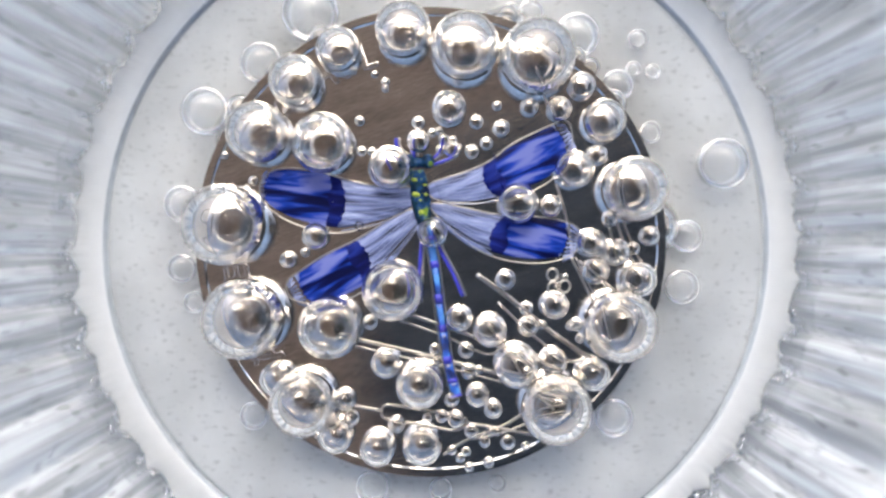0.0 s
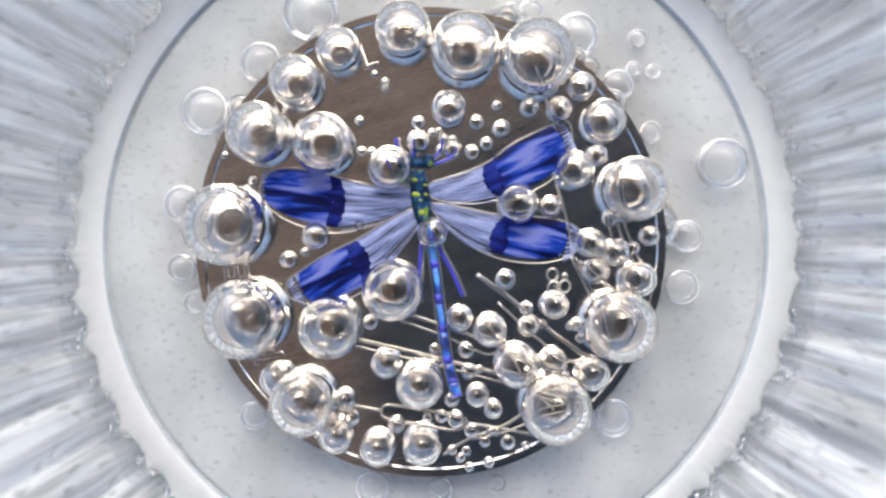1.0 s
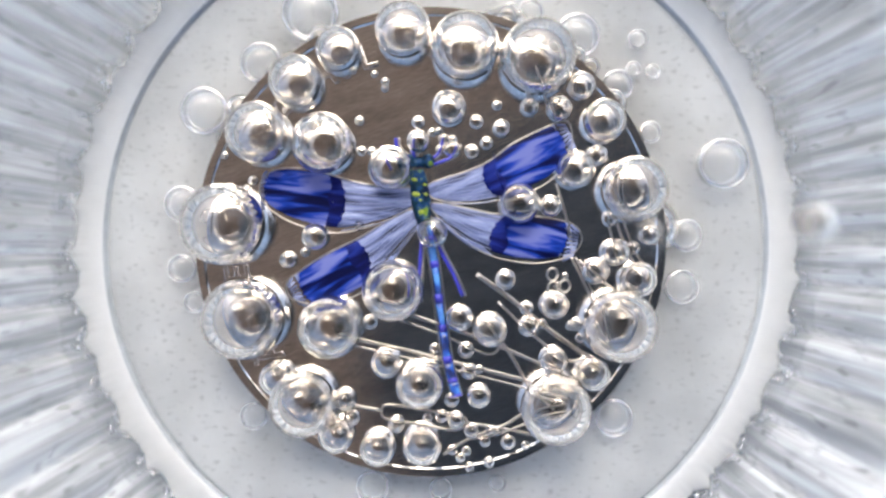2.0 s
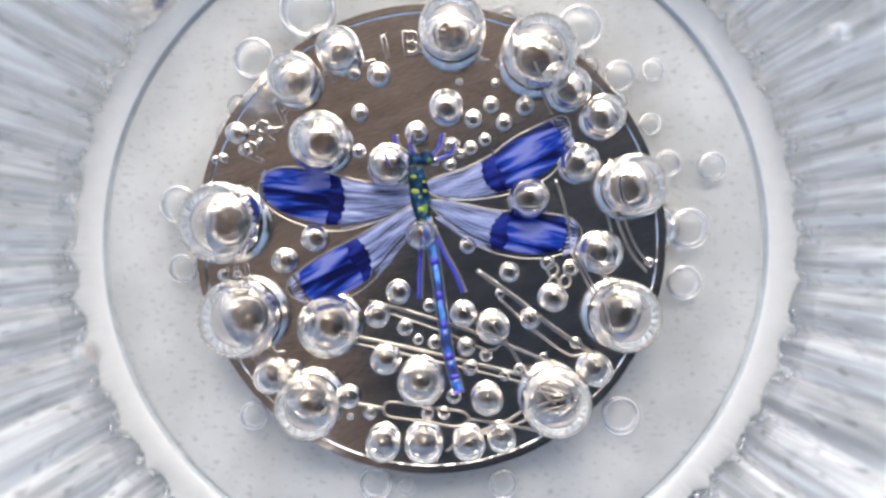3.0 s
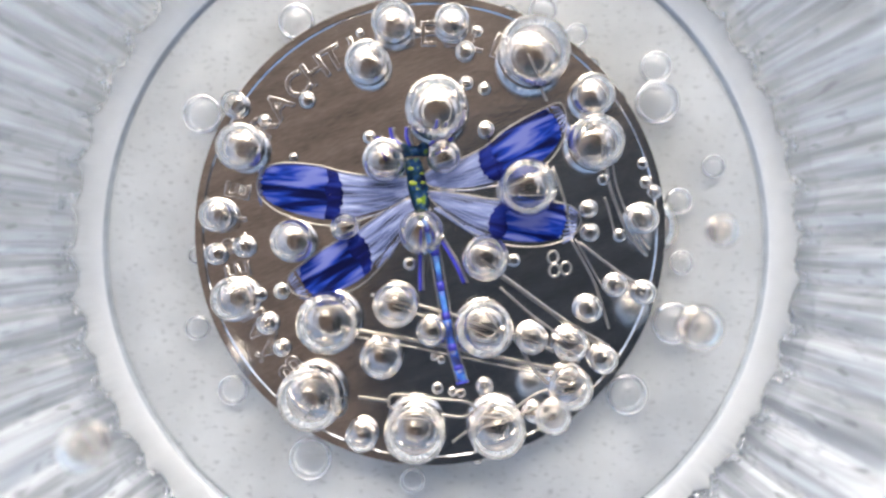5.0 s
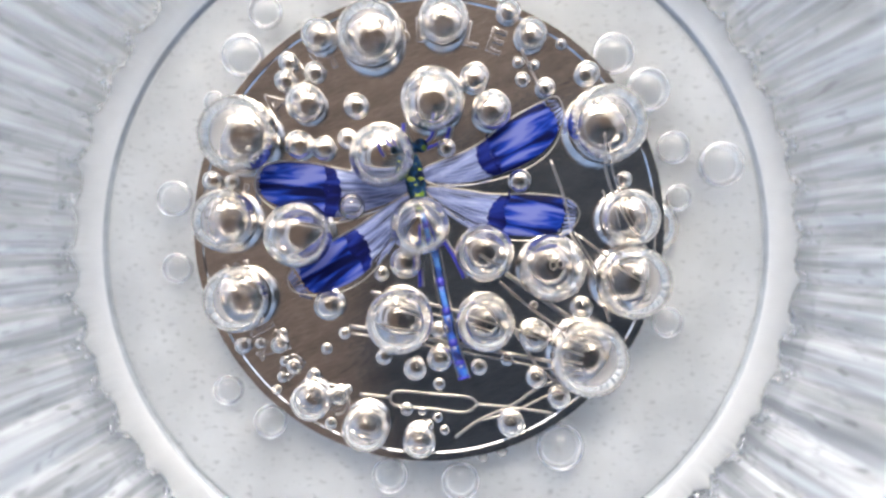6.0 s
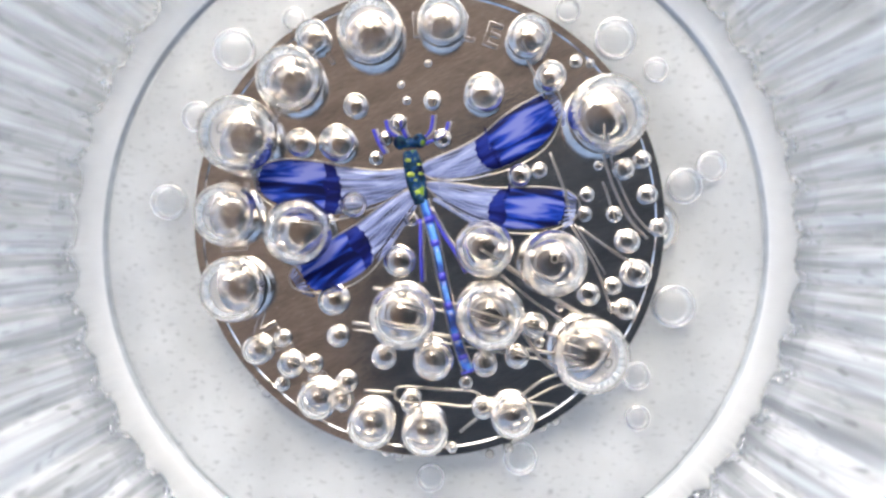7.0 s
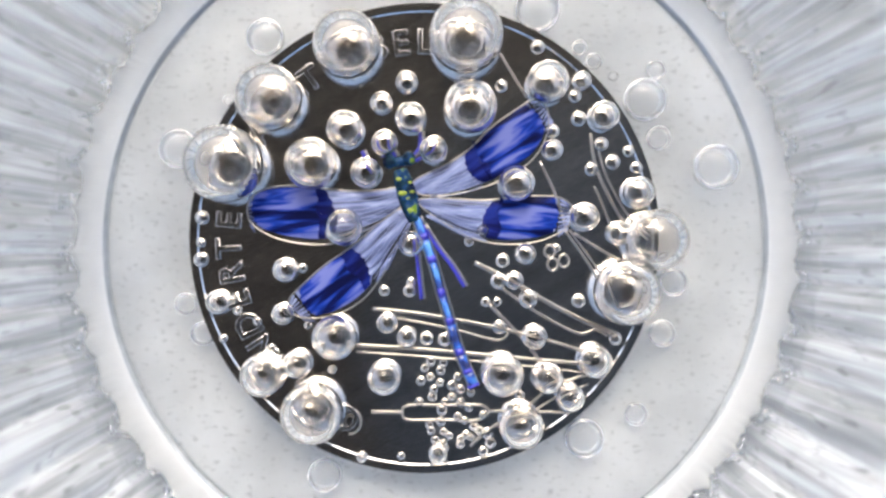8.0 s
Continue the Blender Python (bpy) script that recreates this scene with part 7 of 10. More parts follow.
fizz(0.65, (0, -2.92, 9.84, -0.80), (7.56, -2.92, 9.84, -0.80), (7.8, -3.54, 8.40, 0.25), (8, -3.54, 8.40, 0.25))
fizz(0.65, (0, -9.08, -2.04, -0.80), (7.62, -9.08, -2.04, -0.80), (7.8, -9.21, -3.73, 0.25), (8, -9.21, -3.73, 0.25))
fizz(0.65, (0, 7.98, -3.37, -0.80), (5.11, 7.98, -3.37, -0.80), (5.72, 7.98, -3.37, 0.25), (5.8, 7.98, -3.37, 0.25), (6, 7.98, -3.37, 0.25), (6.5, 8.08, -3.05, 0.25), (7, 8.40, -2.63, 0.25), (7.21, 8.40, -2.63, 0.25), (7.28, 14.67, -6.34, 10.45), (7.35, 22.32, -10.89, 13.00), (8, 22.32, -10.89, 13.00))
fizz(0.65, (0, -5.64, -4.67, -0.80), (6.14, -5.64, -4.67, -0.80), (6.48, -5.64, -4.67, 0.25), (6.5, -5.64, -4.67, 0.25), (7, -6.03, -5.00, 0.25), (7.19, -6.03, -5.00, 0.25), (7.26, -8.64, -12.22, 12.68), (7.33, -11.83, -21.05, 15.78), (8, -11.83, -21.05, 15.78))
fizz(0.63, (0, 4.90, -10.03, -0.78), (3.68, 4.90, -10.03, -0.78), (3.98, 4.90, -10.03, 0.24), (4, 4.90, -10.03, 0.24), (4.5, 5.22, -9.38, 0.24), (4.7, 5.22, -9.38, 0.24), (5.39, 5.22, -9.38, 0.24), (5.46, 11.74, -12.07, 12.05), (5.53, 19.69, -15.37, 15.01), (8, 19.69, -15.37, 15.01))
fizz(0.62, (0, 8.86, 5.39, 0.23), (2.46, 8.86, 5.39, 0.23), (2.53, 12.47, 10.14, 11.20), (2.6, 16.88, 15.94, 13.94), (8, 16.88, 15.94, 13.94))
fizz(0.62, (0, -5.16, 10.09, -0.77), (3.12, -5.16, 10.09, -0.77), (3.48, -5.16, 10.09, 0.23), (3.5, -5.16, 10.09, 0.23), (3.85, -5.16, 10.09, 0.23), (3.92, -9.85, 14.32, 12.02), (3.99, -15.59, 19.49, 14.97), (8, -15.59, 19.49, 14.97))
fizz(0.62, (0, 7.66, -5.39, -0.77), (3.12, 7.66, -5.39, -0.77), (3.48, 7.66, -5.39, 0.23), (3.5, 7.66, -5.39, 0.23), (3.77, 7.66, -5.39, 0.23), (3.84, 10.28, -12.30, 10.62), (3.91, 13.47, -20.75, 13.21), (8, 13.47, -20.75, 13.21))
fizz(0.62, (0, -10.45, 5.61, -0.77), (3.62, -10.45, 5.61, -0.77), (3.98, -10.45, 5.61, 0.23), (4, -10.45, 5.61, 0.23), (4.2, -10.45, 5.61, 0.23), (4.27, -14.04, 9.97, 10.95), (4.34, -18.43, 15.30, 13.63), (8, -18.43, 15.30, 13.63))
fizz(0.62, (0, -7.37, 10.16, -0.77), (4.83, -7.37, 10.16, -0.77), (5.72, -7.37, 10.16, 0.23), (5.8, -7.37, 10.16, 0.23), (6, -7.37, 10.16, 0.23), (6.15, -7.37, 10.16, 0.23), (6.22, -7.07, 16.69, 10.62), (6.29, -6.70, 24.68, 13.21), (8, -6.70, 24.68, 13.21))
fizz(0.62, (0, -0.23, -9.31, -0.77), (6.18, -0.23, -9.31, -0.77), (6.48, -0.23, -9.31, 0.23), (6.5, -0.23, -9.31, 0.23), (6.65, -0.23, -9.31, 0.23), (6.72, 3.19, -15.63, 11.23), (6.79, 7.37, -23.35, 13.98), (8, 7.37, -23.35, 13.98))
fizz(0.62, (0, 10.42, 4.58, -0.77), (6.68, 10.42, 4.58, -0.77), (6.98, 10.42, 4.58, 0.23), (7, 10.42, 4.58, 0.23), (7.14, 10.42, 4.58, 0.23), (7.21, 14.25, 8.93, 11.16), (7.28, 18.94, 14.24, 13.90), (8, 18.94, 14.24, 13.90))
fizz(0.62, (0, 10.51, -3.47, -0.77), (6.71, 10.51, -3.47, -0.77), (6.98, 10.51, -3.47, 0.23), (7, 10.51, -3.47, 0.23), (7.25, 10.51, -3.47, 0.23), (7.32, 16.25, -5.89, 11.64), (7.39, 23.26, -8.84, 14.49), (8, 23.26, -8.84, 14.49))
fizz(0.62, (0, -3.10, -2.80, -0.77), (7.62, -3.10, -2.80, -0.77), (7.8, -3.21, -4.25, 0.23), (8, -3.21, -4.25, 0.23))
fizz(0.62, (0, 6.79, 6.77, -0.77), (7.61, 6.79, 6.77, -0.77), (7.8, 6.30, 5.71, 0.23), (8, 6.30, 5.71, 0.23))
fizz(0.62, (0, -11.88, 6.68, -0.77), (2.85, -11.88, 6.68, -0.77), (2.99, -11.88, 6.68, 0.23), (3.5, -11.75, 6.52, 0.23), (3.85, -11.75, 6.52, 0.23), (3.92, -14.11, 11.43, 11.12), (3.99, -16.99, 17.42, 13.85), (8, -16.99, 17.42, 13.85))
fizz(0.62, (0, 5.06, 0.62, -0.77), (7.2, 5.06, 0.62, -0.77), (7.48, 5.06, 0.62, 0.23), (7.5, 5.06, 0.62, 0.23), (7.7, 5.07, 0.69, 0.23), (7.8, 4.74, -0.29, 0.23), (8, 4.74, -0.29, 0.23))
fizz(0.62, (0, 4.90, -4.45, 0.23), (1.7, 4.90, -4.45, 0.23), (2.8, 5.00, -4.25, 0.23), (3, 5.00, -4.02, 0.23), (3.17, 5.00, -4.02, 0.23), (3.24, 13.18, -5.17, 11.83), (3.31, 23.18, -6.57, 14.73), (8, 23.18, -6.57, 14.73))
fizz(0.61, (0, 5.39, -7.43, -0.76), (4.84, 5.39, -7.43, -0.76), (5.72, 5.39, -7.43, 0.23), (5.8, 5.39, -7.43, 0.23), (6, 5.39, -7.43, 0.23), (6.5, 5.45, -7.27, 0.23), (6.78, 5.45, -7.27, 0.23), (6.85, 6.85, -14.12, 11.76), (6.92, 8.55, -22.50, 14.64), (8, 8.55, -22.50, 14.64))
fizz(0.61, (0, 3.60, -1.75, 0.23), (1.7, 3.60, -1.75, 0.23), (2.8, 3.60, -1.49, 0.23), (3, 3.83, -1.33, 0.23), (3.24, 3.83, -1.33, 0.23), (3.31, 10.77, -7.94, 11.32), (3.38, 19.26, -16.02, 14.09), (8, 19.26, -16.02, 14.09))
fizz(0.60, (0, -1.91, -3.63, -0.75), (7.1, -1.91, -3.63, -0.75), (7.48, -1.91, -3.63, 0.23), (7.5, -1.91, -3.63, 0.23), (7.7, -1.90, -3.58, 0.23), (7.8, -2.08, -5.06, 0.23), (8, -2.08, -5.06, 0.23))
fizz(0.58, (0, -11.00, 4.15, -0.73), (3.64, -11.00, 4.15, -0.73), (3.98, -11.00, 4.15, 0.22), (4, -11.00, 4.15, 0.22), (4.2, -11.00, 4.15, 0.22), (4.27, -15.88, 7.56, 11.20), (4.34, -21.85, 11.72, 13.95), (8, -21.85, 11.72, 13.95))
fizz(0.58, (0, 1.27, 11.39, -0.73), (4.09, 1.27, 11.39, -0.73), (4.48, 1.27, 11.39, 0.22), (4.5, 1.27, 11.39, 0.22), (4.7, 1.27, 11.39, 0.22), (5.45, 1.27, 11.39, 0.22), (5.52, 5.31, 16.61, 10.53), (5.59, 10.25, 23.00, 13.10), (8, 10.25, 23.00, 13.10))
fizz(0.58, (0, -8.89, 10.74, -0.73), (4.86, -8.89, 10.74, -0.73), (5.72, -8.89, 10.74, 0.22), (5.8, -8.89, 10.74, 0.22), (6, -8.89, 10.74, 0.22), (6.16, -8.89, 10.74, 0.22), (6.23, -7.80, 16.77, 12.42), (6.3, -6.45, 24.13, 15.47), (8, -6.45, 24.13, 15.47))
fizz(0.58, (0, -5.49, 6.36, -0.73), (5, -5.49, 6.36, -0.73), (5.72, -5.49, 6.36, 0.22), (5.8, -5.49, 6.36, 0.22), (6, -5.49, 6.36, 0.22), (6.13, -5.49, 6.36, 0.22), (6.2, -10.82, 11.87, 11.78), (6.27, -17.34, 18.60, 14.67), (8, -17.34, 18.60, 14.67))
fizz(0.58, (0, 3.28, 12.37, -0.73), (6.2, 3.28, 12.37, -0.73), (6.48, 3.28, 12.37, 0.22), (6.5, 3.28, 12.37, 0.22), (6.83, 3.28, 12.37, 0.22), (6.9, 7.46, 16.56, 10.55), (6.97, 12.58, 21.68, 13.13), (8, 12.58, 21.68, 13.13))
fizz(0.58, (0, 7.82, 11.30, -0.73), (7.2, 7.82, 11.30, -0.73), (7.48, 7.82, 11.30, 0.22), (7.5, 7.82, 11.30, 0.22), (7.72, 7.82, 11.30, 0.22), (7.79, 10.59, 15.24, 12.56), (7.86, 13.97, 20.05, 15.64), (8, 13.97, 20.05, 15.64))
fizz(0.58, (0, 5.88, 9.28, -0.73), (4.85, 5.88, 9.28, -0.73), (5.72, 5.88, 9.28, 0.22), (5.8, 5.88, 9.28, 0.22), (6, 5.88, 9.28, 0.22), (6.5, 6.10, 9.51, 0.22), (6.74, 6.10, 9.51, 0.22), (6.81, 6.41, 15.36, 12.35), (6.88, 6.78, 22.50, 15.39), (8, 6.78, 22.50, 15.39))
fizz(0.57, (0, -5.97, -8.41, -0.72), (4.91, -5.97, -8.41, -0.72), (5.72, -5.97, -8.41, 0.22), (5.8, -5.97, -8.41, 0.22), (6, -5.97, -8.41, 0.22), (6.5, -5.97, -8.57, 0.22), (7, -5.81, -8.73, 0.22), (7.5, -5.65, -8.41, 0.22), (7.73, -5.65, -8.41, 0.22), (7.8, -11.86, -12.04, 12.20), (7.87, -19.46, -16.48, 15.20), (8, -19.46, -16.48, 15.20))
fizz(0.57, (0, -13.12, 3.38, -0.72), (3.7, -13.12, 3.38, -0.72), (3.98, -13.12, 3.38, 0.22), (4, -13.12, 3.38, 0.22), (4.5, -13.18, 3.28, 0.22), (4.57, -13.18, 3.28, 0.22), (4.64, -16.65, 8.04, 12.69), (4.71, -20.88, 13.87, 15.81), (8, -20.88, 13.87, 15.81))
fizz(0.57, (0, 11.88, 0.75, 0.22), (1.7, 11.88, 0.75, 0.22), (2.8, 11.78, 0.94, 0.22), (2.87, 11.78, 0.94, 0.22), (2.94, 16.66, 5.40, 11.91), (3.01, 22.62, 10.85, 14.84), (8, 22.62, 10.85, 14.84))
fizz(0.57, (0, 11.78, 3.12, -0.72), (6.71, 11.78, 3.12, -0.72), (6.98, 11.78, 3.12, 0.22), (7, 11.78, 3.12, 0.22), (7.5, 11.62, 4.06, 0.22), (7.59, 11.62, 4.06, 0.22), (7.66, 17.04, 6.21, 11.17), (7.73, 23.66, 8.83, 13.91), (8, 23.66, 8.83, 13.91))
fizz(0.56, (0, -13.28, 3.93, -0.71), (4.89, -13.28, 3.93, -0.71), (5.72, -13.28, 3.93, 0.21), (5.8, -13.28, 3.93, 0.21), (6, -13.28, 3.93, 0.21), (6.5, -13.18, 4.03, 0.21), (6.83, -13.18, 4.03, 0.21), (6.9, -17.39, 7.30, 12.56), (6.97, -22.54, 11.30, 15.64), (8, -22.54, 11.30, 15.64))
fizz(0.55, (0, 2.89, -9.22, 0.21), (1.9, 2.89, -9.22, 0.21), (1.97, -0.42, -16.36, 12.43), (2.04, -4.47, -25.08, 15.49), (8, -4.47, -25.08, 15.49))
fizz(0.55, (0, 1.33, -5.65, -0.70), (2.86, 1.33, -5.65, -0.70), (2.99, 1.33, -5.65, 0.21), (3.36, 1.33, -5.65, 0.21), (3.43, 4.14, -13.02, 11.96), (3.5, 7.58, -22.02, 14.90), (8, 7.58, -22.02, 14.90))
fizz(0.55, (0, -5.42, -10.91, -0.70), (3.13, -5.42, -10.91, -0.70), (3.48, -5.42, -10.91, 0.21), (3.5, -5.42, -10.91, 0.21), (3.82, -5.42, -10.91, 0.21), (3.89, -7.14, -16.15, 12.69), (3.96, -9.23, -22.56, 15.81), (8, -9.23, -22.56, 15.81))
fizz(0.55, (0, -13.28, -3.05, -0.70), (3.63, -13.28, -3.05, -0.70), (3.98, -13.28, -3.05, 0.21), (4, -13.28, -3.05, 0.21), (4.16, -13.28, -3.05, 0.21), (4.23, -18.26, -3.84, 11.16), (4.3, -24.34, -4.80, 13.90), (8, -24.34, -4.80, 13.90))
fizz(0.55, (0, 8.47, -7.76, -0.70), (3.62, 8.47, -7.76, -0.70), (3.98, 8.47, -7.76, 0.21), (4, 8.47, -7.76, 0.21), (4.23, 8.47, -7.76, 0.21), (4.3, 13.62, -9.71, 12.06), (4.37, 19.90, -12.09, 15.02), (8, 19.90, -12.09, 15.02))
fizz(0.55, (0, 8.47, 0.94, -0.70), (4.15, 8.47, 0.94, -0.70), (4.48, 8.47, 0.94, 0.21), (4.5, 8.47, 0.94, 0.21), (4.7, 8.47, 0.94, 0.21), (5.05, 8.47, 0.94, 0.21), (5.12, 15.10, 4.77, 10.75), (5.19, 23.20, 9.45, 13.38), (8, 23.20, 9.45, 13.38))
fizz(0.55, (0, 9.94, 2.56, -0.70), (7.15, 9.94, 2.56, -0.70), (7.48, 9.94, 2.56, 0.21), (7.5, 9.94, 2.56, 0.21), (7.68, 9.94, 2.56, 0.21), (7.75, 16.15, 1.37, 12.55), (7.82, 23.75, -0.08, 15.63), (8, 23.75, -0.08, 15.63))
fizz(0.55, (0, 4.29, -0.66, -0.70), (7.63, 4.29, -0.66, -0.70), (7.8, 4.09, -1.82, 0.21), (8, 4.09, -1.82, 0.21))
fizz(0.55, (0, 5.06, -1.77, -0.70), (7.6, 5.06, -1.77, -0.70), (7.8, 4.90, -2.89, 0.21), (8, 4.90, -2.89, 0.21))
fizz(0.55, (0, 8.64, 10.67, -0.70), (7.63, 8.64, 10.67, -0.70), (7.8, 7.99, 9.68, 0.21), (8, 7.99, 9.68, 0.21))
fizz(0.55, (0, -0.49, -10.49, -0.70), (7.6, -0.49, -10.49, -0.70), (7.8, -0.29, -11.82, 0.21), (8, -0.29, -11.82, 0.21))
fizz(0.54, (0, 0.19, 5.81, -0.69), (4.98, 0.19, 5.81, -0.69), (5.72, 0.19, 5.81, 0.21), (5.8, 0.19, 5.81, 0.21), (6, 0.19, 5.81, 0.21), (6.5, 0.19, 5.97, 0.21), (7, -0.03, 6.36, 0.21), (7.24, -0.03, 6.36, 0.21), (7.31, -0.77, 14.54, 12.77), (7.38, -1.66, 24.54, 15.91), (8, -1.66, 24.54, 15.91))
fizz(0.54, (0, 4.97, 8.15, 0.21), (1.7, 4.97, 8.15, 0.21), (2.8, 4.90, 8.25, 0.21), (3, 4.74, 8.25, 0.21), (3.14, 4.74, 8.25, 0.21), (3.21, 10.56, 12.64, 11.30), (3.28, 17.68, 18.01, 14.07), (8, 17.68, 18.01, 14.07))
fizz(0.54, (0, -7.44, -6.62, -0.69), (6.66, -7.44, -6.62, -0.69), (6.98, -7.44, -6.62, 0.20), (7, -7.44, -6.62, 0.20), (7.5, -7.05, -6.46, 0.20), (7.72, -7.05, -6.46, 0.20), (7.79, -14.22, -6.45, 11.96), (7.86, -22.99, -6.43, 14.90), (8, -22.99, -6.43, 14.90))
fizz(0.54, (0, 12.53, 0.94, -0.69), (6.11, 12.53, 0.94, -0.69), (6.48, 12.53, 0.94, 0.20), (6.5, 12.53, 0.94, 0.20), (7, 12.47, 1.23, 0.20), (7.13, 12.47, 1.23, 0.20), (7.2, 17.73, 2.66, 10.96), (7.27, 24.15, 4.41, 13.65), (8, 24.15, 4.41, 13.65))
fizz(0.53, (0, 8.41, 1.82, -0.68), (3.64, 8.41, 1.82, -0.68), (3.98, 8.41, 1.82, 0.20), (4, 8.41, 1.82, 0.20), (4.5, 8.38, 2.31, 0.20), (4.7, 8.38, 2.31, 0.20), (5.22, 8.38, 2.31, 0.20), (5.29, 15.18, 0.17, 11.32), (5.36, 23.49, -2.44, 14.10), (8, 23.49, -2.44, 14.10))
fizz(0.52, (0, 1.75, 7.50, -0.67), (2.86, 1.75, 7.50, -0.67), (2.99, 1.75, 7.50, 0.20), (3.21, 1.75, 7.50, 0.20), (3.28, -1.48, 14.97, 10.81), (3.35, -5.42, 24.09, 13.47), (8, -5.42, 24.09, 13.47))
fizz(0.52, (0, 2.79, -10.68, -0.67), (2.08, 2.79, -10.68, -0.67), (2.72, 2.79, -10.68, 0.20), (2.8, 2.79, -10.68, 0.20), (2.85, 2.79, -10.68, 0.20), (2.92, 8.49, -13.88, 10.82), (2.99, 15.46, -17.78, 13.47), (8, 15.46, -17.78, 13.47))
fizz(0.52, (0, 11.72, -0.29, -0.67), (4.09, 11.72, -0.29, -0.67), (4.48, 11.72, -0.29, 0.20), (4.5, 11.72, -0.29, 0.20), (4.57, 11.72, -0.29, 0.20), (4.64, 17.23, -1.31, 11.28), (4.71, 23.96, -2.55, 14.05), (8, 23.96, -2.55, 14.05))
fizz(0.52, (0, 2.40, -7.92, -0.67), (4.13, 2.40, -7.92, -0.67), (4.48, 2.40, -7.92, 0.20), (4.5, 2.40, -7.92, 0.20), (4.7, 2.40, -7.92, 0.20), (5.25, 2.40, -7.92, 0.20), (5.32, 3.24, -14.76, 11.57), (5.39, 4.27, -23.12, 14.41), (8, 4.27, -23.12, 14.41))
fizz(0.52, (0, 11.46, 5.13, -0.67), (6.71, 11.46, 5.13, -0.67), (6.98, 11.46, 5.13, 0.20), (7, 11.46, 5.13, 0.20), (7.15, 11.46, 5.13, 0.20), (7.22, 16.92, 2.24, 11.21), (7.29, 23.59, -1.29, 13.96), (8, 23.59, -1.29, 13.96))
fizz(0.52, (0, 9.78, -2.14, -0.67), (6.68, 9.78, -2.14, -0.67), (6.98, 9.78, -2.14, 0.20), (7, 9.78, -2.14, 0.20), (7.21, 9.78, -2.14, 0.20), (7.28, 16.13, -2.62, 12.07), (7.35, 23.90, -3.19, 15.04), (8, 23.90, -3.19, 15.04))
fizz(0.52, (0, -0.62, 8.54, -0.67), (6.7, -0.62, 8.54, -0.67), (6.98, -0.62, 8.54, 0.20), (7, -0.62, 8.54, 0.20), (7.5, -0.71, 9.13, 0.20), (7.66, -0.71, 9.13, 0.20), (7.73, 0.78, 16.31, 10.89), (7.8, 2.61, 25.09, 13.57), (8, 2.61, 25.09, 13.57))
fizz(0.51, (0, -9.22, -5.75, -0.66), (4.18, -9.22, -5.75, -0.66), (4.48, -9.22, -5.75, 0.20), (4.5, -9.22, -5.75, 0.20), (4.7, -9.22, -5.75, 0.20), (5.8, -9.39, -5.49, 0.20), (6, -9.39, -5.49, 0.20), (6.5, -9.22, -5.33, 0.20), (7, -9.22, -5.16, 0.20), (7.27, -9.22, -5.16, 0.20), (7.34, -14.07, -9.99, 12.29), (7.41, -20.00, -15.88, 15.32), (8, -20.00, -15.88, 15.32))
fizz(0.51, (0, -0.19, -4.68, -0.66), (4.88, -0.19, -4.68, -0.66), (5.72, -0.19, -4.68, 0.19), (5.8, -0.19, -4.68, 0.19), (6, -0.19, -4.68, 0.19), (6.5, -0.13, -4.51, 0.19), (6.69, -0.13, -4.51, 0.19), (6.76, -4.33, -12.73, 12.22), (6.83, -9.46, -22.77, 15.22), (8, -9.46, -22.77, 15.22))
fizz(0.50, (0, 0.75, -9.81, 0.19), (1.7, 0.75, -9.81, 0.19), (2.8, 0.75, -10.13, 0.19), (2.88, 0.75, -10.13, 0.19), (2.95, -0.02, -16.46, 10.51), (3.02, -0.96, -24.20, 13.08), (8, -0.96, -24.20, 13.08))
fizz(0.50, (0, 2.47, 6.76, -0.65), (4.2, 2.47, 6.76, -0.65), (4.48, 2.47, 6.76, 0.19), (4.5, 2.47, 6.76, 0.19), (4.7, 2.47, 6.85, 0.19), (4.99, 2.47, 6.85, 0.19), (5.06, 1.30, 14.77, 11.12), (5.13, -0.13, 24.43, 13.86), (8, -0.13, 24.43, 13.86))
fizz(0.50, (0, 3.35, 6.95, 0.19), (1.7, 3.35, 6.95, 0.19), (2.8, 3.35, 7.18, 0.19), (3, 3.54, 7.28, 0.19), (3.14, 3.54, 7.28, 0.19), (3.21, 1.71, 15.51, 12.65), (3.28, -0.53, 25.57, 15.76), (8, -0.53, 25.57, 15.76))
fizz(0.49, (0, -8.90, -0.62, 0.19), (1.7, -8.90, -0.62, 0.19), (2.8, -8.90, -0.62, 0.19), (2.92, -8.90, -0.62, 0.19), (2.99, -15.56, -4.56, 10.82), (3.06, -23.70, -9.37, 13.48), (8, -23.70, -9.37, 13.48))
fizz(0.49, (0, -4.84, 7.60, -0.64), (2.09, -4.84, 7.60, -0.64), (2.72, -4.84, 7.60, 0.19), (2.8, -4.84, 7.60, 0.19), (3, -4.78, 7.83, 0.19), (3.36, -4.78, 7.83, 0.19), (3.43, -10.42, 11.49, 11.01), (3.5, -17.31, 15.97, 13.72), (8, -17.31, 15.97, 13.72))
fizz(0.49, (0, -2.66, -10.10, 0.19), (1.7, -2.66, -10.10, 0.19), (2.8, -2.73, -10.04, 0.19), (2.87, -2.73, -10.04, 0.19), (2.94, -5.59, -15.92, 12.50), (3.01, -9.08, -23.12, 15.58), (8, -9.08, -23.12, 15.58))
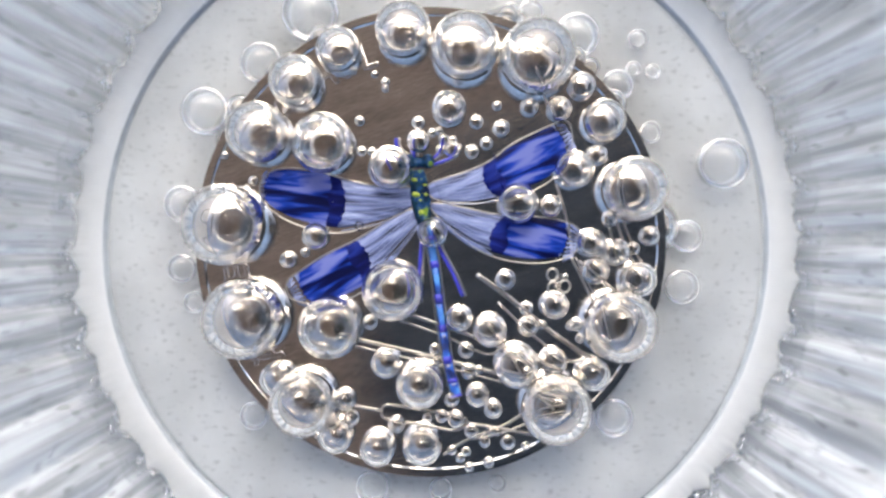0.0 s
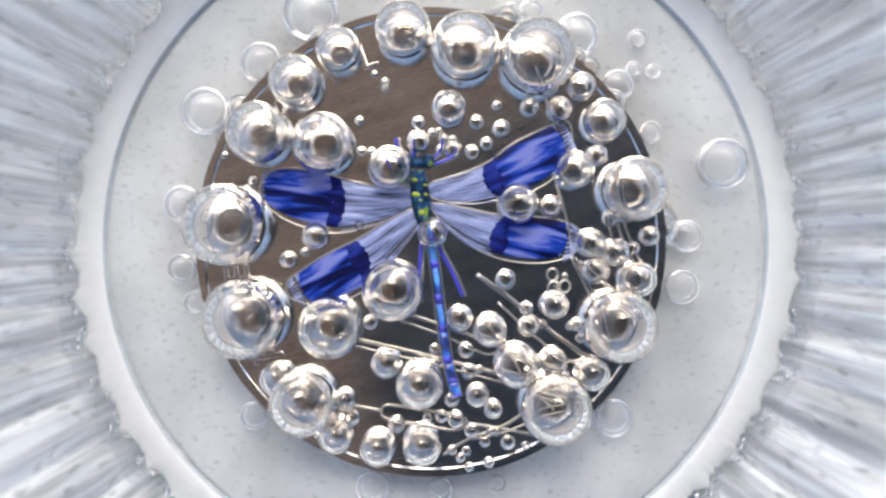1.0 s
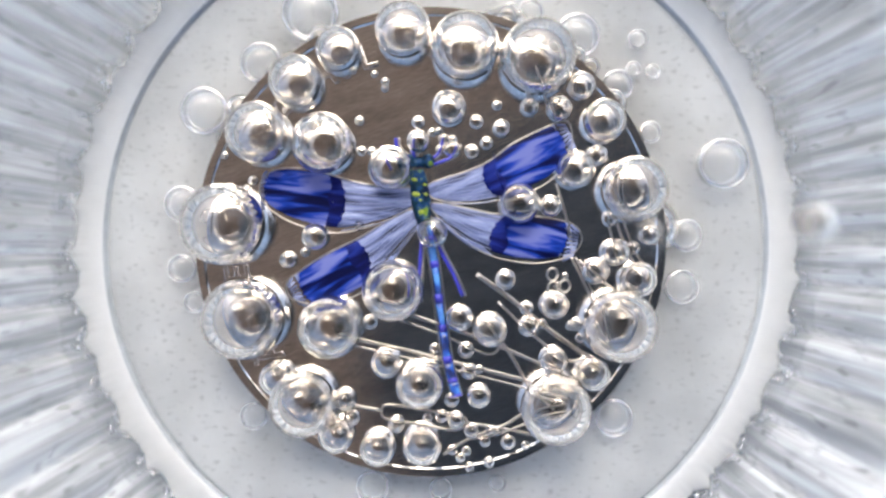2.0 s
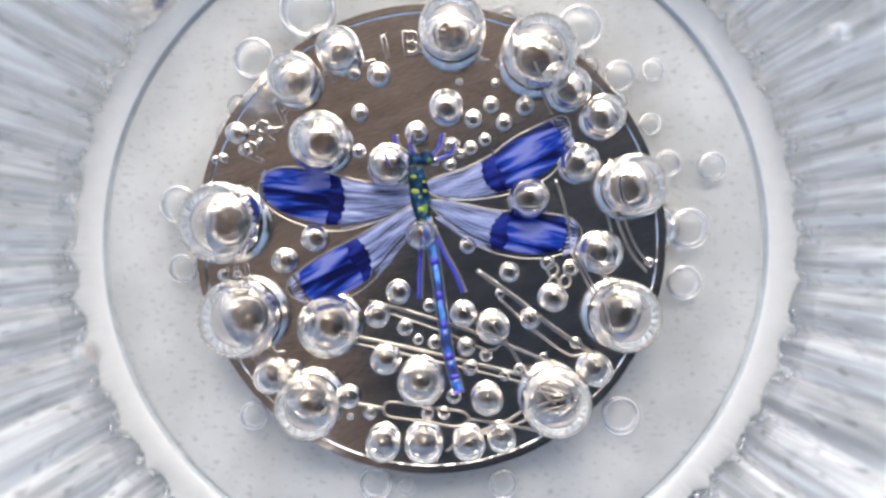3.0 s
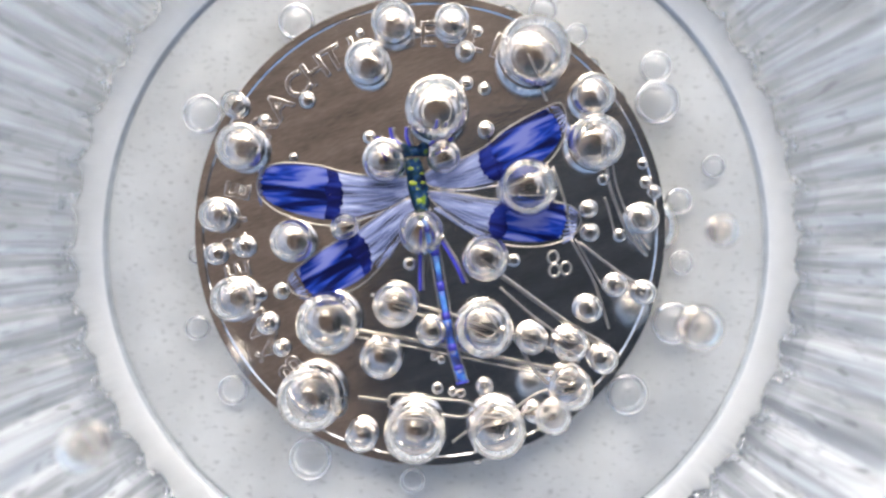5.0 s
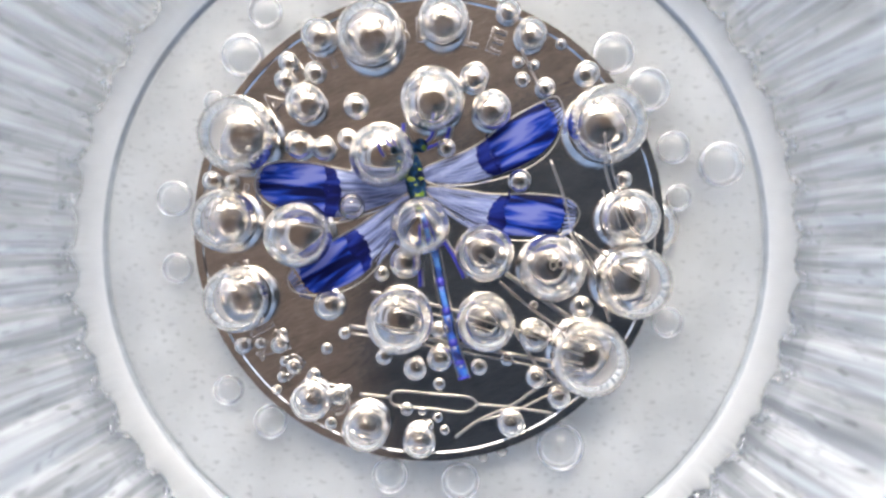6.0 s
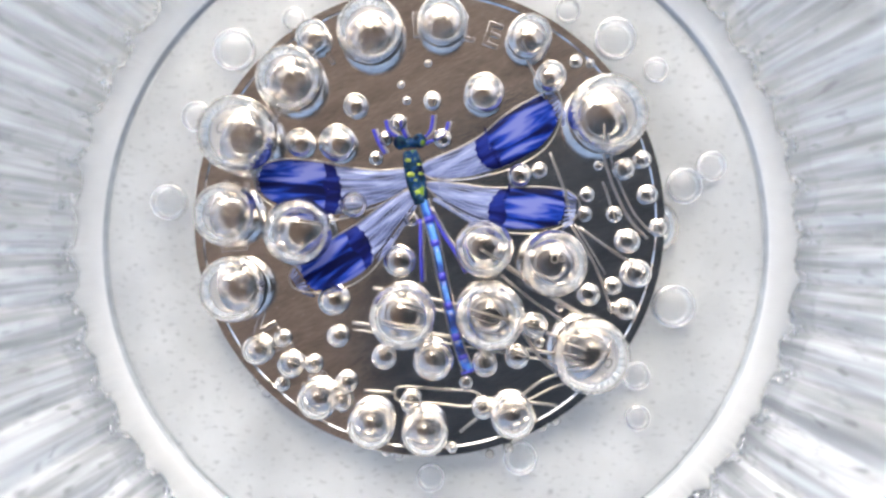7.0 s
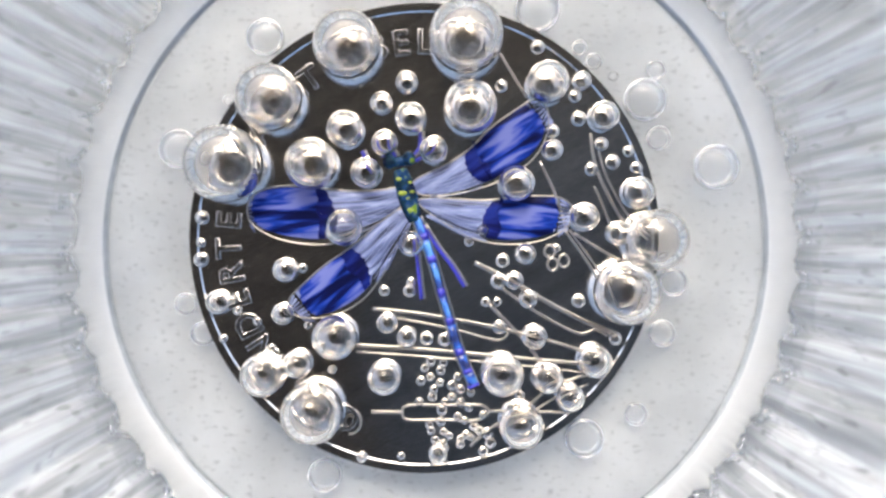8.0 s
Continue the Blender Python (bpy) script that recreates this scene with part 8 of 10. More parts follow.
fizz(0.49, (0, -2.08, -4.52, -0.64), (1.99, -2.08, -4.52, -0.64), (2.72, -2.08, -4.52, 0.19), (2.8, -2.08, -4.52, 0.19), (3, -2.18, -4.52, 0.19), (3.28, -2.18, -4.52, 0.19), (3.35, -5.04, -13.03, 10.49), (3.42, -8.55, -23.43, 13.07), (8, -8.55, -23.43, 13.07))
fizz(0.49, (0, 1.33, 0.13, -0.64), (1.89, 1.33, 0.13, -0.64), (2.72, 1.33, 0.13, 0.19), (2.8, 1.33, 0.13, 0.19), (3, 1.43, 0.19, 0.19), (3.23, 1.43, 0.19, 0.19), (3.3, 11.90, -0.45, 10.85), (3.37, 24.69, -1.24, 13.51), (8, 24.69, -1.24, 13.51))
fizz(0.48, (0, -11.50, -5.56, -0.63), (4.92, -11.50, -5.56, -0.63), (5.72, -11.50, -5.56, 0.18), (5.8, -11.50, -5.56, 0.18), (6, -11.50, -5.56, 0.18), (6.5, -10.85, -5.65, 0.18), (6.65, -10.85, -5.65, 0.18), (6.72, -13.39, -10.69, 10.72), (6.79, -16.49, -16.85, 13.36), (8, -16.49, -16.85, 13.36))
fizz(0.48, (0, 2.08, -6.79, -0.63), (4.95, 2.08, -6.79, -0.63), (5.72, 2.08, -6.79, 0.18), (5.8, 2.08, -6.79, 0.18), (6, 2.08, -6.79, 0.18), (6.5, 2.21, -6.73, 0.18), (6.81, 2.21, -6.73, 0.18), (6.88, 1.32, -14.67, 11.48), (6.95, 0.24, -24.37, 14.30), (8, 0.24, -24.37, 14.30))
fizz(0.47, (0, 5.56, 4.09, -0.62), (6.16, 5.56, 4.09, -0.62), (6.48, 5.56, 4.09, 0.18), (6.5, 5.56, 4.09, 0.18), (7, 5.56, 4.52, 0.18), (7.38, 5.56, 4.52, 0.18), (7.45, 9.43, 11.91, 11.70), (7.52, 14.17, 20.94, 14.58), (8, 14.17, 20.94, 14.58))
fizz(0.47, (0, -2.14, 6.92, -0.62), (6.17, -2.14, 6.92, -0.62), (6.48, -2.14, 6.92, 0.18), (6.5, -2.14, 6.92, 0.18), (7, -2.57, 7.28, 0.18), (7.25, -2.57, 7.28, 0.18), (7.32, -4.78, 14.22, 12.83), (7.39, -7.49, 22.71, 16.00), (8, -7.49, 22.71, 16.00))
fizz(0.47, (0, -3.38, -6.21, -0.62), (4.92, -3.38, -6.21, -0.62), (5.72, -3.38, -6.21, 0.18), (5.8, -3.38, -6.21, 0.18), (6, -3.38, -6.21, 0.18), (6.5, -3.38, -6.21, 0.18), (6.85, -3.38, -6.21, 0.18), (6.92, -4.69, -13.76, 11.02), (6.99, -6.28, -22.99, 13.73), (8, -6.28, -22.99, 13.73))
clear_fizz(1.67, (0, -7.79, 13.86, -0.95), (1.7, -7.79, 13.86, -0.95), (2.8, -7.86, 13.96, -0.95), (3, -7.96, 14.02, -0.95), (3.35, -7.96, 14.02, -0.95), (3.42, -11.37, 16.45, 11.66), (3.49, -15.54, 19.43, 14.81), (8, -15.54, 19.43, 14.81))
clear_fizz(1.50, (0, 16.49, 5.04, -1.05), (2.31, 16.49, 5.04, -1.05), (2.38, 17.56, 9.74, 10.46), (2.45, 18.86, 15.48, 13.34), (8, 18.86, 15.48, 13.34))
clear_fizz(1.40, (0, -14.01, 8.12, -1.11), (1.7, -14.01, 8.12, -1.11), (2.8, -14.27, 8.22, -1.11), (2.91, -14.27, 8.22, -1.11), (2.98, -17.40, 10.05, 11.61), (3.05, -21.21, 12.28, 14.79), (8, -21.21, 12.28, 14.79))
clear_fizz(1.40, (0, -16.08, 2.87, -3.50), (3.7, -16.08, 2.87, -3.50), (3.98, -16.08, 2.87, -1.11), (4, -16.08, 2.87, -1.11), (4.3, -16.08, 2.87, -1.11), (4.37, -18.58, 7.69, 12.16), (4.44, -21.64, 13.57, 15.48), (8, -21.64, 13.57, 15.48))
clear_fizz(1.40, (0, 14.74, -0.47, -3.50), (4.85, 14.74, -0.47, -3.50), (5.72, 14.74, -0.47, -1.11), (5.8, 14.74, -0.47, -1.11), (5.85, 14.74, -0.47, -1.11), (5.92, 18.63, -2.29, 11.11), (5.99, 23.38, -4.51, 14.16), (8, 23.38, -4.51, 14.16))
clear_fizz(1.40, (0, 6.89, -11.67, -3.50), (4.87, 6.89, -11.67, -3.50), (5.72, 6.89, -11.67, -1.11), (5.8, 6.89, -11.67, -1.11), (6, 6.89, -11.67, -1.11), (6.25, 6.89, -11.67, -1.11), (6.32, 10.24, -15.64, 10.56), (6.39, 14.35, -20.50, 13.48), (8, 14.35, -20.50, 13.48))
clear_fizz(1.34, (0, 10.74, 10.81, -3.44), (3.2, 10.74, 10.81, -3.44), (3.48, 10.74, 10.81, -1.15), (3.5, 10.74, 10.81, -1.15), (3.69, 10.74, 10.81, -1.15), (3.76, 11.37, 15.35, 11.68), (3.83, 12.15, 20.90, 14.88), (8, 12.15, 20.90, 14.88))
clear_fizz(1.34, (0, 16.43, 4.99, -3.44), (4.93, 16.43, 4.99, -3.44), (5.72, 16.43, 4.99, -1.15), (5.8, 16.43, 4.99, -1.15), (6, 16.43, 4.99, -1.15), (6.35, 16.43, 4.99, -1.15), (6.42, 17.77, 9.90, 11.97), (6.49, 19.41, 15.91, 15.25), (8, 19.41, 15.91, 15.25))
clear_fizz(1.34, (0, -10.51, 13.75, -3.44), (4.94, -10.51, 13.75, -3.44), (5.72, -10.51, 13.75, -1.15), (5.8, -10.51, 13.75, -1.15), (5.88, -10.51, 13.75, -1.15), (5.95, -15.85, 12.43, 11.05), (6.02, -22.38, 10.81, 14.10), (8, -22.38, 10.81, 14.10))
clear_fizz(1.34, (0, 16.09, 4.85, -3.44), (7.56, 16.09, 4.85, -3.44), (7.8, 16.09, 4.85, -1.15), (8, 16.09, 4.85, -1.15))
clear_fizz(1.34, (0, 5.55, 14.09, -3.44), (7.58, 5.55, 14.09, -3.44), (7.8, 5.55, 14.09, -1.15), (8, 5.55, 14.09, -1.15))
clear_fizz(1.33, (0, 7.90, 12.58, -1.15), (1.7, 7.90, 12.58, -1.15), (2.8, 8.06, 12.68, -1.15), (3, 8.06, 13.08, -1.15), (3.5, 7.96, 13.48, -1.15), (3.7, 7.96, 13.48, -1.15), (3.77, 8.17, 18.05, 11.86), (3.84, 8.43, 23.63, 15.11), (8, 8.43, 23.63, 15.11))
clear_fizz(1.29, (0, 12.76, 8.50, -3.39), (4.09, 12.76, 8.50, -3.39), (4.48, 12.76, 8.50, -1.18), (4.5, 12.76, 8.50, -1.18), (4.7, 12.76, 8.50, -1.18), (5.8, 12.09, 9.41, -1.18), (6, 12.09, 9.41, -1.18), (6.5, 12.25, 9.91, -1.18), (6.67, 12.25, 9.91, -1.18), (6.74, 17.15, 8.88, 11.48), (6.81, 23.13, 7.61, 14.64), (8, 23.13, 7.61, 14.64))
clear_fizz(1.27, (0, 16.21, 4.89, -3.37), (3.68, 16.21, 4.89, -3.37), (3.98, 16.21, 4.89, -1.19), (4, 16.21, 4.89, -1.19), (4.28, 16.21, 4.89, -1.19), (4.35, 19.04, 6.23, 10.30), (4.42, 22.49, 7.88, 13.17), (8, 22.49, 7.88, 13.17))
clear_fizz(1.27, (0, 13.60, -3.38, -3.37), (6.66, 13.60, -3.38, -3.37), (6.98, 13.60, -3.38, -1.19), (7, 13.60, -3.38, -1.19), (7.31, 13.60, -3.38, -1.19), (7.38, 18.12, -0.01, 11.69), (7.45, 23.66, 4.10, 14.90), (8, 23.66, 4.10, 14.90))
clear_fizz(1.27, (0, -7.84, -12.36, -3.37), (4.1, -7.84, -12.36, -3.37), (4.48, -7.84, -12.36, -1.19), (4.5, -7.84, -12.36, -1.19), (4.7, -7.84, -12.36, -1.19), (5.18, -7.84, -12.36, -1.19), (5.25, -6.51, -17.58, 12.22), (5.32, -4.88, -23.97, 15.57), (8, -4.88, -23.97, 15.57))
clear_fizz(1.27, (0, -2.98, -13.86, -3.37), (4.95, -2.98, -13.86, -3.37), (5.72, -2.98, -13.86, -1.19), (5.8, -2.98, -13.86, -1.19), (5.86, -2.98, -13.86, -1.19), (5.93, -5.51, -17.74, 11.02), (6, -8.60, -22.48, 14.07), (8, -8.60, -22.48, 14.07))
clear_fizz(1.27, (0, 14.17, 1.44, -3.37), (7.15, 14.17, 1.44, -3.37), (7.48, 14.17, 1.44, -1.19), (7.5, 14.17, 1.44, -1.19), (7.66, 14.17, 1.44, -1.19), (7.73, 17.10, 6.11, 12.51), (7.8, 20.69, 11.81, 15.93), (8, 20.69, 11.81, 15.93))
clear_fizz(1.27, (0, 11.92, 8.81, -3.37), (7.55, 11.92, 8.81, -3.37), (7.8, 11.92, 8.81, -1.19), (8, 11.92, 8.81, -1.19))
clear_fizz(1.26, (0, -11.86, 11.42, -3.36), (4.95, -11.86, 11.42, -3.36), (5.72, -11.86, 11.42, -1.20), (5.8, -11.86, 11.42, -1.20), (6, -11.86, 11.42, -1.20), (6.5, -12.02, 11.69, -1.20), (7, -12.36, 11.76, -1.20), (7.16, -12.36, 11.76, -1.20), (7.23, -10.56, 16.28, 11.87), (7.3, -8.37, 21.81, 15.14), (8, -8.37, 21.81, 15.14))
clear_fizz(1.24, (0, 13.60, -4.39, -3.34), (4.16, 13.60, -4.39, -3.34), (4.48, 13.60, -4.39, -1.21), (4.5, 13.60, -4.39, -1.21), (4.7, 13.60, -4.39, -1.21), (5, 13.60, -4.39, -1.21), (5.07, 14.85, -10.10, 12.07), (5.14, 16.37, -17.09, 15.39), (8, 16.37, -17.09, 15.39))
clear_fizz(1.24, (0, 10.08, 11.53, -3.34), (4.86, 10.08, 11.53, -3.34), (5.72, 10.08, 11.53, -1.21), (5.8, 10.08, 11.53, -1.21), (6, 10.08, 11.53, -1.21), (6.5, 10.25, 12.20, -1.21), (7, 10.18, 12.43, -1.21), (7.38, 10.18, 12.43, -1.21), (7.45, 10.92, 16.60, 11.28), (7.52, 11.82, 21.71, 14.41), (8, 11.82, 21.71, 14.41))
clear_fizz(1.22, (0, -10.76, 10.99, -1.22), (1.7, -10.76, 10.99, -1.22), (2.8, -10.93, 11.09, -1.22), (3, -11.19, 11.26, -1.22), (3.5, -11.53, 11.53, -1.22), (4, -11.69, 11.76, -1.22), (4.26, -11.69, 11.76, -1.22), (4.33, -16.77, 9.68, 10.35), (4.4, -22.97, 7.13, 13.24), (8, -22.97, 7.13, 13.24))
clear_fizz(1.21, (0, 14.55, 1.21, -3.31), (2.84, 14.55, 1.21, -3.31), (2.99, 14.55, 1.21, -1.23), (3.34, 14.55, 1.21, -1.23), (3.41, 18.97, -2.77, 10.87), (3.48, 24.37, -7.62, 13.89), (8, 24.37, -7.62, 13.89))
clear_fizz(1.21, (0, 10.86, -8.58, -3.31), (4.2, 10.86, -8.58, -3.31), (4.48, 10.86, -8.58, -1.23), (4.5, 10.86, -8.58, -1.23), (4.7, 10.86, -8.58, -1.23), (5.05, 10.86, -8.58, -1.23), (5.12, 16.36, -7.12, 10.40), (5.19, 23.08, -5.33, 13.30), (8, 23.08, -5.33, 13.30))
clear_fizz(1.17, (0, 0.03, -14.05, -3.27), (3.15, 0.03, -14.05, -3.27), (3.48, 0.03, -14.05, -1.25), (3.5, 0.03, -14.05, -1.25), (3.72, 0.03, -14.05, -1.25), (3.79, -4.69, -18.06, 11.69), (3.86, -10.47, -22.97, 14.92), (8, -10.47, -22.97, 14.92))
clear_fizz(1.17, (0, -15.63, 5.90, -3.27), (7.6, -15.63, 5.90, -3.27), (7.8, -15.63, 5.90, -1.25), (8, -15.63, 5.90, -1.25))
clear_fizz(1.17, (0, 8.35, -11.20, -3.27), (7.6, 8.35, -11.20, -3.27), (7.8, 8.35, -11.20, -1.25), (8, 8.35, -11.20, -1.25))
clear_fizz(1.16, (0, -14.05, 7.92, -3.26), (4.19, -14.05, 7.92, -3.26), (4.48, -14.05, 7.92, -1.26), (4.5, -14.05, 7.92, -1.26), (4.7, -14.22, 7.98, -1.26), (5.38, -14.22, 7.98, -1.26), (5.45, -15.24, 12.95, 12.16), (5.52, -16.48, 19.01, 15.52), (8, -16.48, 19.01, 15.52))
clear_fizz(1.13, (0, 1.04, -13.72, -3.23), (5.01, 1.04, -13.72, -3.23), (5.72, 1.04, -13.72, -1.27), (5.8, 1.04, -13.72, -1.27), (6, 1.04, -13.72, -1.27), (6.5, 1.21, -13.56, -1.27), (6.8, 1.21, -13.56, -1.27), (6.87, 1.05, -18.64, 10.67), (6.94, 0.85, -24.86, 13.65), (8, 0.85, -24.86, 13.65))
clear_fizz(1.13, (0, 10.10, -9.97, -1.27), (1.7, 10.10, -9.97, -1.27), (2.8, 10.27, -9.97, -1.27), (3, 10.50, -9.86, -1.27), (3.34, 10.50, -9.86, -1.27), (3.41, 11.11, -15.29, 10.21), (3.48, 11.86, -21.92, 13.08), (8, 11.86, -21.92, 13.08))
clear_fizz(1.11, (0, 3.73, -13.73, -3.21), (3.13, 3.73, -13.73, -3.21), (3.48, 3.73, -13.73, -1.29), (3.5, 3.73, -13.73, -1.29), (3.81, 3.73, -13.73, -1.29), (3.88, 8.98, -15.63, 10.98), (3.95, 15.41, -17.95, 14.04), (8, 15.41, -17.95, 14.04))
clear_fizz(1.11, (0, -10.54, 12.52, -3.21), (7.55, -10.54, 12.52, -3.21), (7.8, -10.54, 12.52, -1.29), (8, -10.54, 12.52, -1.29))
clear_fizz(1.10, (0, -15.41, 2.65, -1.29), (1.7, -15.41, 2.65, -1.29), (2.8, -15.51, 2.65, -1.29), (3, -15.64, 2.65, -1.29), (3.5, -15.98, 2.65, -1.29), (3.68, -15.98, 2.65, -1.29), (3.75, -18.19, 6.16, 12.02), (3.82, -20.90, 10.45, 15.34), (8, -20.90, 10.45, 15.34))
clear_fizz(1.07, (0, 14.30, 3.73, -3.17), (6.7, 14.30, 3.73, -3.17), (6.98, 14.30, 3.73, -1.31), (7, 14.30, 3.73, -1.31), (7.13, 14.30, 3.73, -1.31), (7.2, 18.68, 0.87, 12.07), (7.27, 24.04, -2.62, 15.41), (8, 24.04, -2.62, 15.41))
clear_fizz(1.07, (0, -3.16, -13.40, -3.17), (5.05, -3.16, -13.40, -3.17), (5.72, -3.16, -13.40, -1.31), (5.8, -3.16, -13.40, -1.31), (6, -3.16, -13.40, -1.31), (6.35, -3.16, -13.40, -1.31), (6.42, -3.85, -17.70, 10.45), (6.49, -4.69, -22.97, 13.39), (8, -4.69, -22.97, 13.39))
clear_fizz(1.07, (0, 3.73, -13.73, -3.17), (5.1, 3.73, -13.73, -3.17), (5.72, 3.73, -13.73, -1.31), (5.8, 3.73, -13.73, -1.31), (5.91, 3.73, -13.73, -1.31), (5.98, 8.01, -16.99, 10.38), (6.05, 13.25, -20.96, 13.30), (8, 13.25, -20.96, 13.30))
clear_fizz(1.07, (0, -15.92, 2.89, -3.17), (5.08, -15.92, 2.89, -3.17), (5.72, -15.92, 2.89, -1.31), (5.8, -15.92, 2.89, -1.31), (6, -15.92, 2.99, -1.31), (6.5, -16.08, 2.99, -1.31), (7, -16.25, 2.79, -1.31), (7.3, -16.25, 2.79, -1.31), (7.37, -19.66, 3.46, 11.08), (7.44, -23.82, 4.27, 14.17), (8, -23.82, 4.27, 14.17))
clear_fizz(1.06, (0, -8.53, 13.13, -3.16), (3.69, -8.53, 13.13, -3.16), (3.98, -8.53, 13.13, -1.31), (4, -8.53, 13.13, -1.31), (4.5, -8.70, 13.47, -1.31), (4.7, -8.70, 13.47, -1.31), (5.24, -8.70, 13.47, -1.31), (5.31, -14.28, 13.57, 12.24), (5.38, -21.11, 13.71, 15.63), (8, -21.11, 13.71, 15.63))
clear_fizz(1.06, (0, 12.46, 7.76, -3.16), (3.09, 12.46, 7.76, -3.16), (3.48, 12.46, 7.76, -1.32), (3.5, 12.46, 7.76, -1.32), (4, 12.69, 8.09, -1.32), (4.36, 12.69, 8.09, -1.32), (4.43, 14.98, 12.24, 12.16), (4.5, 17.77, 17.30, 15.53), (8, 17.77, 17.30, 15.53))
clear_fizz(1.04, (0, -16.26, -1.14, -3.14), (3.66, -16.26, -1.14, -3.14), (3.98, -16.26, -1.14, -1.33), (4, -16.26, -1.14, -1.33), (4.5, -15.59, -0.87, -1.33), (4.7, -15.59, -0.87, -1.33), (4.9, -15.59, -0.87, -1.33), (4.97, -18.62, -3.47, 11.28), (5.04, -22.32, -6.64, 14.43), (8, -22.32, -6.64, 14.43))
clear_fizz(1.02, (0, 14.15, -2.25, -1.34), (1.7, 14.15, -2.25, -1.34), (2.8, 14.21, -2.08, -1.34), (3, 14.31, -1.98, -1.34), (3.27, 14.31, -1.98, -1.34), (3.34, 19.29, -0.83, 10.31), (3.41, 25.37, 0.58, 13.23), (8, 25.37, 0.58, 13.23))
clear_fizz(1.01, (0, 7.26, -12.23, -3.11), (3.13, 7.26, -12.23, -3.11), (3.48, 7.26, -12.23, -1.35), (3.5, 7.26, -12.23, -1.35), (3.77, 7.26, -12.23, -1.35), (3.84, 7.10, -17.42, 10.78), (3.91, 6.90, -23.76, 13.81), (8, 6.90, -23.76, 13.81))
clear_fizz(1.01, (0, -10.22, -10.22, -3.11), (4.93, -10.22, -10.22, -3.11), (5.72, -10.22, -10.22, -1.35), (5.8, -10.22, -10.22, -1.35), (6, -10.22, -10.22, -1.35), (6.32, -10.22, -10.22, -1.35), (6.39, -11.99, -14.53, 11.67), (6.46, -14.15, -19.80, 14.92), (8, -14.15, -19.80, 14.92))
clear_fizz(1.01, (0, -10.55, 14.08, -3.11), (4.92, -10.55, 14.08, -3.11), (5.72, -10.55, 14.08, -1.35), (5.8, -10.55, 14.08, -1.35), (6, -10.55, 14.08, -1.35), (6.22, -10.55, 14.08, -1.35), (6.29, -14.75, 14.95, 10.79), (6.36, -19.87, 16.01, 13.83), (8, -19.87, 16.01, 13.83))
clear_fizz(1.01, (0, 4.57, -12.40, -3.11), (6.66, 4.57, -12.40, -3.11), (6.98, 4.57, -12.40, -1.35), (7, 4.57, -12.40, -1.35), (7.14, 4.57, -12.40, -1.35), (7.21, 6.40, -17.18, 11.17), (7.28, 8.64, -23.01, 14.30), (8, 8.64, -23.01, 14.30))
clear_fizz(1.01, (0, -7.02, -13.41, -3.11), (7.63, -7.02, -13.41, -3.11), (7.8, -7.02, -13.41, -1.35), (8, -7.02, -13.41, -1.35))
clear_fizz(0.99, (0, 13.65, 6.02, -3.09), (4.8, 13.65, 6.02, -3.09), (5.72, 13.65, 6.02, -1.36), (5.8, 13.65, 6.02, -1.36), (6, 13.65, 6.02, -1.36), (6.5, 13.75, 6.59, -1.36), (6.68, 13.75, 6.59, -1.36), (6.75, 15.42, 10.93, 11.58), (6.82, 17.47, 16.24, 14.81), (8, 17.47, 16.24, 14.81))
clear_fizz(0.98, (0, -4.17, -14.09, -1.36), (1.7, -4.17, -14.09, -1.36), (2.8, -4.07, -14.02, -1.36), (3, -4.00, -13.92, -1.36), (3.5, -4.17, -13.68, -1.36), (3.82, -4.17, -13.68, -1.36), (3.89, -8.44, -16.24, 10.21), (3.96, -13.66, -19.36, 13.10), (8, -13.66, -19.36, 13.10))
clear_fizz(0.96, (0, 14.43, 0.77, -1.38), (1.7, 14.43, 0.77, -1.38), (2.8, 14.43, 0.98, -1.38), (2.88, 14.43, 0.98, -1.38), (2.95, 19.44, 0.80, 10.52), (3.02, 25.57, 0.59, 13.50), (8, 25.57, 0.59, 13.50))
clear_fizz(0.94, (0, 12.65, 10.80, -3.04), (4.19, 12.65, 10.80, -3.04), (4.48, 12.65, 10.80, -1.38), (4.5, 12.65, 10.80, -1.38), (4.7, 12.65, 10.80, -1.38), (5.8, 12.65, 10.80, -1.38), (5.85, 12.65, 10.80, -1.38), (5.92, 13.72, 14.29, 11.91), (5.99, 15.02, 18.55, 15.23), (8, 15.02, 18.55, 15.23))
clear_fizz(0.93, (0, 10.36, 9.72, -1.39), (1.7, 10.36, 9.72, -1.39), (2.8, 10.40, 9.86, -1.39), (3, 10.46, 10.29, -1.39), (3.23, 10.46, 10.29, -1.39), (3.3, 15.16, 10.23, 12.25), (3.37, 20.91, 10.16, 15.66), (8, 20.91, 10.16, 15.66))
clear_fizz(0.93, (0, -14.60, 7.77, -3.03), (6.17, -14.60, 7.77, -3.03), (6.48, -14.60, 7.77, -1.39), (6.5, -14.60, 7.77, -1.39), (7, -14.60, 7.84, -1.39), (7.5, -14.77, 7.94, -1.39), (7.7, -14.77, 7.94, -1.39), (7.77, -18.48, 7.26, 10.97), (7.84, -23.02, 6.42, 14.06), (8, -23.02, 6.42, 14.06))
clear_fizz(0.92, (0, 13.32, -4.34, -3.02), (4.87, 13.32, -4.34, -3.02), (5.72, 13.32, -4.34, -1.40), (5.8, 13.32, -4.34, -1.40), (6, 13.32, -4.34, -1.40), (6.5, 13.42, -4.00, -1.40), (6.62, 13.42, -4.00, -1.40), (6.69, 17.69, -5.47, 11.50), (6.76, 22.91, -7.27, 14.72), (8, 22.91, -7.27, 14.72))
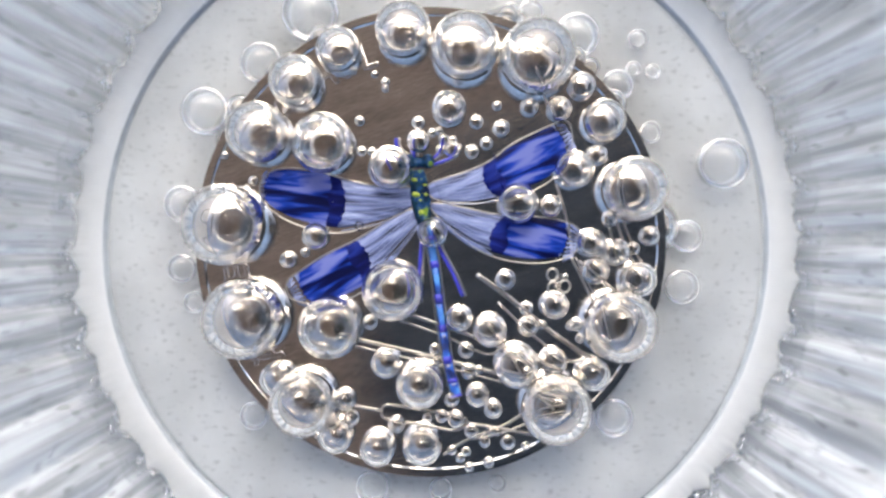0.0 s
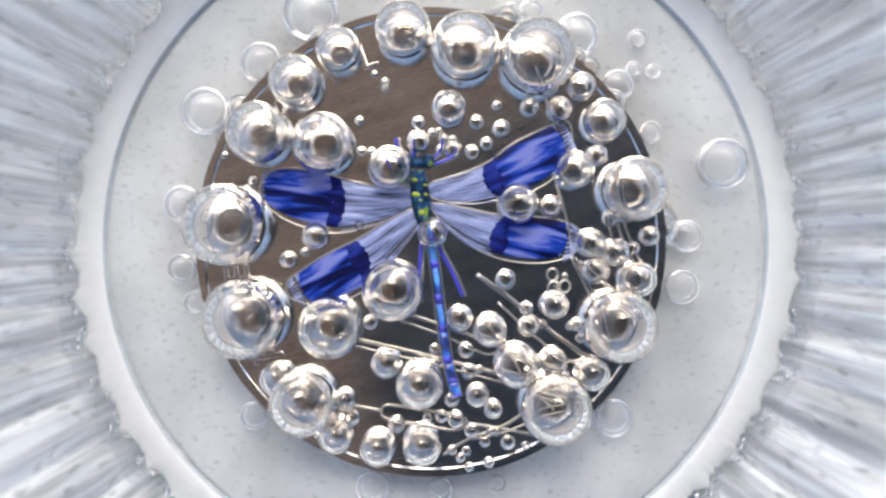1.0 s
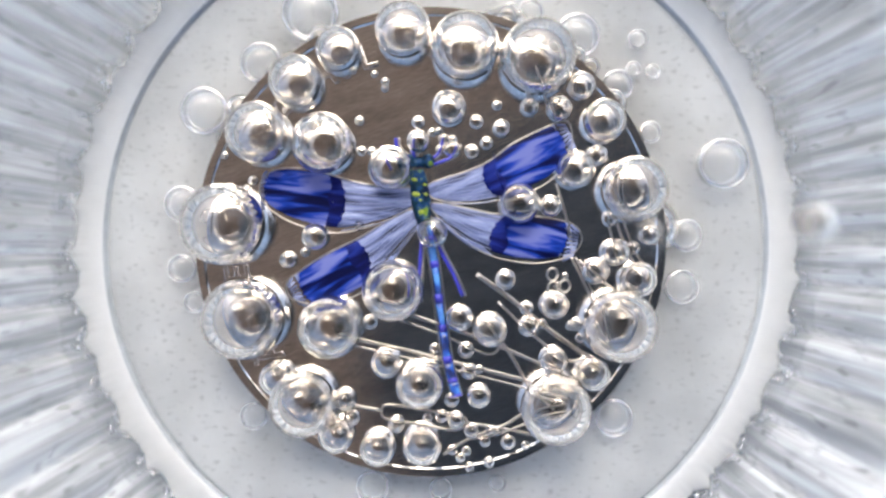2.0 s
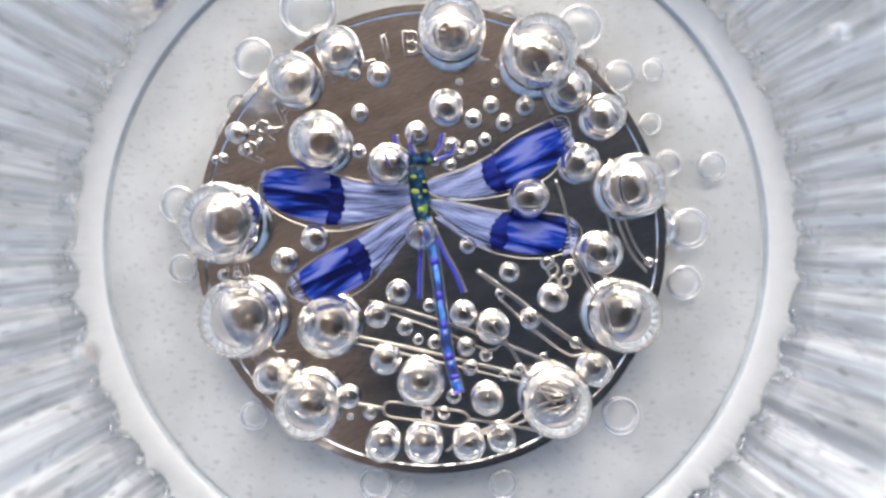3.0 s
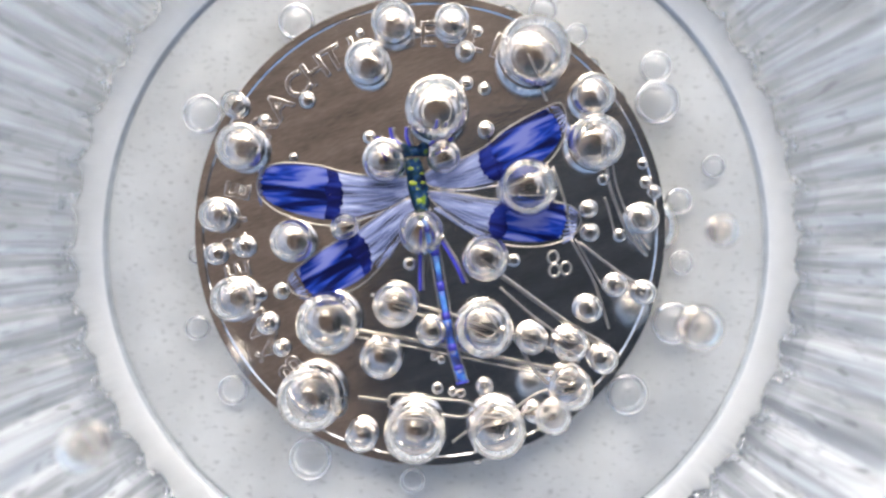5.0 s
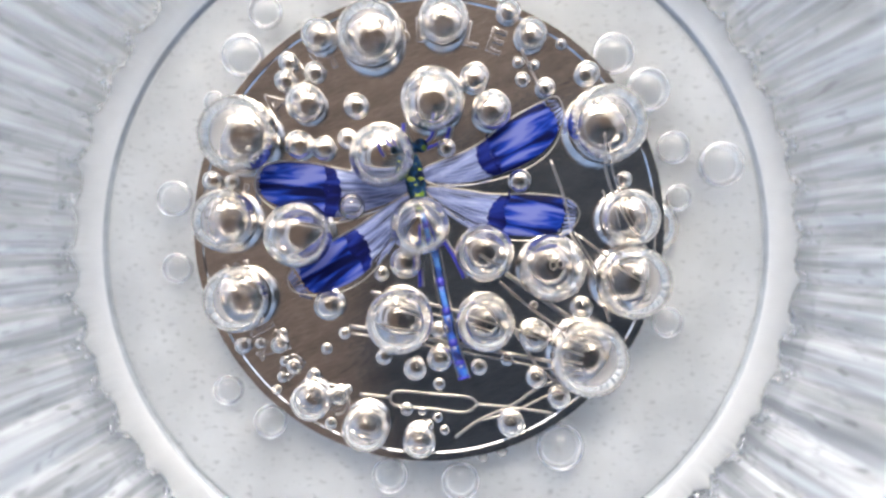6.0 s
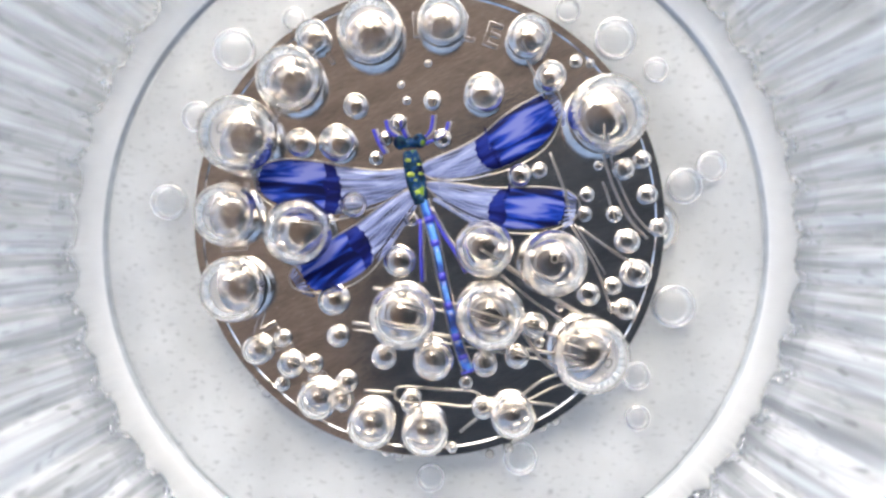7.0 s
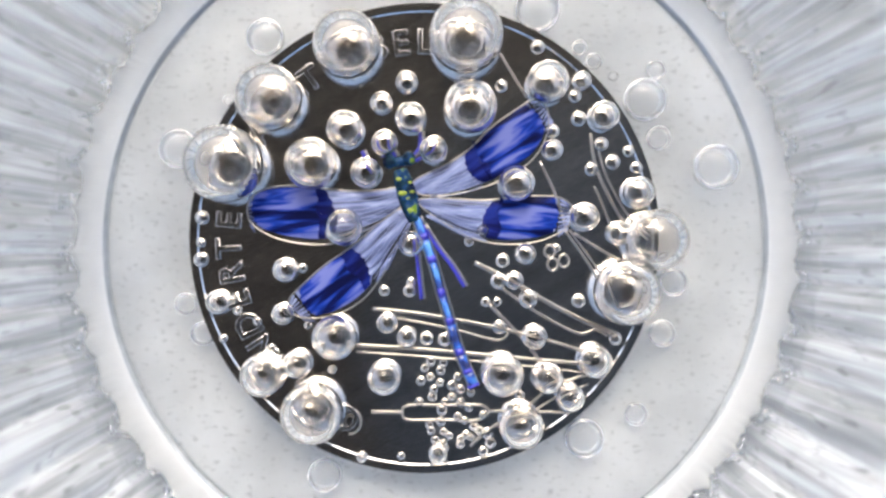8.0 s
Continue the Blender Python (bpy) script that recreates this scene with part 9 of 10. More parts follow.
clear_fizz(0.90, (0, -15.79, -0.98, -3.00), (4.85, -15.79, -0.98, -3.00), (5.72, -15.79, -0.98, -1.41), (5.8, -15.79, -0.98, -1.41), (6, -15.79, -1.14, -1.41), (6.5, -15.89, -1.14, -1.41), (6.71, -15.89, -1.14, -1.41), (6.78, -18.81, -5.64, 12.08), (6.85, -22.37, -11.14, 15.45), (8, -22.37, -11.14, 15.45))
clear_fizz(0.89, (0, -12.42, -8.38, -2.99), (4.14, -12.42, -8.38, -2.99), (4.48, -12.42, -8.38, -1.41), (4.5, -12.42, -8.38, -1.41), (4.7, -12.42, -8.38, -1.41), (5.8, -12.76, -8.38, -1.41), (6, -12.76, -8.38, -1.41), (6.15, -12.76, -8.38, -1.41), (6.22, -15.07, -11.93, 12.16), (6.29, -17.90, -16.26, 15.56), (8, -17.90, -16.26, 15.56))
clear_fizz(0.88, (0, 12.83, -5.02, -2.98), (3.18, 12.83, -5.02, -2.98), (3.48, 12.83, -5.02, -1.42), (3.5, 12.83, -5.02, -1.42), (4, 13.33, -4.68, -1.42), (4.29, 13.33, -4.68, -1.42), (4.36, 16.58, -9.07, 10.27), (4.43, 20.55, -14.45, 13.19), (8, 20.55, -14.45, 13.19))
clear_fizz(0.88, (0, 15.96, 4.92, -2.98), (6.63, 15.96, 4.92, -2.98), (6.98, 15.96, 4.92, -1.42), (7, 15.96, 4.92, -1.42), (7.5, 16.03, 4.81, -1.42), (7.58, 16.03, 4.81, -1.42), (7.65, 19.73, 5.50, 12.21), (7.72, 24.26, 6.33, 15.61), (8, 24.26, 6.33, 15.61))
clear_fizz(0.85, (0, -15.53, -1.15, -1.44), (1.7, -15.53, -1.15, -1.44), (2.8, -15.46, -1.15, -1.44), (3, -15.46, -1.15, -1.44), (3.5, -15.90, -1.15, -1.44), (3.75, -15.90, -1.15, -1.44), (3.82, -19.07, 4.07, 11.61), (3.89, -22.96, 10.45, 14.87), (8, -22.96, 10.45, 14.87))
clear_fizz(0.84, (0, 11.49, -9.90, -2.94), (3.67, 11.49, -9.90, -2.94), (3.98, 11.49, -9.90, -1.44), (4, 11.49, -9.90, -1.44), (4.35, 11.49, -9.90, -1.44), (4.42, 13.54, -13.29, 10.71), (4.49, 16.05, -17.44, 13.74), (8, 16.05, -17.44, 13.74))
clear_fizz(0.84, (0, 5.93, 14.18, -2.94), (4.1, 5.93, 14.18, -2.94), (4.48, 5.93, 14.18, -1.44), (4.5, 5.93, 14.18, -1.44), (4.7, 5.93, 14.18, -1.44), (5.23, 5.93, 14.18, -1.44), (5.3, 9.51, 17.00, 12.07), (5.37, 13.88, 20.45, 15.45), (8, 13.88, 20.45, 15.45))
clear_fizz(0.84, (0, -0.74, -13.61, -2.94), (6.62, -0.74, -13.61, -2.94), (6.98, -0.74, -13.61, -1.44), (7, -0.74, -13.61, -1.44), (7.29, -0.74, -13.61, -1.44), (7.36, 3.47, -17.47, 10.82), (7.43, 8.62, -22.19, 13.89), (8, 8.62, -22.19, 13.89))
clear_fizz(0.84, (0, 12.33, 9.30, -2.94), (7.1, 12.33, 9.30, -2.94), (7.48, 12.33, 9.30, -1.44), (7.5, 12.33, 9.30, -1.44), (7.7, 12.33, 9.30, -1.44), (7.77, 16.67, 10.04, 11.59), (7.84, 21.97, 10.95, 14.85), (8, 21.97, 10.95, 14.85))
clear_fizz(0.84, (0, 8.29, -10.07, -2.94), (7.17, 8.29, -10.07, -2.94), (7.48, 8.29, -10.07, -1.44), (7.5, 8.29, -10.07, -1.44), (7.61, 8.29, -10.07, -1.44), (7.68, 7.64, -16.19, 10.74), (7.75, 6.86, -23.68, 13.78), (8, 6.86, -23.68, 13.78))
clear_fizz(0.84, (0, 13.68, -1.99, -2.94), (7.63, 13.68, -1.99, -2.94), (7.8, 13.68, -1.99, -1.44), (8, 13.68, -1.99, -1.44))
clear_fizz(0.84, (0, 3.40, -13.78, -2.94), (1.88, 3.40, -13.78, -2.94), (2.72, 3.40, -13.78, -1.44), (2.8, 3.40, -13.78, -1.44), (3, 3.57, -13.94, -1.44), (3.27, 3.57, -13.94, -1.44), (3.34, 1.35, -18.77, 10.94), (3.41, -1.35, -24.66, 14.03), (8, -1.35, -24.66, 14.03))
clear_fizz(0.84, (0, 16.03, 4.92, -2.94), (2.83, 16.03, 4.92, -2.94), (2.99, 16.03, 4.92, -1.44), (3.5, 16.20, 5.02, -1.44), (3.84, 16.20, 5.02, -1.44), (3.91, 17.13, 9.34, 12.37), (3.98, 18.27, 14.61, 15.83), (8, 18.27, 14.61, 15.83))
clear_fizz(0.84, (0, -13.95, 6.94, -2.94), (3.08, -13.95, 6.94, -2.94), (3.48, -13.95, 6.94, -1.44), (3.5, -13.95, 6.94, -1.44), (4, -14.01, 7.11, -1.44), (4.37, -14.01, 7.11, -1.44), (4.44, -18.42, 4.98, 10.22), (4.51, -23.81, 2.38, 13.13), (8, -23.81, 2.38, 13.13))
clear_fizz(0.84, (0, -8.89, -11.92, -2.94), (3.14, -8.89, -11.92, -2.94), (3.48, -8.89, -11.92, -1.44), (3.5, -8.89, -11.92, -1.44), (4, -8.72, -12.09, -1.44), (4.34, -8.72, -12.09, -1.44), (4.41, -6.97, -16.98, 10.46), (4.48, -4.82, -22.96, 13.43), (8, -4.82, -22.96, 13.43))
clear_fizz(0.84, (0, 11.15, -7.78, -2.94), (6.1, 11.15, -7.78, -2.94), (6.48, 11.15, -7.78, -1.44), (6.5, 11.15, -7.78, -1.44), (7, 11.49, -7.54, -1.44), (7.36, 11.49, -7.54, -1.44), (7.43, 16.27, -9.46, 11.29), (7.5, 22.13, -11.80, 14.47), (8, 22.13, -11.80, 14.47))
clear_fizz(0.83, (0, -11.25, -9.90, -1.45), (1.7, -11.25, -9.90, -1.45), (2.8, -11.25, -10.01, -1.45), (3, -11.25, -9.90, -1.45), (3.5, -11.25, -10.07, -1.45), (3.73, -11.25, -10.07, -1.45), (3.8, -10.21, -16.05, 12.18), (3.87, -8.94, -23.36, 15.59), (8, -8.94, -23.36, 15.59))
clear_fizz(0.81, (0, 13.01, -4.68, -2.91), (7.1, 13.01, -4.68, -2.91), (7.48, 13.01, -4.68, -1.46), (7.5, 13.01, -4.68, -1.46), (8, 13.01, -5.02, -1.46))
clear_fizz(0.79, (0, 14.02, 2.56, -2.89), (3.71, 14.02, 2.56, -2.89), (3.98, 14.02, 2.56, -1.47), (4, 14.02, 2.56, -1.47), (4.5, 14.02, 2.80, -1.47), (4.7, 14.02, 2.80, -1.47), (5.8, 14.02, 3.07, -1.47), (6, 14.02, 3.07, -1.47), (6.5, 14.19, 3.40, -1.47), (6.62, 14.19, 3.40, -1.47), (6.69, 18.67, 3.43, 12.46), (6.76, 24.15, 3.46, 15.94), (8, 24.15, 3.46, 15.94))
clear_fizz(0.79, (0, 13.35, 5.09, -2.89), (2.84, 13.35, 5.09, -2.89), (2.99, 13.35, 5.09, -1.48), (3.5, 13.52, 5.02, -1.48), (4, 13.85, 5.26, -1.48), (4.28, 13.85, 5.26, -1.48), (4.35, 18.57, 3.26, 11.67), (4.42, 24.34, 0.81, 14.95), (8, 24.34, 0.81, 14.95))
clear_fizz(0.76, (0, 11.50, -9.91, -2.86), (6.14, 11.50, -9.91, -2.86), (6.48, 11.50, -9.91, -1.49), (6.5, 11.50, -9.91, -1.49), (7, 11.60, -10.08, -1.49), (7.37, 11.60, -10.08, -1.49), (7.44, 17.18, -8.65, 11.66), (7.51, 24.01, -6.90, 14.95), (8, 24.01, -6.90, 14.95))
clear_fizz(0.74, (0, 5.26, 14.13, -1.50), (1.7, 5.26, 14.13, -1.50), (2.8, 5.09, 14.20, -1.50), (2.88, 5.09, 14.20, -1.50), (2.95, 8.48, 17.81, 11.56), (3.02, 12.62, 22.23, 14.82), (8, 12.62, 22.23, 14.82))
clear_fizz(0.74, (0, 3.74, 14.03, -2.84), (3.2, 3.74, 14.03, -2.84), (3.48, 3.74, 14.03, -1.50), (3.5, 3.74, 14.03, -1.50), (3.88, 3.74, 14.03, -1.50), (3.95, 1.27, 18.90, 11.14), (4.02, -1.74, 24.84, 14.31), (8, -1.74, 24.84, 14.31))
clear_fizz(0.74, (0, 0.37, -13.79, -2.84), (3.7, 0.37, -13.79, -2.84), (3.98, 0.37, -13.79, -1.50), (4, 0.37, -13.79, -1.50), (4.34, 0.37, -13.79, -1.50), (4.41, 3.03, -18.56, 11.79), (4.48, 6.29, -24.38, 15.11), (8, 6.29, -24.38, 15.11))
clear_fizz(0.74, (0, -14.64, -4.69, -2.84), (4.15, -14.64, -4.69, -2.84), (4.48, -14.64, -4.69, -1.50), (4.5, -14.64, -4.69, -1.50), (4.7, -14.64, -4.69, -1.50), (4.99, -14.64, -4.69, -1.50), (5.06, -19.12, -3.31, 10.46), (5.13, -24.60, -1.62, 13.45), (8, -24.60, -1.62, 13.45))
clear_fizz(0.74, (0, -1.82, -13.79, -2.84), (4.13, -1.82, -13.79, -2.84), (4.48, -1.82, -13.79, -1.50), (4.5, -1.82, -13.79, -1.50), (4.7, -1.82, -13.79, -1.50), (5.12, -1.82, -13.79, -1.50), (5.19, 2.23, -17.60, 11.32), (5.26, 7.18, -22.26, 14.53), (8, 7.18, -22.26, 14.53))
clear_fizz(0.74, (0, 7.45, 13.52, -2.84), (6.18, 7.45, 13.52, -2.84), (6.48, 7.45, 13.52, -1.50), (6.5, 7.45, 13.52, -1.50), (7, 7.45, 14.20, -1.50), (7.31, 7.45, 14.20, -1.50), (7.38, 9.91, 16.64, 11.95), (7.45, 12.91, 19.61, 15.32), (8, 12.91, 19.61, 15.32))
clear_fizz(0.74, (0, -9.58, 14.20, -2.84), (7.1, -9.58, 14.20, -2.84), (7.48, -9.58, 14.20, -1.50), (7.5, -9.58, 14.20, -1.50), (7.61, -9.58, 14.20, -1.50), (7.68, -12.02, 16.42, 11.02), (7.75, -15.01, 19.14, 14.15), (8, -15.01, 19.14, 14.15))
clear_fizz(0.74, (0, -14.30, -5.03, -2.84), (7.61, -14.30, -5.03, -2.84), (7.8, -14.30, -5.03, -1.50), (8, -14.30, -5.03, -1.50))
clear_fizz(0.73, (0, 12.68, 10.66, -2.83), (6.63, 12.68, 10.66, -2.83), (6.98, 12.68, 10.66, -1.51), (7, 12.68, 10.66, -1.51), (7.5, 12.68, 10.83, -1.51), (7.71, 12.68, 10.83, -1.51), (7.78, 11.25, 15.85, 10.52), (7.85, 9.51, 21.99, 13.53), (8, 9.51, 21.99, 13.53))
clear_fizz(0.73, (0, 12.85, 7.12, -2.83), (7.16, 12.85, 7.12, -2.83), (7.48, 12.85, 7.12, -1.51), (7.5, 12.85, 7.12, -1.51), (8, 12.85, 6.61, -1.51))
clear_fizz(0.72, (0, -12.79, 8.47, -2.82), (3.08, -12.79, 8.47, -2.82), (3.48, -12.79, 8.47, -1.52), (3.5, -12.79, 8.47, -1.52), (4, -13.12, 8.81, -1.52), (4.5, -12.55, 8.64, -1.52), (4.55, -12.55, 8.64, -1.52), (4.62, -16.68, 10.60, 10.78), (4.69, -21.72, 13.00, 13.86), (8, -21.72, 13.00, 13.86))
clear_fizz(0.72, (0, 14.04, -0.98, -2.82), (3.66, 14.04, -0.98, -2.82), (3.98, 14.04, -0.98, -1.52), (4, 14.04, -0.98, -1.52), (4.5, 14.20, -0.81, -1.52), (4.7, 14.20, -0.81, -1.52), (5.05, 14.20, -0.81, -1.52), (5.12, 18.85, 1.53, 12.32), (5.19, 24.53, 4.40, 15.78), (8, 24.53, 4.40, 15.78))
clear_fizz(0.68, (0, 12.52, 10.67, -2.78), (2.88, 12.52, 10.67, -2.78), (2.99, 12.52, 10.67, -1.54), (3.16, 12.52, 10.67, -1.54), (3.23, 17.09, 9.00, 12.33), (3.3, 22.67, 6.95, 15.80), (8, 22.67, 6.95, 15.80))
clear_fizz(0.68, (0, -0.14, -14.31, -1.54), (2.23, -0.14, -14.31, -1.54), (2.3, -1.72, -18.99, 12.10), (2.37, -3.67, -24.71, 15.52), (8, -3.67, -24.71, 15.52))
clear_fizz(0.68, (0, 16.14, 4.93, -2.78), (4.14, 16.14, 4.93, -2.78), (4.48, 16.14, 4.93, -1.54), (4.5, 16.14, 4.93, -1.54), (4.7, 16.14, 4.93, -1.54), (5.17, 16.14, 4.93, -1.54), (5.24, 18.78, 7.47, 11.50), (5.31, 22.00, 10.58, 14.76), (8, 22.00, 10.58, 14.76))
clear_fizz(0.68, (0, 7.97, 12.79, -2.78), (4.15, 7.97, 12.79, -2.78), (4.48, 7.97, 12.79, -1.54), (4.5, 7.97, 12.79, -1.54), (4.7, 7.97, 12.79, -1.54), (5.24, 7.97, 12.79, -1.54), (5.31, 10.46, 16.10, 11.55), (5.38, 13.51, 20.15, 14.83), (8, 13.51, 20.15, 14.83))
clear_fizz(0.68, (0, -8.91, 13.71, -2.78), (6.68, -8.91, 13.71, -2.78), (6.98, -8.91, 13.71, -1.54), (7, -8.91, 13.71, -1.54), (7.3, -8.91, 13.71, -1.54), (7.37, -11.82, 16.50, 10.43), (7.44, -15.37, 19.92, 13.43), (8, -15.37, 19.92, 13.43))
clear_fizz(0.68, (0, 11.51, -9.86, -2.78), (7.6, 11.51, -9.86, -2.78), (7.8, 11.51, -9.86, -1.54), (8, 11.51, -9.86, -1.54))
clear_fizz(0.68, (0, -15.33, -3.27, -2.78), (7.63, -15.33, -3.27, -2.78), (7.8, -15.33, -3.27, -1.54), (8, -15.33, -3.27, -1.54))
clear_fizz(0.65, (0, 12.36, 6.96, -1.56), (1.7, 12.36, 6.96, -1.56), (2.8, 12.36, 7.29, -1.56), (3, 12.36, 7.46, -1.56), (3.37, 12.36, 7.46, -1.56), (3.44, 12.89, 13.48, 12.44), (3.51, 13.53, 20.83, 15.94), (8, 13.53, 20.83, 15.94))
clear_fizz(0.64, (0, -14.83, -3.17, -1.56), (1.7, -14.83, -3.17, -1.56), (2.8, -14.83, -3.17, -1.56), (2.87, -14.83, -3.17, -1.56), (2.94, -19.19, -2.85, 10.17), (3.01, -24.53, -2.45, 13.10), (8, -24.53, -2.45, 13.10))
clear_fizz(0.61, (0, 4.09, 14.06, -1.59), (2.12, 4.09, 14.06, -1.59), (2.19, 0.06, 18.13, 10.60), (2.26, -4.85, 23.11, 13.64), (8, -4.85, 23.11, 13.64))
clear_fizz(0.61, (0, 12.54, 10.68, -2.71), (3.66, 12.54, 10.68, -2.71), (3.98, 12.54, 10.68, -1.59), (4, 12.54, 10.68, -1.59), (4.25, 12.54, 10.68, -1.59), (4.32, 12.77, 14.58, 11.69), (4.39, 13.06, 19.36, 15.01), (8, 13.06, 19.36, 15.01))
clear_fizz(0.61, (0, -13.65, 8.82, -2.71), (4.83, -13.65, 8.82, -2.71), (5.72, -13.65, 8.82, -1.59), (5.8, -13.65, 8.82, -1.59), (6, -13.65, 8.82, -1.59), (6.22, -13.65, 8.82, -1.59), (6.29, -18.78, 7.22, 10.22), (6.36, -25.04, 5.27, 13.17), (8, -25.04, 5.27, 13.17))
clear_fizz(0.61, (0, -5.20, -12.81, -2.71), (6.2, -5.20, -12.81, -2.71), (6.48, -5.20, -12.81, -1.59), (6.5, -5.20, -12.81, -1.59), (6.7, -5.20, -12.81, -1.59), (6.77, -8.92, -16.57, 11.70), (6.84, -13.46, -21.17, 15.02), (8, -13.46, -21.17, 15.02))
clear_fizz(0.61, (0, 13.89, -0.81, -2.71), (7.19, 13.89, -0.81, -2.71), (7.48, 13.89, -0.81, -1.59), (7.5, 13.89, -0.81, -1.59), (7.66, 13.89, -0.81, -1.59), (7.73, 18.87, -2.88, 11.37), (7.8, 24.95, -5.40, 14.61), (8, 24.95, -5.40, 14.61))
clear_fizz(0.61, (0, -13.31, -6.39, -2.71), (7.1, -13.31, -6.39, -2.71), (7.48, -13.31, -6.39, -1.59), (7.5, -13.31, -6.39, -1.59), (7.68, -13.31, -6.39, -1.59), (7.75, -17.02, -8.20, 11.25), (7.82, -21.56, -10.43, 14.46), (8, -21.56, -10.43, 14.46))
clear_fizz(0.59, (0, 11.63, 12.54, -1.60), (1.7, 11.63, 12.54, -1.60), (2.8, 11.63, 12.54, -1.60), (2.93, 11.63, 12.54, -1.60), (3, 15.28, 13.57, 10.70), (3.07, 19.74, 14.83, 13.77), (8, 19.74, 14.83, 13.77))
clear_fizz(0.57, (0, 11.70, 12.71, -2.67), (3.16, 11.70, 12.71, -2.67), (3.48, 11.70, 12.71, -1.61), (3.5, 11.70, 12.71, -1.61), (3.69, 11.70, 12.71, -1.61), (3.76, 16.18, 10.92, 11.14), (3.83, 21.66, 8.73, 14.32), (8, 21.66, 8.73, 14.32))
clear_fizz(0.57, (0, 12.71, 10.68, -2.67), (7.62, 12.71, 10.68, -2.67), (7.8, 12.71, 10.68, -1.61), (8, 12.71, 10.68, -1.61))
clear_fizz(0.54, (0, 11.36, -9.84, -2.64), (3.1, 11.36, -9.84, -2.64), (3.48, 11.36, -9.84, -1.63), (3.5, 11.36, -9.84, -1.63), (3.68, 11.36, -9.84, -1.63), (3.75, 11.23, -15.64, 10.89), (3.82, 11.06, -22.72, 14.01), (8, 11.06, -22.72, 14.01))
clear_fizz(0.52, (0, -14.68, -0.30, -2.62), (4.12, -14.68, -0.30, -2.62), (4.48, -14.68, -0.30, -1.64), (4.5, -14.68, -0.30, -1.64), (4.7, -14.68, -0.30, -1.64), (5.8, -14.85, -0.81, -1.64), (5.9, -14.85, -0.81, -1.64), (5.97, -19.49, 0.37, 10.91), (6.04, -25.17, 1.81, 14.04), (8, -25.17, 1.81, 14.04))
clear_fizz(0.51, (0, 3.25, -14.01, -1.65), (2.37, 3.25, -14.01, -1.65), (2.44, -0.68, -18.02, 10.60), (2.51, -5.47, -22.92, 13.66), (8, -5.47, -22.92, 13.66))
clear_fizz(0.51, (0, 16.44, 5.45, -2.61), (1.99, 16.44, 5.45, -2.61), (2.72, 16.44, 5.45, -1.65), (2.8, 16.44, 5.45, -1.65), (2.94, 16.44, 5.45, -1.65), (3.01, 20.24, 2.58, 11.50), (3.08, 24.89, -0.92, 14.79), (8, 24.89, -0.92, 14.79))
clear_fizz(0.51, (0, -2.17, -14.18, -2.61), (2.86, -2.17, -14.18, -2.61), (2.99, -2.17, -14.18, -1.65), (3.27, -2.17, -14.18, -1.65), (3.34, -2.06, -18.41, 12.37), (3.41, -1.92, -23.59, 15.87), (8, -1.92, -23.59, 15.87))
clear_fizz(0.51, (0, 11.37, 10.18, -2.61), (7.1, 11.37, 10.18, -2.61), (7.48, 11.37, 10.18, -1.65), (7.5, 11.37, 10.18, -1.65), (7.61, 11.37, 10.18, -1.65), (7.68, 13.47, 13.73, 10.51), (7.75, 16.05, 18.06, 13.55), (8, 16.05, 18.06, 13.55))
clear_fizz(0.51, (0, 2.91, -13.16, -2.61), (7.14, 2.91, -13.16, -2.61), (7.48, 2.91, -13.16, -1.65), (7.5, 2.91, -13.16, -1.65), (7.62, 2.91, -13.16, -1.65), (7.69, 7.62, -16.78, 10.25), (7.76, 13.38, -21.20, 13.23), (8, 13.38, -21.20, 13.23))
clear_fizz(0.51, (0, 9.00, 11.20, -2.61), (7.61, 9.00, 11.20, -2.61), (7.8, 9.00, 11.20, -1.65), (8, 9.00, 11.20, -1.65))
clear_fizz(0.47, (0, 8.16, 12.05, -2.57), (7.56, 8.16, 12.05, -2.57), (7.8, 8.16, 12.05, -1.67), (8, 8.16, 12.05, -1.67))
clear_fizz(0.44, (0, 11.38, 10.80, -1.69), (2.21, 11.38, 10.80, -1.69), (2.28, 16.54, 9.00, 10.75), (2.35, 22.84, 6.80, 13.86), (8, 22.84, 6.80, 13.86))
clear_fizz(0.44, (0, 12.56, 10.63, -1.69), (1.7, 12.56, 10.63, -1.69), (2.8, 12.56, 10.63, -1.69), (2.93, 12.56, 10.63, -1.69), (3, 17.54, 9.55, 10.27), (3.07, 23.63, 8.22, 13.26), (8, 23.63, 8.22, 13.26))
clear_fizz(0.41, (0, -13.69, -4.54, -2.51), (3.71, -13.69, -4.54, -2.51), (3.98, -13.69, -4.54, -1.71), (4, -13.69, -4.54, -1.71), (4.32, -13.69, -4.54, -1.71), (4.39, -17.35, -8.37, 11.13), (4.46, -21.83, -13.04, 14.33), (8, -21.83, -13.04, 14.33))
clear_fizz(0.41, (0, 7.66, -10.13, -2.51), (6.13, 7.66, -10.13, -2.51), (6.48, 7.66, -10.13, -1.71), (6.5, 7.66, -10.13, -1.71), (6.62, 7.66, -10.13, -1.71), (6.69, 13.25, -11.82, 12.09), (6.76, 20.09, -13.88, 15.54), (8, 20.09, -13.88, 15.54))
clear_fizz(0.34, (0, 13.09, 0.20, -2.44), (4.83, 13.09, 0.20, -2.44), (5.72, 13.09, 0.20, -1.75), (5.8, 13.09, 0.20, -1.75), (6, 13.09, 0.20, -1.75), (6.33, 13.09, 0.20, -1.75), (6.4, 18.57, -1.19, 11.72), (6.47, 25.27, -2.89, 15.08), (8, 25.27, -2.89, 15.08))
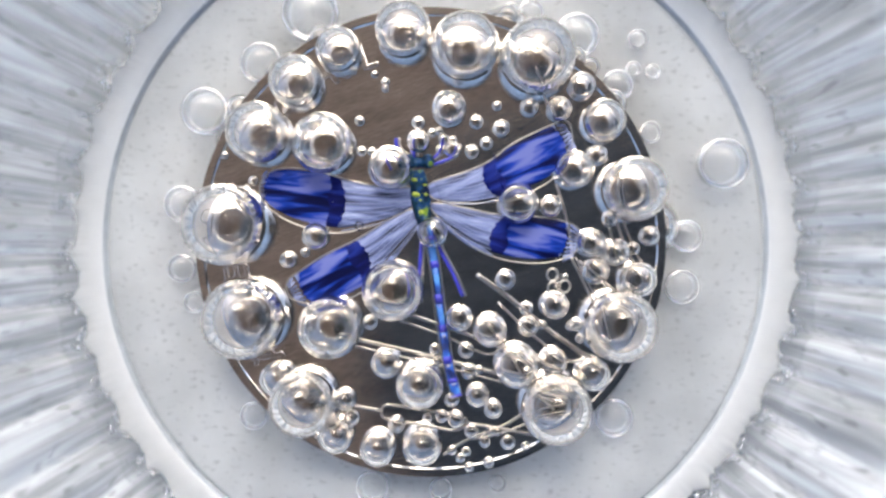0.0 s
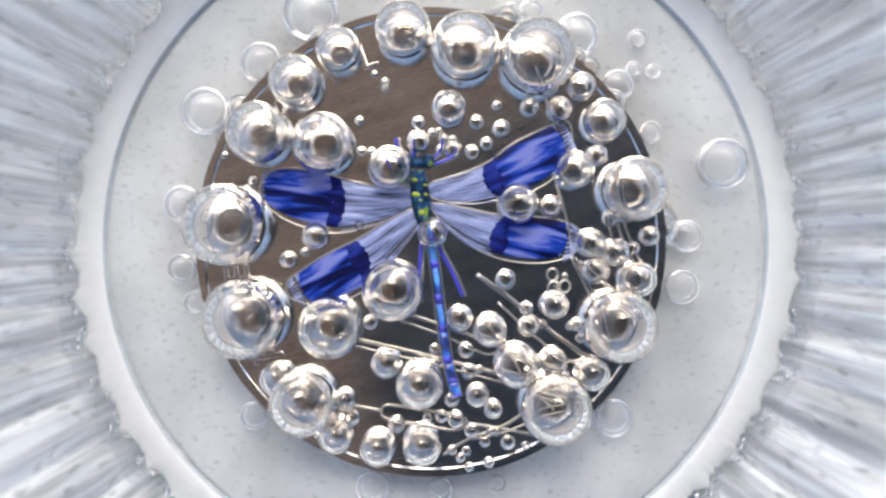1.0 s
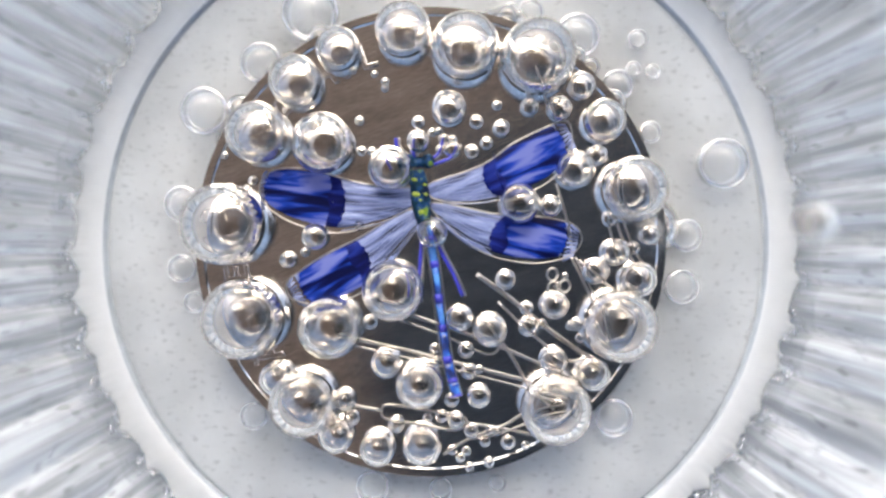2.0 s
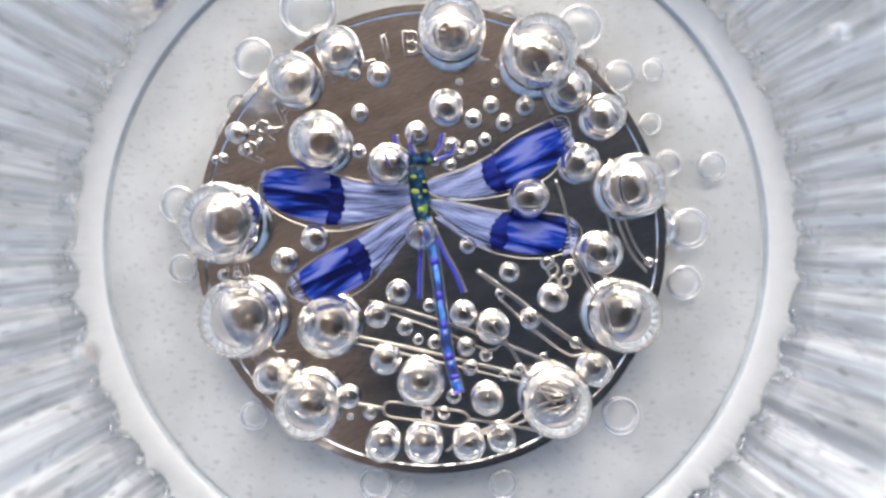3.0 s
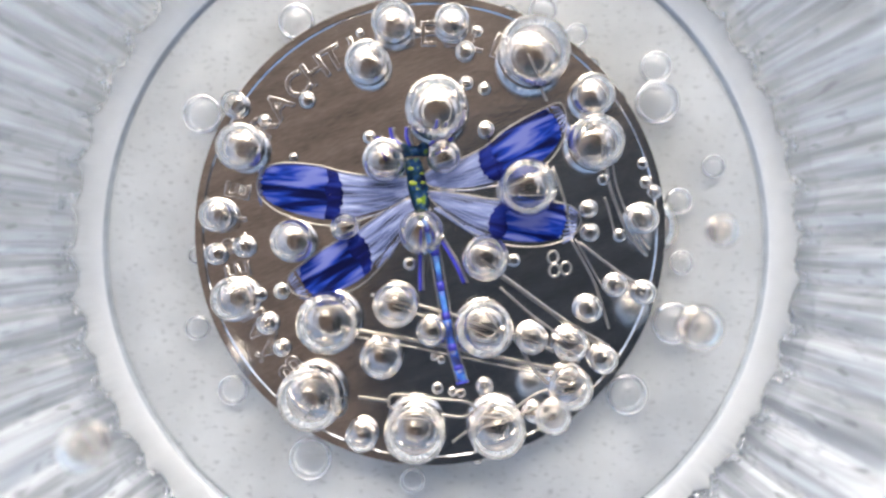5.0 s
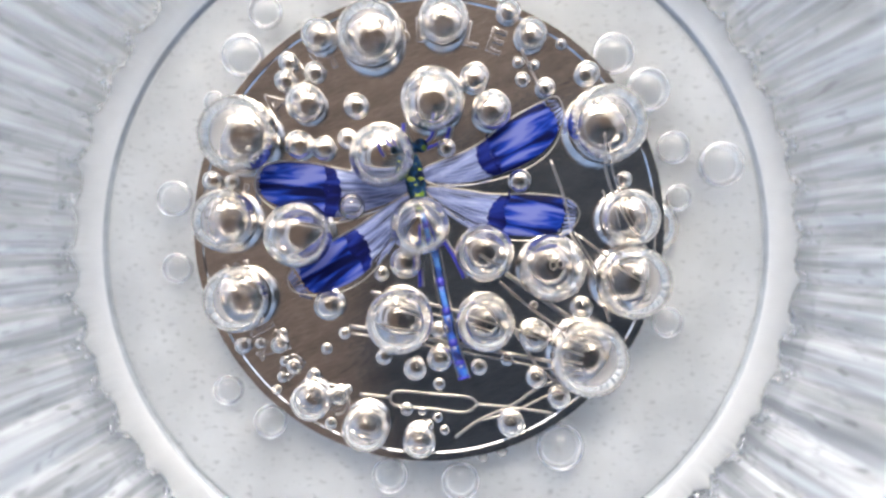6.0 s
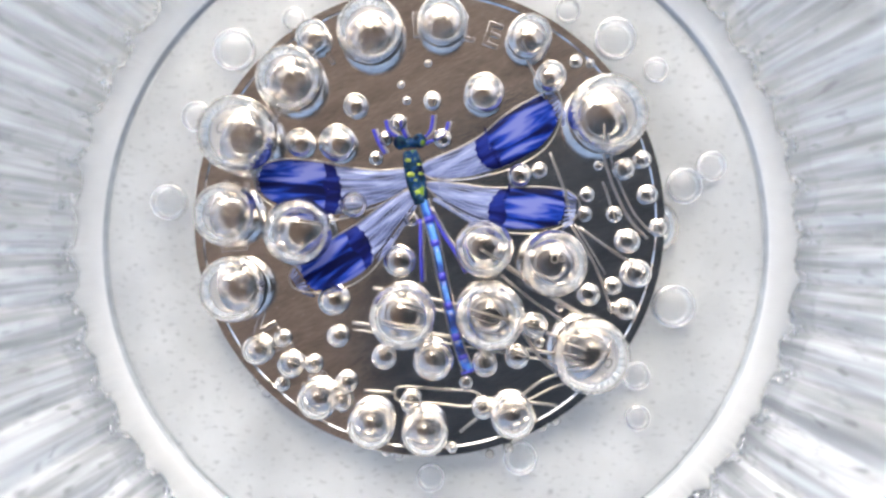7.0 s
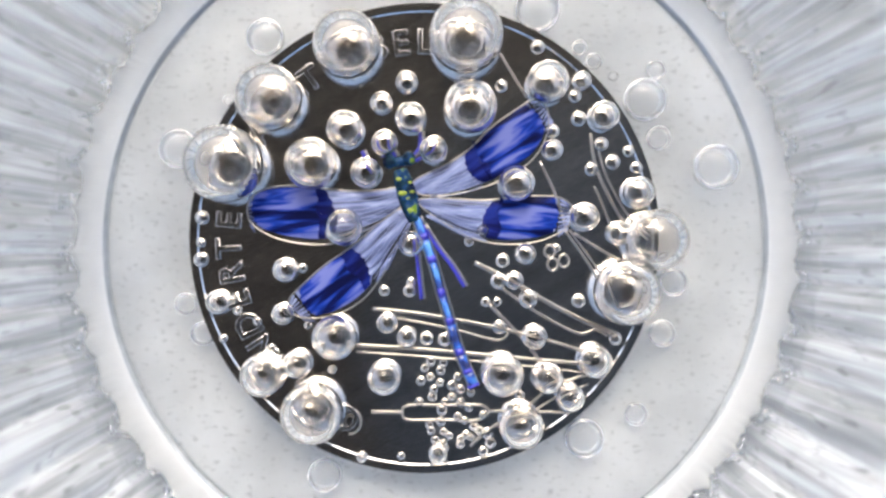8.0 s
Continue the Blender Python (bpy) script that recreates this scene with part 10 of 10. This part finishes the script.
clear_fizz(0.34, (0, -12.85, 8.92, -2.44), (7.59, -12.85, 8.92, -2.44), (7.8, -12.85, 8.92, -1.75), (8, -12.85, 8.92, -1.75))
clear_fizz(0.31, (0, -10.55, -8.62, -2.41), (6.62, -10.55, -8.62, -2.41), (6.98, -10.55, -8.62, -1.77), (7, -10.55, -8.62, -1.77), (7.25, -10.55, -8.62, -1.77), (7.32, -16.41, -7.01, 11.26), (7.39, -23.56, -5.05, 14.52), (8, -23.56, -5.05, 14.52))
clear_fizz(0.31, (0, -2.68, -12.35, -2.41), (6.64, -2.68, -12.35, -2.41), (6.98, -2.68, -12.35, -1.77), (7, -2.68, -12.35, -1.77), (7.24, -2.68, -12.35, -1.77), (7.31, -4.44, -17.07, 10.71), (7.38, -6.59, -22.85, 13.82), (8, -6.59, -22.85, 13.82))
clear_fizz(0.31, (0, 10.21, 10.38, -2.41), (7.62, 10.21, 10.38, -2.41), (7.8, 10.21, 10.38, -1.77), (8, 10.21, 10.38, -1.77))
clear_fizz(0.27, (0, -14.05, -6.75, -2.37), (3.63, -14.05, -6.75, -2.37), (3.98, -14.05, -6.75, -1.79), (4, -14.05, -6.75, -1.79), (4.33, -14.05, -6.75, -1.79), (4.4, -18.98, -4.29, 10.40), (4.47, -25.01, -1.27, 13.44), (8, -25.01, -1.27, 13.44))
clear_fizz(0.27, (0, 9.03, 12.08, -2.37), (7.19, 9.03, 12.08, -2.37), (7.48, 9.03, 12.08, -1.79), (7.5, 9.03, 12.08, -1.79), (7.68, 9.03, 12.08, -1.79), (7.75, 14.72, 11.26, 10.66), (7.82, 21.69, 10.25, 13.77), (8, 21.69, 10.25, 13.77))
fine_fizz(0, 2.07, (9.99, 2.92, 0.49), (11.61, 1.46, 0.39), (-1.79, 6.68, 0.39), (2.55, 8.36, 0.29), (-5.15, 6.25, 0.29), (-4.03, 8.71, 0.26), (-3.97, 8.33, 0.23), (-4.71, 9.06, 0.23), (-5.97, 9.06, 0.23), (-0.90, 6.24, 0.26), (-0.53, 6.40, 0.23), (-0.21, 6.02, 0.29), (0.29, 6.00, 0.29), (-0.27, 5.35, 0.29), (1.34, 5.60, 0.26), (-4.75, 4.54, 0.29), (-4.17, 4.63, 0.26), (-2.92, -10.71, 0.49), (4.88, -10.90, 0.33), (3.09, -11.68, 0.29), (3.90, -11.62, 0.29), (5.10, -10.21, 0.29), (1.32, -6.75, 0.33), (3.90, -6.84, 0.26))
fine_fizz(0, 2.07, (7.10, -3.70, 0.29), (8.72, -3.54, 0.29), (9.38, -4.16, 0.29), (-10.66, 1.89, 0.29), (-10.94, 1.35, 0.26), (-12.53, 3.08, 0.23), (-9.95, 6.13, 0.20), (-9.46, 6.14, 0.20), (2.20, 11.59, 0.39), (5.49, -10.22, 0.26), (7.23, -10.76, 0.26), (5.29, -12.05, 0.33), (4.21, -12.49, 0.29), (3.64, -12.05, 0.29), (7.55, -1.32, 0.23), (7.96, -0.76, 0.20), (-7.07, -0.57, 0.29), (-7.05, -1.72, 0.29), (-4.24, 0.27, 0.29), (-10.62, 6.18, 0.23), (-4.36, -10.77, 0.45), (-3.37, -11.45, 0.29))
fine_fizz(0, 2.87, (1.52, 7.24, 0.42), (4.02, -10.40, 0.45), (1.40, -10.06, 0.29), (-2.73, -5.11, 0.45), (2.98, -5.85, 0.49), (1.20, -6.04, 0.33), (6.04, -2.91, 0.42), (9.01, -3.37, 0.42), (6.21, -10.71, 0.45))
fine_fizz(0, 3.19, (0.38, 5.48, 0.49), (1.53, 5.50, 0.42), (2.29, 6.11, 0.39), (2.19, -9.83, 0.39), (2.62, -8.81, 0.45), (3.33, -7.02, 0.49))
fine_fizz(2.25, 2.87, (-4.06, 8.66, 0.45), (-4.87, 8.97, 0.36), (3.05, -11.54, 0.42), (5.26, -11.36, 0.42), (6.88, -1.30, 0.29))
fine_fizz(2.25, 3.19, (2.36, 8.14, 0.49), (-5.74, 8.79, 0.39), (-4.81, 4.39, 0.42), (8.21, -0.53, 0.49), (0.51, 4.37, 0.39), (0.12, -5.87, 0.33), (4.11, -6.22, 0.39), (6.88, -0.40, 0.45))
fine_fizz(2.9, 3.19, (1.27, -10.01, 0.39), (1.10, -5.89, 0.42), (-11.05, 4.75, 0.26), (-11.33, 3.55, 0.39), (-2.02, -10.45, 0.39), (0.48, -3.85, 0.39), (5.33, -7.19, 0.33), (6.16, -6.74, 0.36), (7.41, -5.81, 0.26), (9.16, -4.77, 0.36), (-12.49, 2.89, 0.29), (-12.97, 2.73, 0.23), (-10.54, 4.16, 0.23), (-10.16, 4.94, 0.20), (-0.39, 4.47, 0.29), (1.00, 5.10, 0.26), (2.42, 9.42, 0.26), (0.35, 9.19, 0.23), (4.41, -2.56, 0.29), (12.68, 0.44, 0.29), (-11.52, -3.77, 0.36), (-10.73, -3.66, 0.29), (-5.76, -9.62, 0.29), (-3.12, -10.82, 0.20))
fine_fizz(3.27, 3.69, (-10.63, 5.06, 0.45), (7.62, -5.78, 0.49), (-10.33, 3.56, 0.42), (-10.57, 2.18, 0.33), (6.43, -5.52, 0.49), (8.94, -3.53, 0.45), (-5.88, 0.40, 0.49), (-4.82, 10.40, 0.42), (5.56, 8.97, 0.36), (4.89, 10.25, 0.33), (9.35, 8.83, 0.49), (8.61, 8.34, 0.29), (10.46, 6.86, 0.29), (10.14, 7.96, 0.33), (7.83, 9.94, 0.29), (6.77, 10.95, 0.26), (5.86, 11.54, 0.29), (2.81, 11.04, 0.36), (6.73, 8.38, 0.26), (4.44, 9.97, 0.26), (-9.84, 0.51, 0.39), (-11.45, -2.11, 0.33), (-10.78, -2.18, 0.29), (-9.36, -8.71, 0.45))
fine_fizz(3.27, 3.69, (-8.43, -8.43, 0.29), (8.07, -5.46, 0.33), (11.08, -5.86, 0.39), (10.41, -4.58, 0.29), (5.43, -5.34, 0.29), (4.96, -6.72, 0.29), (5.22, -6.20, 0.23), (-1.76, -12.65, 0.33), (7.11, -10.35, 0.39), (-0.85, -2.04, 0.29), (-1.84, -3.89, 0.39), (-0.14, -4.31, 0.29), (10.67, -2.80, 0.23), (11.36, -1.89, 0.23), (12.44, -2.56, 0.26), (-9.33, -9.05, 0.29), (-4.18, -8.33, 0.26), (-9.59, -1.85, 0.20), (3.37, -0.04, 0.39))
fine_fizz(3.27, 4.19, (-4.94, 3.31, 0.42), (-7.64, -7.38, 0.39), (-7.56, -8.03, 0.33), (9.58, -6.11, 0.29), (8.01, -10.41, 0.33))
fine_fizz(3.77, 4.19, (7.65, 9.77, 0.49), (6.84, 8.46, 0.45), (-10.62, -2.10, 0.45), (11.22, -1.72, 0.49), (-6.48, -4.93, 0.42), (-8.72, -6.64, 0.36), (-8.60, -5.61, 0.26), (-9.46, -4.83, 0.26), (-3.04, -4.97, 0.39), (7.91, -7.14, 0.39), (9.80, -6.56, 0.42), (7.39, -8.19, 0.36), (6.13, -9.84, 0.33), (7.75, 7.84, 0.26), (0.66, 10.60, 0.39), (-2.85, 11.13, 0.36), (-1.59, 11.46, 0.33), (-4.29, 12.09, 0.36), (0.33, 9.35, 0.29), (10.10, 1.18, 0.33), (8.67, 0.83, 0.33), (12.65, 0.53, 0.26), (9.79, 6.07, 0.23), (4.37, -2.69, 0.29))
fine_fizz(3.77, 4.19, (3.73, -8.51, 0.29), (4.30, -8.86, 0.33), (3.22, -7.11, 0.23), (8.15, -6.46, 0.29), (7.67, -6.52, 0.26), (6.69, -6.59, 0.26), (-1.94, 0.42, 0.29), (-11.99, 5.82, 0.42))
fine_fizz(3.77, 5.07, (1.48, 11.68, 0.33))
fine_fizz(4.27, 4.55, (0.31, 9.17, 0.45))
fine_fizz(4.27, 5.07, (-10.16, 5.20, 0.39), (-9.32, -4.79, 0.42), (-8.11, -4.45, 0.49), (10.91, 0.86, 0.39), (1.17, 8.63, 0.42), (2.24, 8.43, 0.39), (2.31, -9.15, 0.29), (2.81, -9.19, 0.29), (1.45, -7.38, 0.26), (1.04, -7.27, 0.23), (9.63, 3.98, 0.36), (11.79, 5.12, 0.33), (12.08, 4.07, 0.36), (-0.96, -2.09, 0.39), (5.00, -1.24, 0.39), (-11.01, 1.17, 0.20), (-4.06, 4.92, 0.39), (-2.01, 11.22, 0.29), (-5.25, 10.85, 0.26), (12.62, 3.57, 0.42))
fine_fizz(4.27, 6.19, (1.44, -9.02, 0.36))
fine_fizz(4.56, 5.07, (-8.30, 3.29, 0.26), (-7.86, 6.66, 0.49))
fine_fizz(5.25, 6.19, (-4.26, -6.60, 0.36), (5.21, -7.25, 0.39), (4.59, 8.91, 0.45), (-9.06, -7.64, 0.33), (-7.82, -6.93, 0.29), (-6.98, -8.81, 0.45), (-7.51, -8.54, 0.33), (-7.58, -9.46, 0.33), (-4.58, -11.86, 0.36), (-3.79, -9.83, 0.29), (-0.29, -10.64, 0.39), (1.54, -10.96, 0.29), (2.00, -11.64, 0.29), (0.63, -10.66, 0.26), (-2.46, -3.00, 0.45), (4.27, 9.87, 0.36), (5.16, 9.80, 0.33), (-5.21, -7.60, 0.33), (-1.65, -4.07, 0.39), (6.45, -3.97, 0.26), (1.09, -11.40, 0.26), (-2.67, -6.13, 0.29), (-10.40, 3.12, 0.26))
fine_fizz(5.25, 6.69, (-11.54, 1.48, 0.45), (-7.85, -10.21, 0.29), (-5.81, -9.20, 0.42), (10.95, 3.70, 0.49))
fine_fizz(5.9, 6.69, (6.62, 11.15, 0.33))
fine_fizz(6.27, 6.69, (1.93, -11.74, 0.42), (-4.98, -7.66, 0.49), (3.54, -10.64, 0.39), (0.32, -9.98, 0.36), (-8.57, -6.88, 0.39), (-8.99, -9.04, 0.33), (-8.60, -7.37, 0.36), (-9.37, 1.04, 0.45), (7.18, 4.92, 0.39), (12.25, 4.09, 0.29), (12.61, 2.49, 0.29), (11.01, -0.09, 0.33), (10.71, -3.21, 0.33), (12.09, -4.24, 0.39), (11.75, -4.76, 0.29), (7.87, -10.55, 0.36), (6.17, -5.69, 0.42), (-1.70, -3.07, 0.39), (-4.06, -4.24, 0.33), (-6.60, -5.09, 0.33))
fine_fizz(6.27, 7.19, (-3.34, 3.38, 0.42), (-2.88, 4.55, 0.42), (8.96, 2.15, 0.45), (8.88, 1.01, 0.45), (10.60, 1.13, 0.49), (2.24, -12.94, 0.33))
fine_fizz(6.77, 7.19, (-7.75, -9.97, 0.45), (6.83, -6.54, 0.33), (2.78, -9.15, 0.42), (-1.05, 0.03, 0.45), (-0.73, 9.06, 0.23), (-2.20, 7.72, 0.23), (-1.81, 6.83, 0.26), (9.50, 3.89, 0.29), (7.76, 9.79, 0.39), (8.59, 9.74, 0.26), (7.82, -4.45, 0.26), (10.91, -4.23, 0.29), (-9.46, 4.41, 0.29))
fine_fizz(7.27, 7.62, (2.45, -12.56, 0.45), (-0.82, 9.16, 0.42), (-2.36, 7.89, 0.45), (-1.71, 7.01, 0.49), (2.21, -10.78, 0.45), (3.68, -10.64, 0.26), (0.22, -5.77, 0.23), (1.52, -5.78, 0.26), (-0.51, -3.81, 0.26), (-1.78, -4.61, 0.39), (-2.59, -4.71, 0.36), (-8.14, -4.28, 0.45), (-8.55, -10.26, 0.29), (7.52, -1.29, 0.33), (8.81, -9.05, 0.42), (6.97, -7.88, 0.49), (4.96, -2.21, 0.29), (6.39, -5.41, 0.26), (7.26, 4.98, 0.39), (10.56, 4.31, 0.20), (12.06, 5.09, 0.23), (-0.79, -12.88, 0.26), (6.68, 11.21, 0.26), (-8.79, -4.57, 0.29))
fine_fizz(7.27, 7.62, (2.64, 2.74, 0.29), (4.37, -7.61, 0.23))
fine_fizz(7.27, 9, (-0.86, -3.04, 0.39), (2.82, -10.86, 0.26))
fine_fizz(7.67, 9, (0.12, -5.80, 0.42), (1.16, -5.87, 0.42), (11.76, 4.99, 0.33), (6.52, 11.00, 0.42), (-12.88, -1.25, 0.45), (-12.82, 1.18, 0.42), (4.51, -1.32, 0.42), (4.28, -2.49, 0.49), (8.89, -3.63, 0.42), (8.89, 6.87, 0.45), (7.37, 6.16, 0.42), (10.84, 4.37, 0.45), (9.61, 3.95, 0.39), (10.19, 5.41, 0.42), (12.22, 4.05, 0.36), (8.67, 8.18, 0.39), (4.41, 8.76, 0.39), (4.34, -5.15, 0.42), (11.01, -5.81, 0.39), (3.53, -3.69, 0.29), (4.19, -3.70, 0.26), (-10.78, -4.18, 0.29), (-7.04, -1.74, 0.29), (-6.72, -5.00, 0.26))
fine_fizz(7.67, 9, (-5.32, -7.60, 0.26), (5.49, -9.06, 0.29), (7.60, -0.60, 0.26), (-2.32, -3.04, 0.33), (-0.76, -2.56, 0.29), (2.56, -0.21, 0.29), (3.37, 0.44, 0.36), (-10.95, -3.53, 0.26), (-8.83, -6.40, 0.29), (-12.90, -0.28, 0.29), (-11.60, -5.81, 0.26), (-3.62, -12.64, 0.33), (-1.35, -12.59, 0.23), (-9.65, -4.83, 0.26), (0.38, -7.11, 0.29), (1.09, -7.21, 0.26), (0.02, -7.50, 0.26), (0.93, -7.66, 0.29), (0.34, -8.02, 0.26), (-0.21, -8.25, 0.29), (0.87, -8.35, 0.26), (0.54, -8.74, 0.26), (1.91, -8.02, 0.26), (1.58, -8.51, 0.29))
fine_fizz(7.67, 9, (2.07, -8.74, 0.29), (2.66, -8.90, 0.26), (0.44, -9.16, 0.29), (1.58, -9.16, 0.26), (-0.31, -9.46, 0.26), (1.16, -9.46, 0.23), (2.07, -9.49, 0.26), (1.00, -9.94, 0.33), (2.56, -9.78, 0.26), (1.91, -10.30, 0.26), (2.30, -10.53, 0.23), (3.37, -10.21, 0.23), (0.28, -10.76, 0.26), (0.93, -10.59, 0.29), (0.38, -11.12, 0.26), (1.09, -11.19, 0.23), (1.42, -11.41, 0.23), (0.61, -11.67, 0.26), (1.09, -11.84, 0.23), (2.07, -11.61, 0.26), (2.40, -11.35, 0.26), (3.14, -11.12, 0.26), (3.60, -11.27, 0.33), (3.79, -11.83, 0.33))
fine_fizz(7.67, 9, (2.07, -11.90, 0.26), (1.19, -12.17, 0.20), (2.66, -11.51, 0.23), (3.37, -12.32, 0.29))


def motions():
    walk(the_coin, [(t, pose(x * MM, y * MM, 0, 0, 0, a)) for t, x, y, a in COIN_ROWS])
    # an added dark card slides overhead towards the end, and the coin mirrors it
    walk(dark_reflection_card, [(t, pose(x, y, 0)) for t, x, y in ((0.0, 0.36, 0.02), (7.0, 0.36, 0.02), (7.4, 0.17, 0.05), (7.8, 0.0, 0.0), (8.0, 0.0, 0.0))])
    for ob, rows in rising:
        walk(ob, [(t, pose(x * MM, y * MM, z * MM)) for t, x, y, z in rows])
    for ob, rows in drifting:
        walk(ob, rows)


motions()
